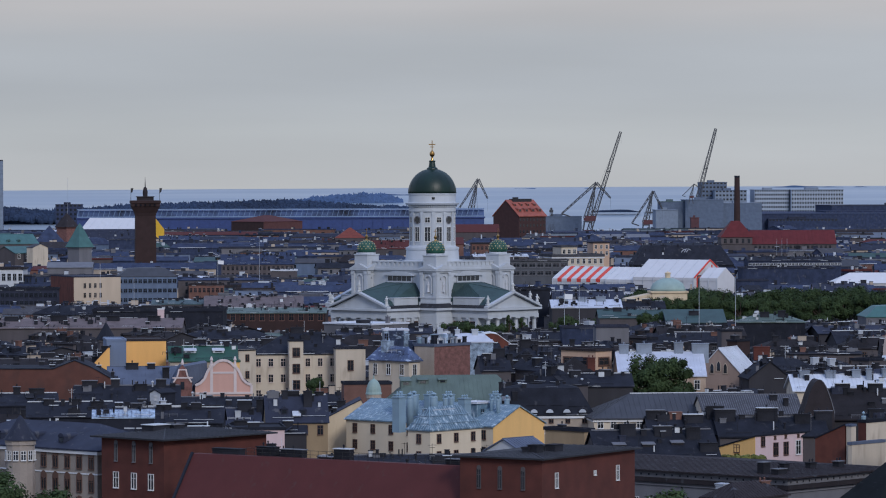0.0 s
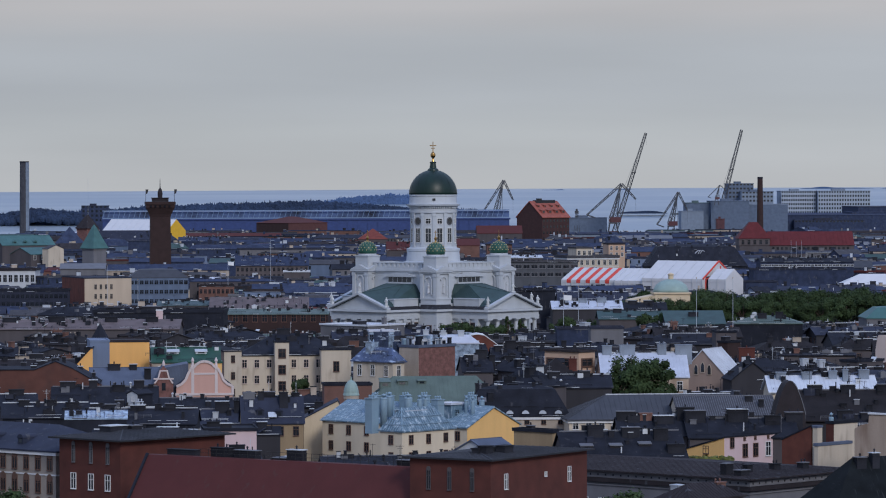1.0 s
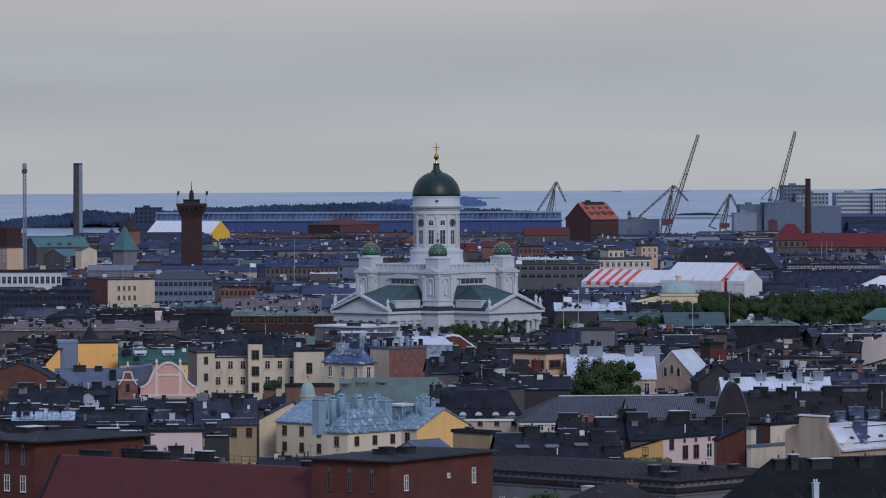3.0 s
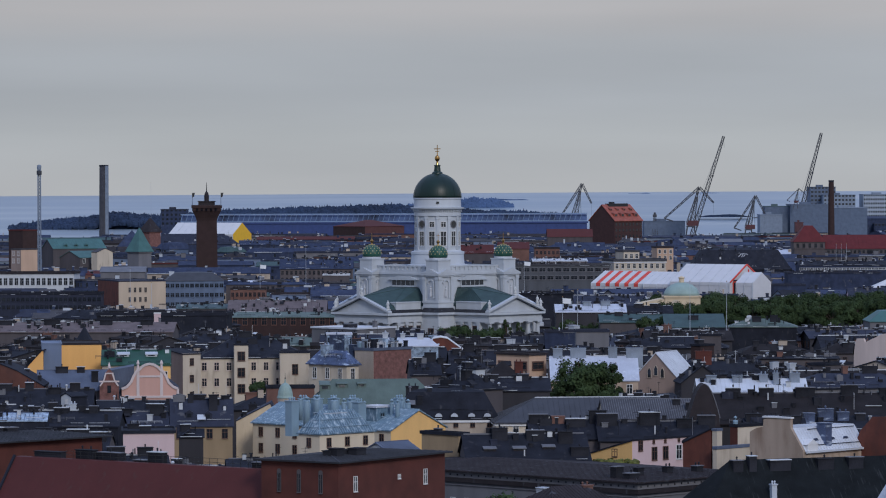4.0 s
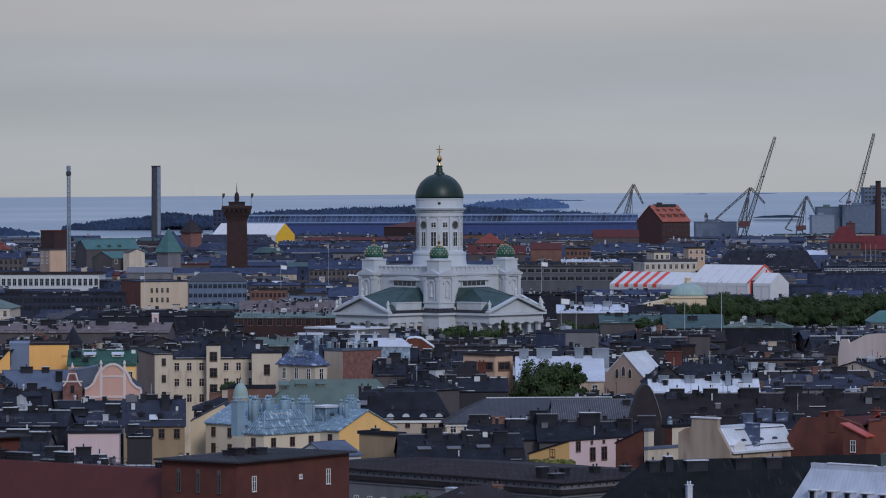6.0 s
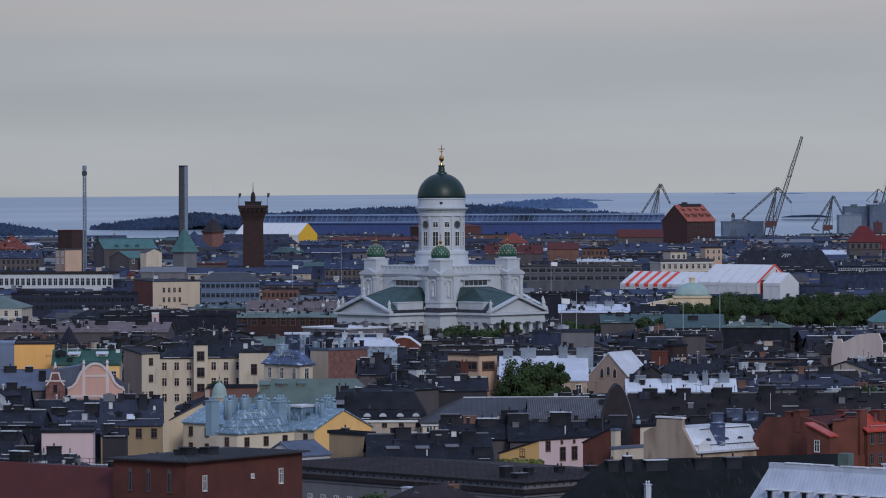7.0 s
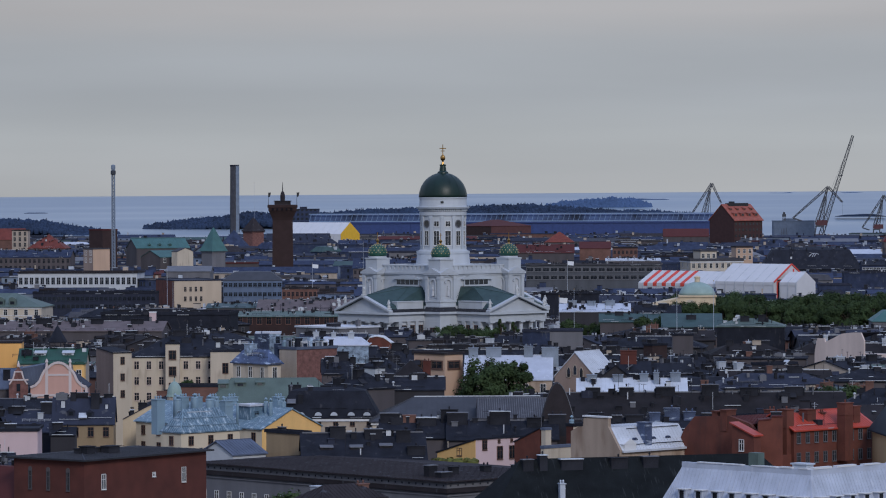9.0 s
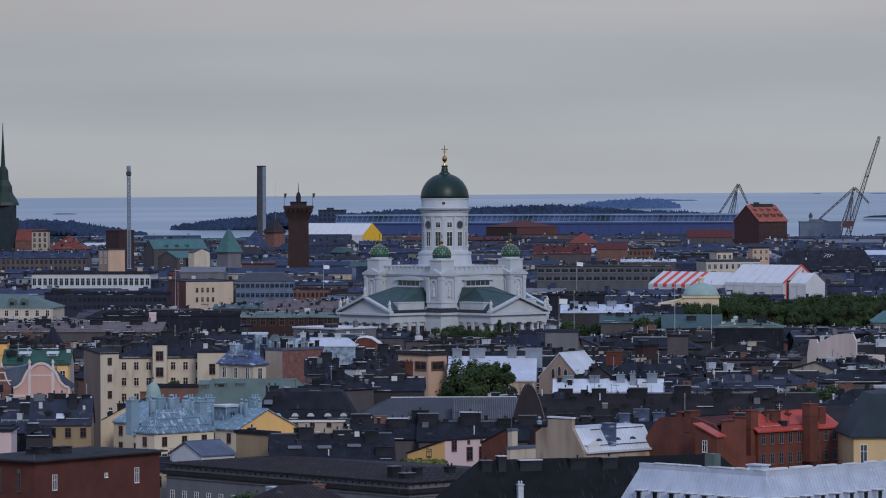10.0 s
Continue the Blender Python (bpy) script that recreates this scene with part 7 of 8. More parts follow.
def chapel_windows():
    """Three lancets in the chapel's gable."""
    for k, up in ((-1, 0.0), (0, 0.5), (1, 0.0)):
        ob = thing("lancet_window", "tall pointed lancet window in a pale stone surround", "window", pose(48.7, -412.2, 23.85 + up, 0, 0, 63) @ pose(-0.06, 5.1 - k * 1.55, 0, 0, 0, -90), "chapel lancets")
        pts = [(-0.4, 0), (0.4, 0), (0.4, 1.5), (0.22, 2.0), (0, 2.3), (-0.22, 2.0), (-0.4, 1.5)]
        part("pane", Shape().prism([(x, -0.04, z) for x, z in pts], (0, 0.08, 0)), "pane", ob)
        s = Shape()
        for (x0, z0), (x1, z1) in zip(pts, pts[1:] + pts[:1]):
            s.bar((x0 * 1.15, -0.06, z0), (x1 * 1.15, -0.06, z1), 0.14)
        part("surround", s, "plaster_beige", ob)


chapel_windows()


def curved_dormer():
    """The dark parabolic gable on the long brown roof."""
    ob = thing("roof_gable", "dark brown curved roof gable with a light metal edge", "gable", pose(41.8, -581, 0, 0, 0, 2))
    pts = [(x, 31.2 - 6.0 * (abs(x) / 2.75) ** 1.9) for x in np.linspace(-2.75, 2.75, 15)]
    part("gable_body", Shape().prism([(x, 0, z) for x, z in pts] + [(2.75, 0, 15), (-2.75, 0, 15)], (0, 5, 0)), "roof_brown", ob)
    s = Shape()
    for (x0, z0), (x1, z1) in zip(pts[7:-1], pts[8:]):
        s.bar((x0, -0.05, z0), (x1, -0.05, z1), 0.14)
    part("gable_edge", s, "roof_lightgrey", ob)


curved_dormer()


# ==== landmarks beyond the cathedral ====
def fire_tower():
    ob = thing("watch_tower", "dark red brick watch tower with a flared crown and flagpoles", "tower", pose(-112.8, 785, 0, 0, 0, 4))
    part("shaft", Shape().turn([(7.9, 4), (7.6, 30), (7.3, 47.5), (7.9, 49.0), (9.6, 51.5), (10.4, 52.5), (10.4, 53.8), (11.0, 54.0), (11.0, 55.4), (10.0, 55.5)], 4, a0=math.pi / 4), "brick_dark", ob)
    s = Shape()
    for k in range(4):
        for c in range(5):
            s.box(-5.5 + 2.4 * c, -7.9, 52.6, -4.6 + 2.4 * c, -7.38, 53.7)
    part("crown_openings", s, "roof_black", ob)
    part("lookout", Shape().box(-4.2, -4.2, 55.5, 4.2, 4.2, 57.2).box(-4.6, -4.6, 57.2, 4.6, 4.6, 57.6).turn([(1.2, 57.6), (1.3, 60.0), (0.9, 61.8), (0.3, 62.6)], 10), "roof_brown", ob)
    part("mast", Shape().turn([(0.28, 62.4), (0.18, 65.0), (0.08, 67.4)], 6), "metal_dark", ob)
    for x in (-7.4, 7.4):
        p = part("flagpole", Shape().turn([(0.12, 55.4), (0.08, 62.0)], 6, (x, 0)), "metal_dark", ob)
        part("banner", Shape().prism([(x + 0.1, 0, 61.8), (x + 1.4, 0.2, 61.9), (x + 0.9, 0.2, 59.8), (x + 0.1, 0, 59.4)], (0, 0.06, 0)), "metal_dark", p)
    FOOT.append((-113, 785, 14))
    SIGHT.append((-113, 777, 9, 32))


fire_tower()


def tent(label, x, y, rot, L, D, z0, ze, zr, bays, stripe="", gable="", kind="tent"):
    """A marquee: ridge along the turned x axis, scalloped bays, posts."""
    ob = thing("marquee", label, "tent", pose(x, y, 0, 0, 0, rot))
    s, b = Shape(), L / bays
    for k in range(bays):
        m = 1 if stripe and k % 2 else 0
        x0, x1 = k * b, (k + 1) * b - 0.02
        s.prism([(x0, 0, ze), (x0, D / 2, zr), (x0, D, ze), (x0, D, ze - 0.15), (x0, D / 2, zr - 0.15), (x0, 0, ze - 0.15)], (x1 - x0, 0, 0), m)
        s.box(x0, -0.06, ze - 1.3, x1, -0.01, ze - 0.15, m)
    part("canvas_roof", s, ["tent_white", "tent_" + stripe if stripe else "tent_white"], ob)
    part("side_canvas", Shape().box(0.1, 0.1, z0, L - 0.1, D - 0.1, ze - 0.3), "tent_white", ob)
    s = Shape()
    for k in range(bays + 1):
        s.bar((k * b, -0.1, z0), (k * b, -0.1, ze), 0.2).bar((k * b, -0.02, ze + 0.05), (k * b, D / 2, zr + 0.05), 0.18)
    part("frame", s, "metal_light", ob)
    if gable:
        xx = L if gable[1] == "r" else -0.3
        part("gable_canvas", Shape().prism([(xx, 0, z0), (xx, D, z0), (xx, D, ze), (xx, D / 2, zr - 0.05), (xx, 0, ze)], (0.3, 0, 0)), gable[0], ob)
    if "red-edged" in label:
        s = Shape()
        for p, q in (((0, ze), (D / 2, zr)), ((D / 2, zr), (D, ze)), ((2, z0), (2, ze)), ((D * 0.55, z0), (D * 0.55, zr - 2)), ((2, ze), (D * 0.55, ze + 1.5))):
            s.bar((L + 0.4, p[0], p[1]), (L + 0.4, q[0], q[1]), 0.5)
        part("red_edging", s, "tent_red", ob)
        # dark panel on the canvas stands for the shade inside the tent
        part("opening", Shape().box(L + 0.3, 2.2, z0, L + 0.36, D * 0.54, ze + 1.0), "roof_slate", ob)
        part("curtain", Shape().box(L + 0.37, D * 0.3, z0, L + 0.45, D * 0.5, ze - 2.0), "roof_teal", ob)
    FOOT.append((x + L / 2, y + D / 2, L / 2))
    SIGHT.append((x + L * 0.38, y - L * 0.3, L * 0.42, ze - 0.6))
    return ob


tent("long marquee with red and white striped canvas", 67.4, 377.7, -40, 26.9, 19.7, 18.7, 24.8, 29.7, 11, "red")
tent("white marquee with peaked canvas roof", 88.0, 358.4, -40, 13.5, 19.7, 18.7, 24.8, 29.7, 4)
tent("large white marquee with a red-edged end", 98.4, 348.1, -40, 29.6, 23.3, 16.7, 26.0, 33.1, 6, "", ("tent_white", "r"))
tent("small white marquee with an open side", 123.7, 328.4, -40, 8.1, 12.6, 16.7, 26.0, 30.1, 2, "", ("tent_white", "r"))
tent("large white hall tent with a yellow gable", -181, 1612, -28, 54, 26, 18, 30.0, 38.2, 9, "", ("tent_yellow", "r"))


house("wide white marquee with a low hipped canvas roof", 186.0, 385.0, -3, 46.0, 16.0, 22.2, "hip", 4.2, "tent_white", "tent_white", over=0.6, name="marquee")


def hall_mark():
    ob = thing("hall_sign", "small pale curved sign on a black roof", "sign", pose(155.0, 688, 0))
    s = Shape().bar((0, 0, 29.6), (1.4, 0, 31.0), 0.3).bar((1.4, 0, 31.0), (3.0, 0, 31.2), 0.3).bar((1.6, 0, 29.5), (2.4, 0, 31.1), 0.3).bar((2.6, 0, 29.6), (3.6, 0, 31.2), 0.3).bar((3.6, 0, 31.2), (4.8, 0, 30.6), 0.3)
    part("strokes", s, "chimney_light", ob)


hall_mark()


def domed_house():
    ob = thing("domed_house", "pale yellow house with a shallow grey-green dome", "house", pose(83.6, 72, 0))
    part("wall", Shape().box(-6.0, -6.0, 4, 6.0, 6.0, 27.6).box(-6.4, -6.4, 27.6, 6.4, 6.4, 28.2), "plaster_cream", ob)
    part("wing", Shape().box(-15, -5.5, 4, -6.0, 5.5, 25.6).prism([(-6.0, -5.5, 25.6), (-15, -5.5, 25.6), (-6.0, -5.5, 27.4)], (0, 11, 0)), "plaster_cream", ob)
    part("dome", Shape().turn([(6.2, 28.2), (6.0, 29.1), (5.2, 30.6), (3.8, 31.7), (2.0, 32.4), (1.0, 32.6)], 28), "dome_pale", ob, smooth=True)
    part("lantern", Shape().turn([(0.9, 32.4), (0.9, 33.9), (1.1, 34.0), (1.1, 34.3), (0.1, 34.8)], 10), "plaster_cream", ob)
    w = Shape().turn([(1.5, 0.0), (1.5, 0.2), (1.1, 0.2)], 16).turn([(1.1, 0.1), (1.1, 0.14)], 16, m=1)
    w.v = [(x - 2.5, -6.0 - z, y + 25.4) for x, y, z in w.v]
    part("round_window", w, ["plaster_pale", "pane"], ob)
    FOOT.append((83, 72, 16))
    SIGHT.append((83.6, 65, 9, 25.5))


domed_house()


def lattice(s, p, q, w0, w1, n, t=0.3):
    """A lattice boom from p to q, w0 wide at p and w1 at q."""
    p, q = Vector(p), Vector(q)
    d = (q - p).normalized()
    u = d.cross(Vector((0, 1, 0))).normalized()
    v = d.cross(u).normalized()
    c = lambda f, a, b: p + (q - p) * f + (u * a + v * b) * (w0 + (w1 - w0) * f) / 2
    for a, b in ((-1, -1), (1, -1), (1, 1), (-1, 1)):
        s.bar(c(0, a, b), c(1, a, b), t)
    for k in range(n):
        f0, f1 = k / n, (k + 1) / n
        s.bar(c(f0, -1, -1), c(f1, 1, -1), t * 0.6).bar(c(f0, 1, -1), c(f1, -1, -1), t * 0.6).bar(c(f0, -1, 1), c(f1, 1, 1), t * 0.6)
        s.bar(c(f1, -1, -1), c(f1, 1, -1), t * 0.6)
    return s


def harbour_crane(label, x, y, k, base=8.0, flip=1, apex=55, left=(-24, 23), right=(26, 41)):
    """A level-luffing dockside crane: portal, cabin, jib, fly jib and back stay; k: size."""
    ob = thing("harbour_crane", label, "crane", pose(x, y, base) @ Matrix.Diagonal((flip, 1, 1, 1)))
    s = Shape()
    for sx in (-1, 1):
        for sy in (-1, 1):
            s.bar((sx * 6 * k, sy * 5 * k, 0), (sx * 3.5 * k, sy * 3 * k, 16 * k), 0.9 * k)
    s.box(-4.5 * k, -4 * k, 15.5 * k, 4.5 * k, 4 * k, 17 * k)
    part("portal", s, "crane_grey", ob)
    part("machine_house", Shape().box(-3 * k, -3 * k, 17 * k, 8 * k, 3 * k, 22.5 * k).box(-4.5 * k, -2 * k, 17.5 * k, -3 * k, 1 * k, 20.5 * k), "crane_red", ob, "dull red machine house and cabin")
    s = lattice(Shape(), (2 * k, 0, 22 * k), (7 * k, 0, 52 * k), 4.0 * k, 1.6 * k, 7, 0.62 * k)
    lattice(s, (-3 * k, 0, 20 * k), (9 * k, 0, apex * k), 3.2 * k, 1.4 * k, 8, 0.62 * k)
    lattice(s, (9 * k, 0, apex * k), (left[0] * k, 0, left[1] * k), 2.2 * k, 1.2 * k, 9, 0.6 * k)
    lattice(s, (9 * k, 0, apex * k), (right[0] * k, 0, right[1] * k), 2.2 * k, 1.2 * k, 5, 0.6 * k)
    s.bar((left[0] * k, 0, left[1] * k), (left[0] * k + 9 * k, 0, left[1] * k - 3 * k), 1.4 * k).bar((right[0] * k, 0, right[1] * k), (right[0] * k, 0, right[1] * k - 14 * k), 0.12 * k)
    s.bar((8 * k, 0, 22 * k), (7 * k, 0, 52 * k), 0.35 * k)
    part("jib", s, "crane_grey", ob)
    return ob


harbour_crane("grey dockside luffing crane", 157.6, 2639, 0.92, 10, 1, 60, (-14, 25), (19, 39))
harbour_crane("large grey dockside luffing crane with red machinery", 265.8, 2540, 0.92, 9, 1, 57, (-27.5, 24.7), (23.8, 41))
harbour_crane("small grey dockside luffing crane", 316.0, 2480, 0.76, 9, 1, 58.5, (-17.8, 18.4), (20.4, 36))


def boom_crane(label, foot, tip, w):
    ob = thing("lattice_boom_crane", label, "crane", pose(foot[0], foot[1], 0))
    d = (tip[0] - foot[0], 0, tip[2])
    part("carrier", Shape().box(-6, -4, 4, 6, 4, 11).box(-4, -3, 11, 5, 3, 16), "crane_red", ob)
    s = lattice(Shape(), (0, 0, 12), d, w, w * 0.45, 26, 0.55)
    s.bar((d[0] * 0.62 - 2.2, 0, d[2] * 0.62 + 4), (d[0] * 0.62 + 2.2, 0, d[2] * 0.62 + 4), 1.0)
    s.bar((-7, 0, 16), (d[0] * 0.97, 0, d[2] * 0.97), 0.16).bar(d, (d[0] + 0.5, 0, d[2] * 0.9), 0.14)
    part("boom", s, "crane_grey", ob)
    return ob


boom_crane("tall crawler crane with a slender lattice boom", (266.5, 2545, 0), (298.0, 2545, 110.4), 4.6)
boom_crane("tall crawler crane with a slender lattice boom", (381.5, 2700, 0), (408.3, 2700, 115.2), 4.8)
harbour_crane("small grey crane on the ship block", 376.0, 2635, 0.36, 40, 1)


def lattice_mast(label, x, y, z0, z1):
    ob = thing("lattice_mast_crane", label, "crane", pose(x, y, 0))
    part("mast", lattice(lattice(Shape(), (-2.6, 0, z0), (-0.3, 0, z1), 2.4, 0.9, 6, 0.4), (2.6, 0, z0), (0.3, 0, z1), 2.4, 0.9, 6, 0.4), "crane_grey", ob)
    part("cab", Shape().box(-1.8, -1.5, z1 - 4, 1.8, 1.5, z1 - 1.4).box(-0.8, -0.8, z1 - 1.4, 0.8, 0.8, z1 + 0.6), "crane_grey", ob)


lattice_mast("small grey lattice mast beside the storehouse", 234.4, 2591, 4, 36.6)


def shipyard_hall():
    ob = thing("shipyard_hall", "long blue shipyard hall with a pale blue roof truss", "hall", pose(-225, 2560, 0))
    L = 392.0
    part("wall", Shape().box(0, 0, 4, L, 60, 27.5), "hall_blue", ob)
    s = Shape()
    for k in range(0, 40):
        s.box(k * 9.8, -0.5, 5, k * 9.8 + 0.5, -0.02, 27.4)
    part("wall_ribs", s, "hall_blue", ob)
    part("roof_deck", Shape().box(-1, -1, 27.5, L + 1, 60, 29.0), "hall_blue", ob)
    s = Shape().box(0, -1, 29.0, L, 0, 30.0).box(0, -1, 36.3, L, 0, 37.2)
    for k in range(78):
        s.bar((k * 5.0, -0.5, 30), (k * 5.0 + 2.0, -0.5, 36.3), 0.55)
    part("roof_truss", s, "hall_truss", ob)
    part("roof_glazing", Shape().box(0, 3, 29.0, L, 58, 35.8), "hall_glass", ob)


shipyard_hall()


def slab(name, label, cat, x0, x1, y, d, z1, wall="block_grey", roof="roof_grey", cols=0, rows=0, win=(2.2, 2.2), z0=3.0, rot=0):
    """A plain far block with window openings."""
    ob = thing(name, label, cat, pose(x0, y, 0, 0, 0, rot))
    L = x1 - x0
    part("wall", Shape().box(0, 0, z0, L, d, z1), wall, ob)
    part("roof", Shape().box(-0.4, -0.4, z1, L + 0.4, d + 0.4, z1 + 0.6).box(L * 0.3, d * 0.3, z1 + 0.6, L * 0.55, d * 0.6, z1 + 2.6), roof, ob)
    if cols:
        wm = shared(("farwin", *win), lambda: Shape().box(-win[0] / 2, -0.08, 0, win[0] / 2, 0.0, win[1], 0).mesh("window", ["pane"]))
        for r in range(rows):
            for c in range(cols):
                part("window", wm, None, ob, at=pose((c + 0.5) * L / cols, -0.01, z1 - 1.6 - r * 4.4))
    FOOT.append(((x0 + x1) / 2, y + d / 2, L / 2))
    return ob


# left face in a darker brick than the right front
house("brown-red brick storehouse with a dark red hipped roof", -46.3, 2450.0, 45, 52, 42.7, 25.9, "hip", 5.8, "brick_storehouse", "roof_darkred", z0=3.0, skin_l="brick_dark")
slab("office_block", "dark slate office block by the shipyard", "building", -252, -226, 2690, 30, 40.5, "roof_haze", "roof_slate", 6, 4)
slab("apartment_block", "pale apartment block with rows of dark windows", "building", 481.7, 519, 2970, 40, 52.4, "clad_pale", "block_grey", 15, 6, (1.6, 2.2), z0=16)
slab("apartment_block", "long pale apartment block with rows of dark windows", "building", 520, 576, 2960, 40, 52.4, "clad_pale", "block_grey", 20, 6, (1.6, 2.2), z0=16)
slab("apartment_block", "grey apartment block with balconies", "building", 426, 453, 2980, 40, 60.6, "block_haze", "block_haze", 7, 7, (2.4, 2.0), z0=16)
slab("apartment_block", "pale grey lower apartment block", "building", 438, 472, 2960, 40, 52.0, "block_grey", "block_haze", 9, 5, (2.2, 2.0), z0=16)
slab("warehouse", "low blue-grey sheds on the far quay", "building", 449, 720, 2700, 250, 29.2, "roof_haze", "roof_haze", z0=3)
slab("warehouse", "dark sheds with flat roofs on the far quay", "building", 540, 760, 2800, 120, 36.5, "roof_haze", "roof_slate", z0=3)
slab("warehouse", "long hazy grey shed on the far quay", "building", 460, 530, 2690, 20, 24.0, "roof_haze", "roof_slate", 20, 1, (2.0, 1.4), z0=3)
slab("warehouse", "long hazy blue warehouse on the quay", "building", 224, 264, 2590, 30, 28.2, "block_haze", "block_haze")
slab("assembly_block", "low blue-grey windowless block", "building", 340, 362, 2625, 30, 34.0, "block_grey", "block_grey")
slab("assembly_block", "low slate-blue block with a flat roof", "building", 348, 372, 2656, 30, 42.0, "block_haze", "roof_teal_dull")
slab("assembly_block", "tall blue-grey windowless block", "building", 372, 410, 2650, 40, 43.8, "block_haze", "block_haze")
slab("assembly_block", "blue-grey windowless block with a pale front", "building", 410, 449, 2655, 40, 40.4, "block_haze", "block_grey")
slab("crane_cabin", "red crane machinery house on the quay", "building", 372, 380, 2600, 8, 26.6, "crane_red", "crane_red", z0=3)


def red_hall():
    """The long red-roofed hall with a steep truncated roof at its end."""
    ob = thing("market_hall", "long brick hall under a red sheet roof with steep pavilion", "hall", pose(219.5, 1060, 0))
    part("wall", Shape().box(0, 0, 4, 68, 20, 27.2), "plaster_brown", ob)
    part("pavilion_wall", Shape().box(-0.4, -0.4, 27.2, 18, 18, 31.2), "stone_brown", ob)
    s = Shape().prism([(17.6, -0.6, 27.1), (17.6, 10, 35.2), (17.6, 20.6, 27.1)], (50.6, 0, 0))
    part("roof", s, "roof_redhall", ob, "dull red sheet roof")
    s, c = Shape(), 9.0
    lo, hi = [(-1, -1), (19, -1), (19, 19), (-1, 19)], [(c - 2.4, c - 2.4), (c + 2.4, c - 2.4), (c + 2.4, c + 2.4), (c - 2.4, c + 2.4)]
    for k in range(4):
        p, q, P, Q = lo[k], lo[(k + 1) % 4], hi[k], hi[(k + 1) % 4]
        s.face([(*p, 31.2), (*q, 31.2), (*Q, 40.8), (*P, 40.8)])
    s.face([(*p, 40.8) for p in hi]).face([(*p, 31.2) for p in reversed(lo)])
    part("pavilion_roof", s, "roof_redhall", ob, "steep dull red roof")
    s = Shape()
    for k in range(1, 22):
        s.bar((17.6 + 2.3 * k, -0.6, 27.16), (17.6 + 2.3 * k, 10, 35.26), 0.12)
    tagged(part("roof_seams", s, "roof_redhall", ob), kind="stuff")
    for k in range(5):
        part("window", window_mesh(1.5, 2.4, "plaster_brown"), None, ob, at=pose(2 + 3.5 * k, -0.4, 27.9))
    for k in range(18):
        part("window", window_mesh(1.3, 1.6, "plaster_brown"), None, ob, at=pose(20 + 2.6 * k, 0, 24.6))
    FOOT.append((252, 1068, 30))
    for x in (225, 240, 260, 280):
        SIGHT.append((x, 1058, 9, 26.0))


red_hall()


def red_gabled_block():
    ob = thing("storehouse", "tall brick storehouse with a red gabled dormer roof", "building", pose(167.7, 2075, 0, 0, 0, 42))
    W, D, h = 33.0, 30.0, 34.0
    part("wall", Shape().box(0, 0, 3, W, D, h).prism([(0, 0, h), (0, D, h), (0, D / 2, h + 13.2)], (W, 0, 0)), "brick_quay", ob)
    s = Shape()
    for ya in (-1, D + 1):
        s.prism([(-0.6, ya, h - 0.4), (-0.6, D / 2, h + 13.3), (-0.6, D / 2, h + 13.9), (-0.6, ya, h + 0.2)], (W + 1.2, 0, 0))
    part("roof", s, "roof_salmon", ob)
    for k in range(4):
        part("dormer", dormer_mesh(4.2, 2.6, 4.0, "roof_salmon", "roof_salmon", "shed"), None, ob, at=pose(4.5 + 8 * k, 2.6, h + 3.4))
        part("dormer", dormer_mesh(2.6, 1.8, 3.0, "roof_salmon", "roof_salmon", "shed"), None, ob, at=pose(4.5 + 8 * k, 8.5, h + 8.4))
    for r in range(4):
        for c in range(8):
            part("window", shared("sw", lambda: Shape().box(-0.8, -0.1, 0, 0.8, 0, 2.2).mesh("window", ["pane"])), None, ob, at=pose((c + 0.5) * W / 8, 0, h - 4 - 5 * r))
    part("roof_box", Shape().box(6, D / 2 - 2.2, h + 10, W - 4, D / 2 + 2.2, h + 14.6).box(10, D / 2 - 2, h + 14.6, 13, D / 2 + 2, h + 16), "metal_dark", ob)
    FOOT.append((175, 2090, 26))


red_gabled_block()


def chimney_stack(label, x, y, prof, material, sides=20):
    ob = thing("chimney_stack", label, "chimney", pose(x, y, 0))
    part("shaft", Shape().turn(prof, sides), material, ob)
    part("rim", Shape().turn([(prof[-1][0] * 1.06, prof[-1][1] - 1.2), (prof[-1][0] * 1.06, prof[-1][1] + 0.3)], sides), "roof_black", ob)
    return ob


tower_stack = chimney_stack("tall grey power station chimney", -306.8, 2666, [(5.0, 3), (4.3, 85)], "roof_grey", 8)
part("flue", Shape().box(1.6, -4.6, 3, 4.6, 0.5, 84.2), "block_grey", tower_stack, "pale grey outer flue")
chimney_stack("slim dark brick factory chimney", 334.0, 1920, [(3.0, 3), (2.1, 67.5)], "brick_dark")


def thin_tower():
    ob = thing("observation_tower", "slender grey steel drop-tower ride", "tower", pose(-194.2, 727, 0))
    part("mast", lattice(Shape(), (0, 0, 4), (0, 0, 74), 1.5, 1.3, 40, 0.42), "block_grey", ob)
    part("head", Shape().turn([(0.9, 73.5), (1.1, 74.5), (1.1, 76.0), (0.3, 76.4)], 10), "block_grey", ob)
    part("gondola", Shape().turn([(0.9, 71.0), (1.3, 71.5), (1.3, 73.2), (0.9, 73.6)], 10), "crane_grey", ob)


thin_tower()


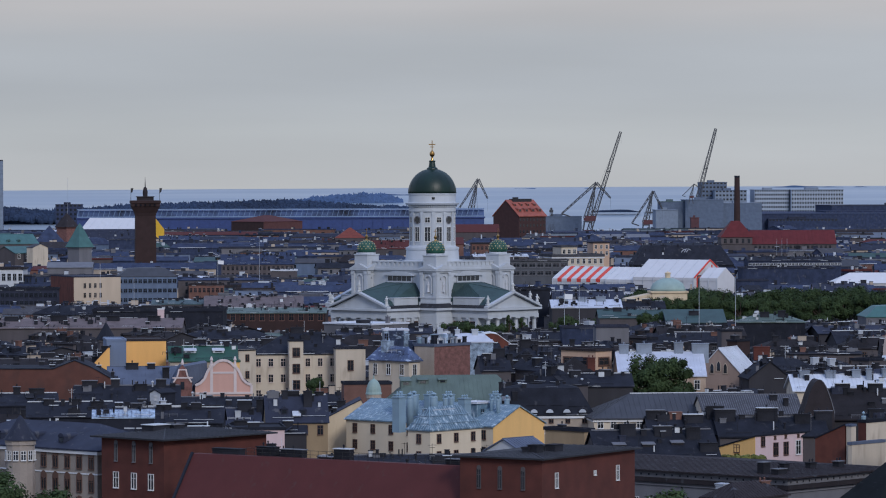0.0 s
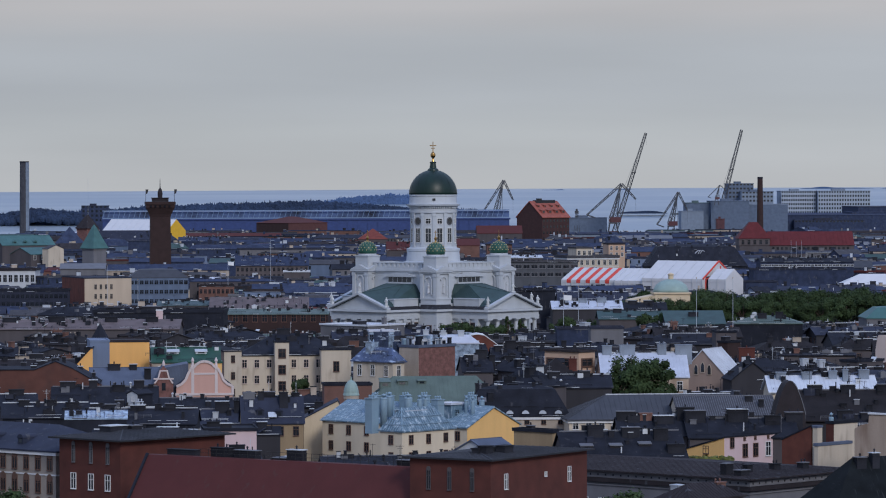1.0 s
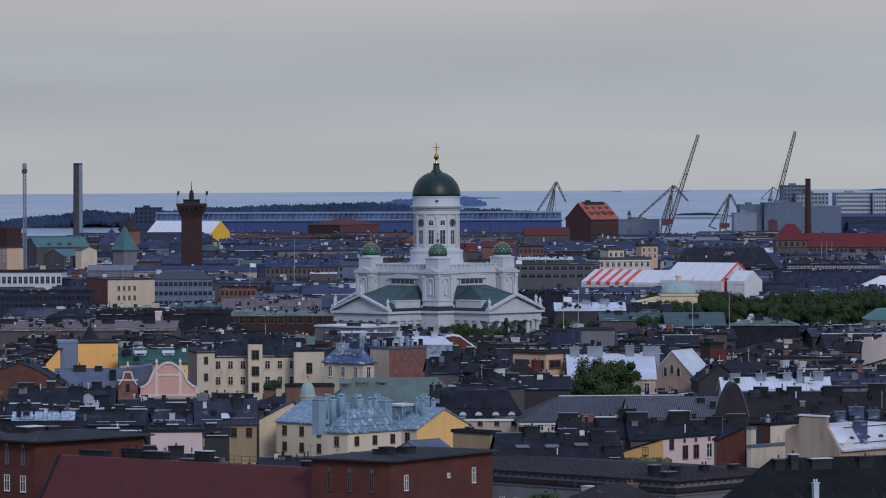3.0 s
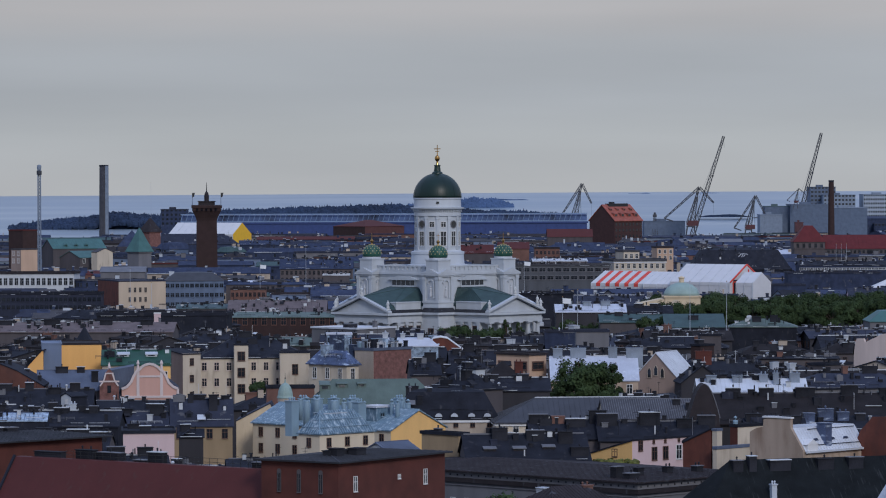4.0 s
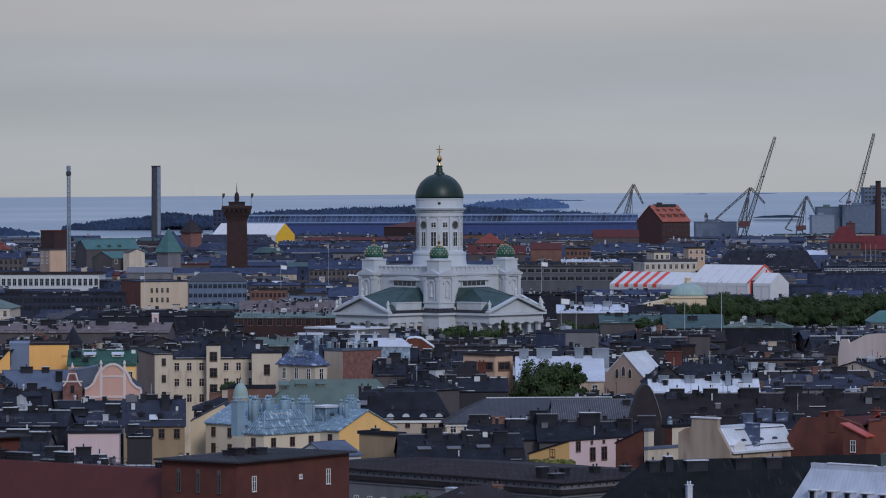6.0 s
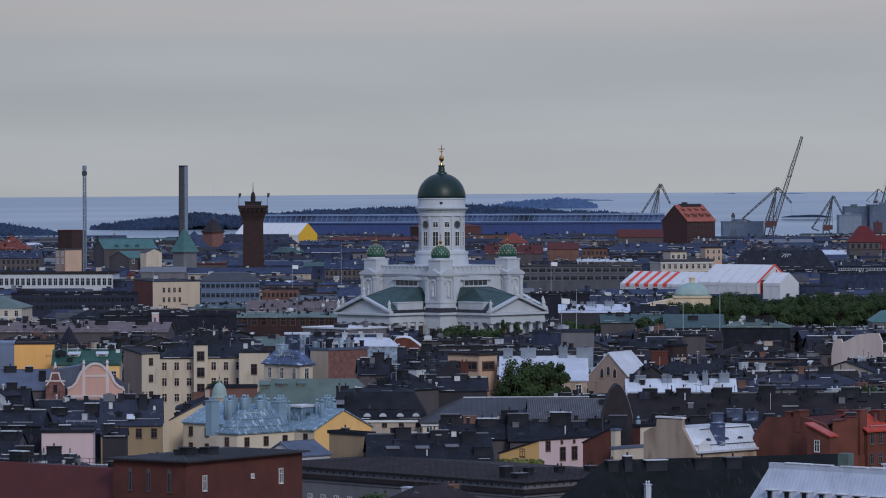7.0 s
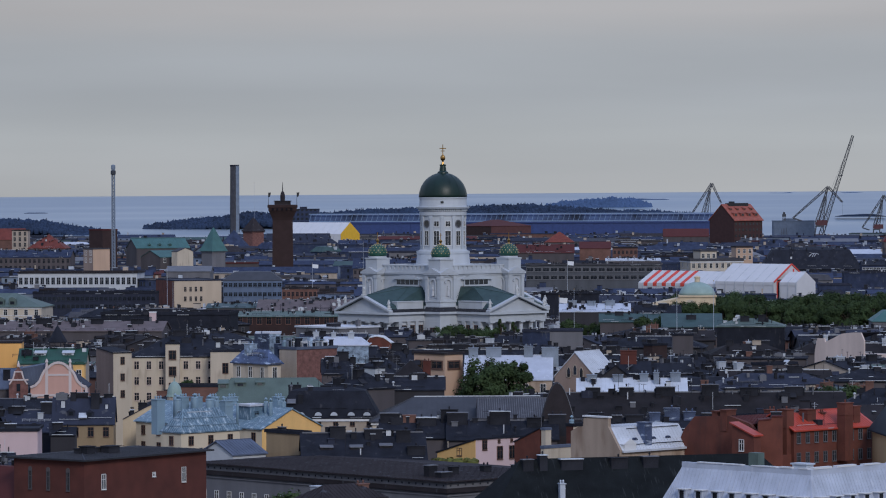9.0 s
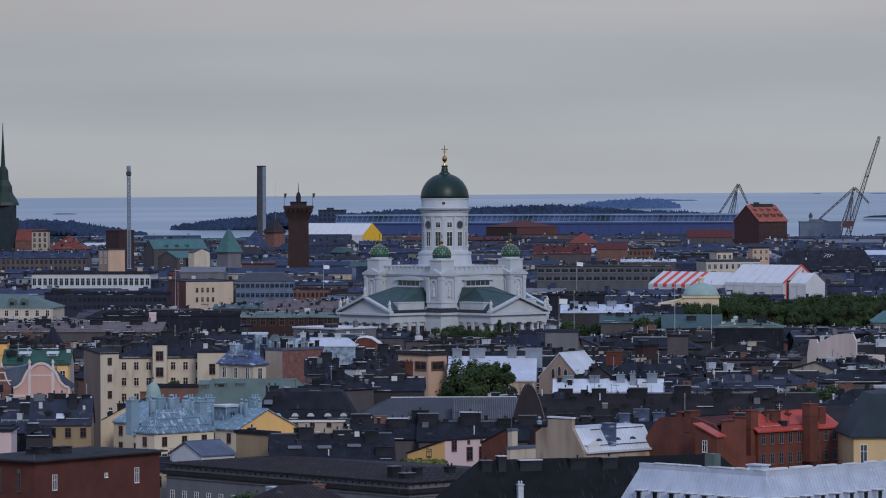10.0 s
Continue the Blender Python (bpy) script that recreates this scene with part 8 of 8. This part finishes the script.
def spire_church():
    ob = thing("church_tower", "slate-clad church tower with a dark green needle spire", "church", pose(-334.0, 1205, 0))
    part("tower", Shape().box(-8.5, -8.5, 4, 8.5, 8.5, 46).box(-7.2, -7.2, 46, 7.2, 7.2, 54), "roof_petrol", ob)
    part("spire", Shape().turn([(10.2, 54), (9.6, 56), (6.0, 62), (5.6, 66), (3.6, 70), (3.2, 76), (1.4, 79), (1.1, 86), (0.5, 97), (0.15, 106)], 8), "dome_green", ob)
    ob2 = thing("church_nave", "red-roofed nave of the brick church", "church", pose(-330, 1195, 0))
    part("wall", Shape().box(6, -6, 4, 24, 12, 32), "brick_brown", ob2)
    part("roof", Shape().prism([(6, -6.5, 32), (6, 12.5, 32), (6, 3, 39)], (18, 0, 0)), "tile_red", ob2)


spire_church()


def mast(x, y, z0, z1, label="thin white flagpole on a roof", flag=False):
    ob = thing("flagpole", label, "flagpole", pose(x, y, 0), "flagpoles")
    part("pole", Shape().turn([(0.12, z0), (0.08, (z0 + z1) / 2), (0.05, z1)], 8), "chimney_light", ob)
    part("knob", Shape().turn([(0.05, z1), (0.18, z1 + 0.15), (0.05, z1 + 0.35)], 8), "gold", ob)
    if flag:
        part("flag", Shape().prism([(0.1, 0, z1 - 0.3), (2.6, 0.3, z1 - 0.5), (2.5, 0.2, z1 - 2.1), (0.1, 0, z1 - 1.9)], (0, 0.05, 0)), "flag", ob)


mast(72.6, -120, 4, 37.6)
mast(83.3, -120, 4, 37.6)
mast(42.4, -60, 4, 33.6)
mast(37.8, -60, 4, 31.5, flag=True)
mast(-72.5, 430, 4, 32, flag=True)
mast(-54.5, 500, 4, 40)
mast(38, 330, 4, 35, flag=True)
mast(-182.3, 1430, 4, 67, "tall thin white radio mast")
for px in (207.2, 209.8, 212.4):
    mast(px, 722, 4, 35.3)
mast(-116, 250, 4, 34)
mast(-99.0, 110, 4, 32)

# ==== trees ====
tree(25.8, -441, 12.8, 1, 17.0, 6.2, 0.2)
tree(24.4, -443, 12.4, 2, 15.6, 4.6, 0.25)
tree(28.6, -443, 12.6, 3, 15.8, 5.0, 0.25)
tree(32.6, -437, 13.0, 2, 15.9, 2.9, 0.2)
tree(-94.5, -724, 12.5, 2, 14.0, 5.5, 0.2)
tree(-86.5, -722, 9.0, 3, 14.5, 4.6, 0.2)
tree(2.5, -697, 6.5, 3, 14.5, 4.2, 0.2)
tree(-6.0, -372.5, 14.5, 2, 8.0, 2.2, 0.2)
tree(-44.0, -383, 12.5, 3, 9.5, 2.4, 0.15, label="slim tree with sparse leaves beside the cream house")
for k in range(6):
    tree(21.6 + 1.15 * k, -609 - 0.5 * (k % 2), 15.6, 4 + k % 2, 4.2, 1.5, 0.15, "leaf_light", 60 * k, label="yellow-green shrub at the foot of the yellow wall")
rt = random.Random(5)
for k in range(9):
    tree(2 + 2.5 * k + rt.uniform(-0.8, 0.8), -64 + rt.uniform(-4, 4), 11.0, 1 + k % 3, 12.0, 4.0, 0.2, rot=50 * k, size=rt.uniform(0.82, 1.0))
for x, h in ((20.3, 25.4), (24.3, 24.5)):
    tree(x, -70, 12.5, 7, h - 12.5, 1.5, 0.08, label="slim dark columnar conifer by the cathedral")
for k in range(6):
    tree(38 + 3 * k, -30 + rt.uniform(-8, 8), 11.0, 1 + k % 3, 12.0, 4.2, 0.2, rot=70 * k, size=rt.uniform(0.8, 1.05))
for k in range(58):
    row = k % 3
    tree(76.5 + (k // 3) * 5.2 + rt.uniform(-2, 2), 62 + 24 * row + rt.uniform(-8, 8), 12.0, 1 + k % 3, 14.0, 5.6, 0.12, rot=47 * k, size=rt.uniform(0.92, 1.16))
for x, y in ((70, -46), (64, -52), (140, -236), (146, -240), (128, 2040), (96, -470), (101, -468)):
    tree(x, y, 12.0, 2, 13.0, 4.4, 0.2, rot=x)
for k in range(6):
    tree(78.0 + 3.4 * k, 54 + rt.uniform(-3, 3), 12.0, 1 + k % 3, 14.5, 5.0, 0.12, rot=61 * k, size=rt.uniform(0.95, 1.08))
FOOT.append((100, 85, 22)), FOOT.append((130, 85, 28)), FOOT.append((160, 85, 28)), FOOT.append((12, -64, 16)), FOOT.append((27, -440, 12))
for x in (85, 100, 115, 130, 145, 160):
    SIGHT.append((x, 60, 8, 19.0))


# ==== far shore ====
def wood(label, pts, y, deep, seed, leaf="leaf_far", size=(3, 6), dense=1.0):
    """A wooded shore: a low ridge with a great many crowns. pts: (x, height of the tree tops)."""
    r = random.Random(seed)
    ob = thing("wooded_shore", label, "wood", pose(0, y, 0), kind="stuff")
    xs, zs = [p[0] for p in pts], [p[1] for p in pts]
    s = Shape()
    for (x0, z0), (x1, z1) in zip(pts, pts[1:]):
        b = sea_z(y) - 8
        s.face([(x0, 0, b), (x1, 0, b), (x1, deep * 0.6, max(b, z1 - 1.6)), (x0, deep * 0.6, max(b, z0 - 1.6))])
        s.face([(x0, deep * 0.6, max(b, z0 - 1.6)), (x1, deep * 0.6, max(b, z1 - 1.6)), (x1, deep * 2, b), (x0, deep * 2, b)])
    part("ridge", s, "leaf_far" if leaf == "leaf_far" else leaf, ob)
    s = Shape()
    for k in range(int((xs[-1] - xs[0]) * 8 * dense)):
        x, v = r.uniform(xs[0], xs[-1]), r.random()
        top = float(np.interp(x, xs, zs)) + 1.2 * noise.noise((x * 0.09, seed, v))
        zt = top - (1 - v) * 9 + r.gauss(0, 0.45)
        w = r.uniform(*size) * 0.5
        c = (x, deep * 0.6 * v)
        if r.random() < 0.3:
            s.turn([(w * 0.6, zt - w * 2.4), (w * 0.35, zt - w * 0.9), (w * 0.05, zt + w * 0.5)], 5, c, a0=r.uniform(0, 6))
        else:
            s.turn([(w * 0.8, zt - w * 2.2), (w * r.uniform(0.9, 1.2), zt - w * 1.2), (w * 0.7, zt - w * 0.35), (w * 0.1, zt)], 6, c, a0=r.uniform(0, 6))
    tagged(part("crowns", s, leaf, ob), kind="stuff")


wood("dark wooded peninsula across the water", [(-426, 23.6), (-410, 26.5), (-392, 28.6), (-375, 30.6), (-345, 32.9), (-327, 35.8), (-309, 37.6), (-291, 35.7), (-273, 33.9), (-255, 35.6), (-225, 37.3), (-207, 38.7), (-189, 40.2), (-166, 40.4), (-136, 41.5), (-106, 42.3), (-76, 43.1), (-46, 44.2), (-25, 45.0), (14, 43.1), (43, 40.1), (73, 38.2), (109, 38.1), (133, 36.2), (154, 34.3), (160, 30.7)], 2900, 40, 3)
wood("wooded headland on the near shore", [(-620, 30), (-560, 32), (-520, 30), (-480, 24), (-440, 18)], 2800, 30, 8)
wood("hazy blue wooded island far out", [(-4, 42.4), (12, 45.4), (30, 47.0), (48, 48.2), (66, 49.2), (84, 49.5), (97, 48.6), (107, 46.4), (116, 42.6)], 3300, 20, 4, "far_isle")
def far_island(label, x0, x1, y, base, top, seed, m="far_isle", deep=14):
    """A low island that tapers at both ends, with an uneven wooded top."""
    s, n = Shape(), max(10, int((x1 - x0) / 4))
    rise = lambda f: (top - base) * min(1, 5 * f, 5 * (1 - f)) * (0.78 + 0.5 * noise.noise((f * n * 0.23 + seed, 1.7, 0.3)))
    for i in range(n):
        a, b = i / n, (i + 1) / n
        xa, xb = x0 + (x1 - x0) * a, x0 + (x1 - x0) * b
        s.prism([(xa, 0, base - 0.6), (xb, 0, base - 0.6), (xb, 0, base + rise(b)), (xa, 0, base + rise(a))], (0, deep, 0))
    tagged(part("backdrop_islands", s, m, None, at=pose(0, y, 0)), label, kind="structure")


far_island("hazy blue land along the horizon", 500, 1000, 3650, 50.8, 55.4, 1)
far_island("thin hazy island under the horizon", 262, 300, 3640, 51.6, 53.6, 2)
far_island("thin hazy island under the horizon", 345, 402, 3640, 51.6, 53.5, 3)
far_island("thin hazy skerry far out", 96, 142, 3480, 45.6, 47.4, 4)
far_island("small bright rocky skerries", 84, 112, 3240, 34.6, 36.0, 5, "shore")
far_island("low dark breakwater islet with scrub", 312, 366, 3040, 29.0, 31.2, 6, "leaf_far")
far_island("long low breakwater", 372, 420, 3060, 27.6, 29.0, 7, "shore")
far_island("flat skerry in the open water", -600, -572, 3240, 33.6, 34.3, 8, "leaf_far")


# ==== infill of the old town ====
# camera depth, height and sweep: infill spread and roof caps fit its view
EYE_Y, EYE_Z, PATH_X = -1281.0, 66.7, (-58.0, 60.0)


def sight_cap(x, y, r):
    """How high a roof may rise here without hiding a landmark behind it from the camera."""
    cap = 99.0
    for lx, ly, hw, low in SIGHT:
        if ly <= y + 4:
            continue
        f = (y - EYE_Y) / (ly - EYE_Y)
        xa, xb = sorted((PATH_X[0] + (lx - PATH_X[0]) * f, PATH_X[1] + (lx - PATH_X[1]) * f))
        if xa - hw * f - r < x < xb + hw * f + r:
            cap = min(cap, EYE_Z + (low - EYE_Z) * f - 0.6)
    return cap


rf = random.Random(11)
WALLS = ["plaster_grey"] * 2 + ["plaster_soot"] * 9 + ["plaster_brown"] * 6 + ["brick_brown", "stone_brown", "plaster_beige"]
ROOFS = ["roof_black"] * 14 + ["roof_slate"] * 4 + ["roof_umber"] * 8 + ["roof_lightgrey", "roof_palegreen"]
TONES = {"roof_black": "black", "roof_slate": "slate-blue", "roof_umber": "umber", "roof_grey": "grey", "roof_lightgrey": "light grey", "roof_palegreen": "pale green", "tile_red": "red tiled", "roof_bluewhite": "pale blue-white", "roof_green": "green copper"}
BODY = {"plaster_pale": "cream plastered", "plaster_beige": "beige plastered", "plaster_grey": "grey plastered", "plaster_brown": "brown plastered", "plaster_soot": "sooty plastered", "plaster_rose": "rose plastered", "plaster_peach": "peach plastered", "brick_brown": "brown brick", "stone_brown": "grey-brown stone", "block_white": "pale concrete"}


def clear(x, y, r):
    return all((x - a) ** 2 + (y - b) ** 2 > (r * 0.8 + c * 0.85) ** 2 for a, b, c in FOOT)


def infill(y0, y1, step_y, step_x, size, eave, far):
    y = y0
    while y < y1:
        half = 0.112 * (y - EYE_Y) + 62
        x = -half - 14 + rf.uniform(0, step_x)
        while x < half + 14:
            px, py = x + rf.uniform(-0.2, 0.2) * step_x, y + rf.uniform(-0.25, 0.25) * step_y
            W, D = rf.uniform(*size), rf.uniform(*size)
            x += step_x
            cx, cy, r = px, py, math.hypot(W, D) / 2
            ze = rf.uniform(*eave)
            rh = rf.uniform(1.8, 3.8)
            kind = rf.choice(["hip", "gx", "gy", "mansard", "hip", "flat", "gx", "gy"])
            if kind == "flat":
                rh = 0.4
            wall, roofm = rf.choice(WALLS), rf.choice(ROOFS)
            rot = rf.choice((45, 4, 2, -5, 45, 8)) if not far else rf.choice((4, -3, 8, 45, 0))
            if abs(rot) < 20:
                W, D, kind = W * 1.35, D * 0.7, rf.choice(("gx", "gx", "hip", "gx"))
                r = math.hypot(W, D) / 2
            nch = rf.randint(4, 8) if not far else rf.randint(1, 3)
            spots = [(rf.uniform(0.2, 0.8) * W, rf.uniform(0.25, 0.75) * D, rf.choice((1.2, 1.6, 2.4, 3.2)), rf.choice((0.9, 1.2)), rf.choice((0.7, 1.1, 1.5)), rf.choice(("chimney", "chimney", "chimney", "chimney", "brick_brown", "chimney_light", "plaster_beige"))) for _ in range(nch)]
            cols, dn = rf.randint(3, 5), rf.choice((0, 0, 2, 3))
            if not clear(cx, cy, r):
                continue
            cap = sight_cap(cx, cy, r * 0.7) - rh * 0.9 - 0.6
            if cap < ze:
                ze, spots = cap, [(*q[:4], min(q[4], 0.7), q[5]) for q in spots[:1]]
            if ze < 7:
                continue
            c, sn = math.cos(radians(rot)), math.sin(radians(rot))
            ox, oy = cx - (W * c - D * sn) / 2, cy - (W * sn + D * c) / 2
            dorm = [("l", (k + 0.5) * D / dn, rh * 0.2, 1.3, 1.1, rf.choice(("gable", "shed"))) for k in range(dn)] if kind in ("gy", "hip", "mansard") and not far else ()
            house(f"{BODY[wall]} town house with a {TONES[roofm]} roof", ox, oy, rot, W, D, ze, kind, rh, wall, roofm, right=cols if not far else 0, left=cols if not far else 0, rows=1, win=(1.1, 1.7), drop=2.8,
                  wframe=rf.choice(("plaster_grey", "frame_brown", "frame_brown")), chim=spots, fit=rf.randint(4, 8), flash=rf.choice((0, 1, 2, 3)), dormers=dorm, over=rf.choice((0.3, 0.5)), group="old town houses")
        y += step_y


infill(-650, 30, 23, 26, (15, 23), (19.0, 22.0), False)


def distant_town(label, y0, y1, step_y, step_x, size, eave, seed):
    """The crowded roofs beyond the cathedral, too many and too small to tell apart."""
    r = random.Random(seed)
    mats = ["plaster_brown", "office_blue", "plaster_grey", "plaster_beige", "clad_blue", "block_grey", "brick_brown", "roof_haze", "roof_black", "roof_slate", "roof_brown", "roof_grey", "roof_lightgrey", "roof_darkred", "roof_green", "roof_white", "chimney", "pane", "chimney_light", "roof_bluewhite"]
    idx = {k: i for i, k in enumerate(mats)}
    # mostly blue-grey walls and roofs, so the colours carry the haze
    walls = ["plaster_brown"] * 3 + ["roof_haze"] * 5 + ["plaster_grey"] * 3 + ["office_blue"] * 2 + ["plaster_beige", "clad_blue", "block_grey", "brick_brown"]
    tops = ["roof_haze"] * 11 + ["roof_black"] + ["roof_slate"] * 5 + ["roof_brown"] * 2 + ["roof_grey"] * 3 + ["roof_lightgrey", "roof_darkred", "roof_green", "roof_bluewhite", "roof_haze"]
    s = Shape()
    y = y0
    while y < y1:
        half = 0.112 * (y - EYE_Y) + 66
        x = -half - 20 + r.uniform(0, step_x)
        while x < half + 20:
            px, py = x + r.uniform(-0.3, 0.3) * step_x, y + r.uniform(-0.4, 0.4) * step_y
            W, D, ze, rh = r.uniform(*size), r.uniform(*size) * 0.7, r.uniform(*eave), r.uniform(1.2, 4.2)
            x += step_x * r.uniform(0.7, 1.3)
            kind, rot = r.choice(("hip", "gx", "flat", "flat", "flat", "mansard", "gx", "gx")), r.choice((0, 3, -4, 8, -7, 2, 45))
            if rot != 45:
                W, D, rh = W * r.uniform(1.3, 2.4), D * 0.75, rh * 0.7
            wall, roofm = idx[r.choice(walls)], idx[r.choice(tops)]
            bits = [(r.uniform(0.05, 0.9), r.uniform(0.05, 0.9), r.uniform(0.6, 2.8), r.uniform(0.5, 1.6), r.uniform(0.5, 2.4), r.choice(("chimney", "chimney", "roof_haze", "roof_haze", "roof_slate", "plaster_beige", "chimney_light", "plaster_grey"))) for _ in range(r.randint(2, 6))]
            wn, lit = r.randint(4, 9), r.random() < 0.75
            rad = math.hypot(W, D) / 2
            if not clear(px, py, rad):
                continue
            if kind == "flat":
                rh = r.uniform(0.2, 0.8)
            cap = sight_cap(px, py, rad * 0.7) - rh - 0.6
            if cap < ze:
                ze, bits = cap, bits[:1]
            if ze < 6:
                continue
            c, sn = math.cos(radians(rot)), math.sin(radians(rot))
            h, t = ze - 4, Shape()
            t.box(0, 0, 0, W, D, h, wall)
            rs, zat = roof_shape(W, D, h, kind, rh, 0.4)
            base = len(t.v)
            t.v += rs.v
            t.f += [tuple(base + i for i in f) for f in rs.f]
            t.m += [roofm] * len(rs.f)
            if kind == "gx":
                t.prism([(0.02, 0, h), (0.02, D, h), (0.02, D / 2, h + rh - 0.2)], (W - 0.04, 0, 0), wall)
            elif kind == "gy":
                t.prism([(0, 0.02, h), (W, 0.02, h), (W / 2, 0.02, h + rh - 0.2)], (0, D - 0.04, 0), wall)
            for u, v, w, d, hh, bm in bits:
                bx, by = u * W, v * D
                zb = zat(bx, by)
                t.box(bx - w / 2, by - d / 2, zb - 1.5, bx + w / 2, by + d / 2, zb + hh, idx[bm])
                # some caps and eave strips are pale, painting edges lit by sky
                t.box(bx - w / 2 - 0.1, by - d / 2 - 0.1, zb + hh, bx + w / 2 + 0.1, by + d / 2 + 0.1, zb + hh + 0.2, idx["chimney_light"] if r.random() < 0.35 else idx["chimney"])
            if r.random() < 0.45:
                e = r.uniform(0.2, 0.7)
                t.box(0.1 * W, -0.46, h - 0.1, (0.1 + e) * W, -0.4, h + 0.16, idx[r.choice(("chimney_light", "roof_lightgrey", "roof_white"))])
            if lit:
                for row in range(2):
                    z1 = h - 1.0 - 3.4 * row
                    for k in range(wn):
                        xx = (k + 0.5) * W / wn
                        t.box(xx - 0.55, -0.06, z1 - 1.8, xx + 0.55, -0.01, z1, idx["pane"])
                        yy = (k + 0.5) * D / wn
                        t.box(-0.06, yy - 0.5, z1 - 1.8, -0.01, yy + 0.5, z1, idx["pane"])
            ox, oy = px - (W * c - D * sn) / 2, py - (W * sn + D * c) / 2
            base = len(s.v)
            s.v += [(ox + a * c - b * sn, oy + a * sn + b * c, 4 + z) for a, b, z in t.v]
            s.f += [tuple(base + i for i in f) for f in t.f]
            s.m += t.m
        y += step_y
    me = bpy.data.meshes.new("distant_town")
    me.from_pydata(s.v, [], s.f)
    for k in mats:
        me.materials.append(M[k])
    me.polygons.foreach_set("material_index", s.m)
    me.update()
    tagged(new("distant_town", me), label, "houses", kind="stuff")


infill(60, 165, 27, 34, (14, 24), (13.5, 21.0), True)
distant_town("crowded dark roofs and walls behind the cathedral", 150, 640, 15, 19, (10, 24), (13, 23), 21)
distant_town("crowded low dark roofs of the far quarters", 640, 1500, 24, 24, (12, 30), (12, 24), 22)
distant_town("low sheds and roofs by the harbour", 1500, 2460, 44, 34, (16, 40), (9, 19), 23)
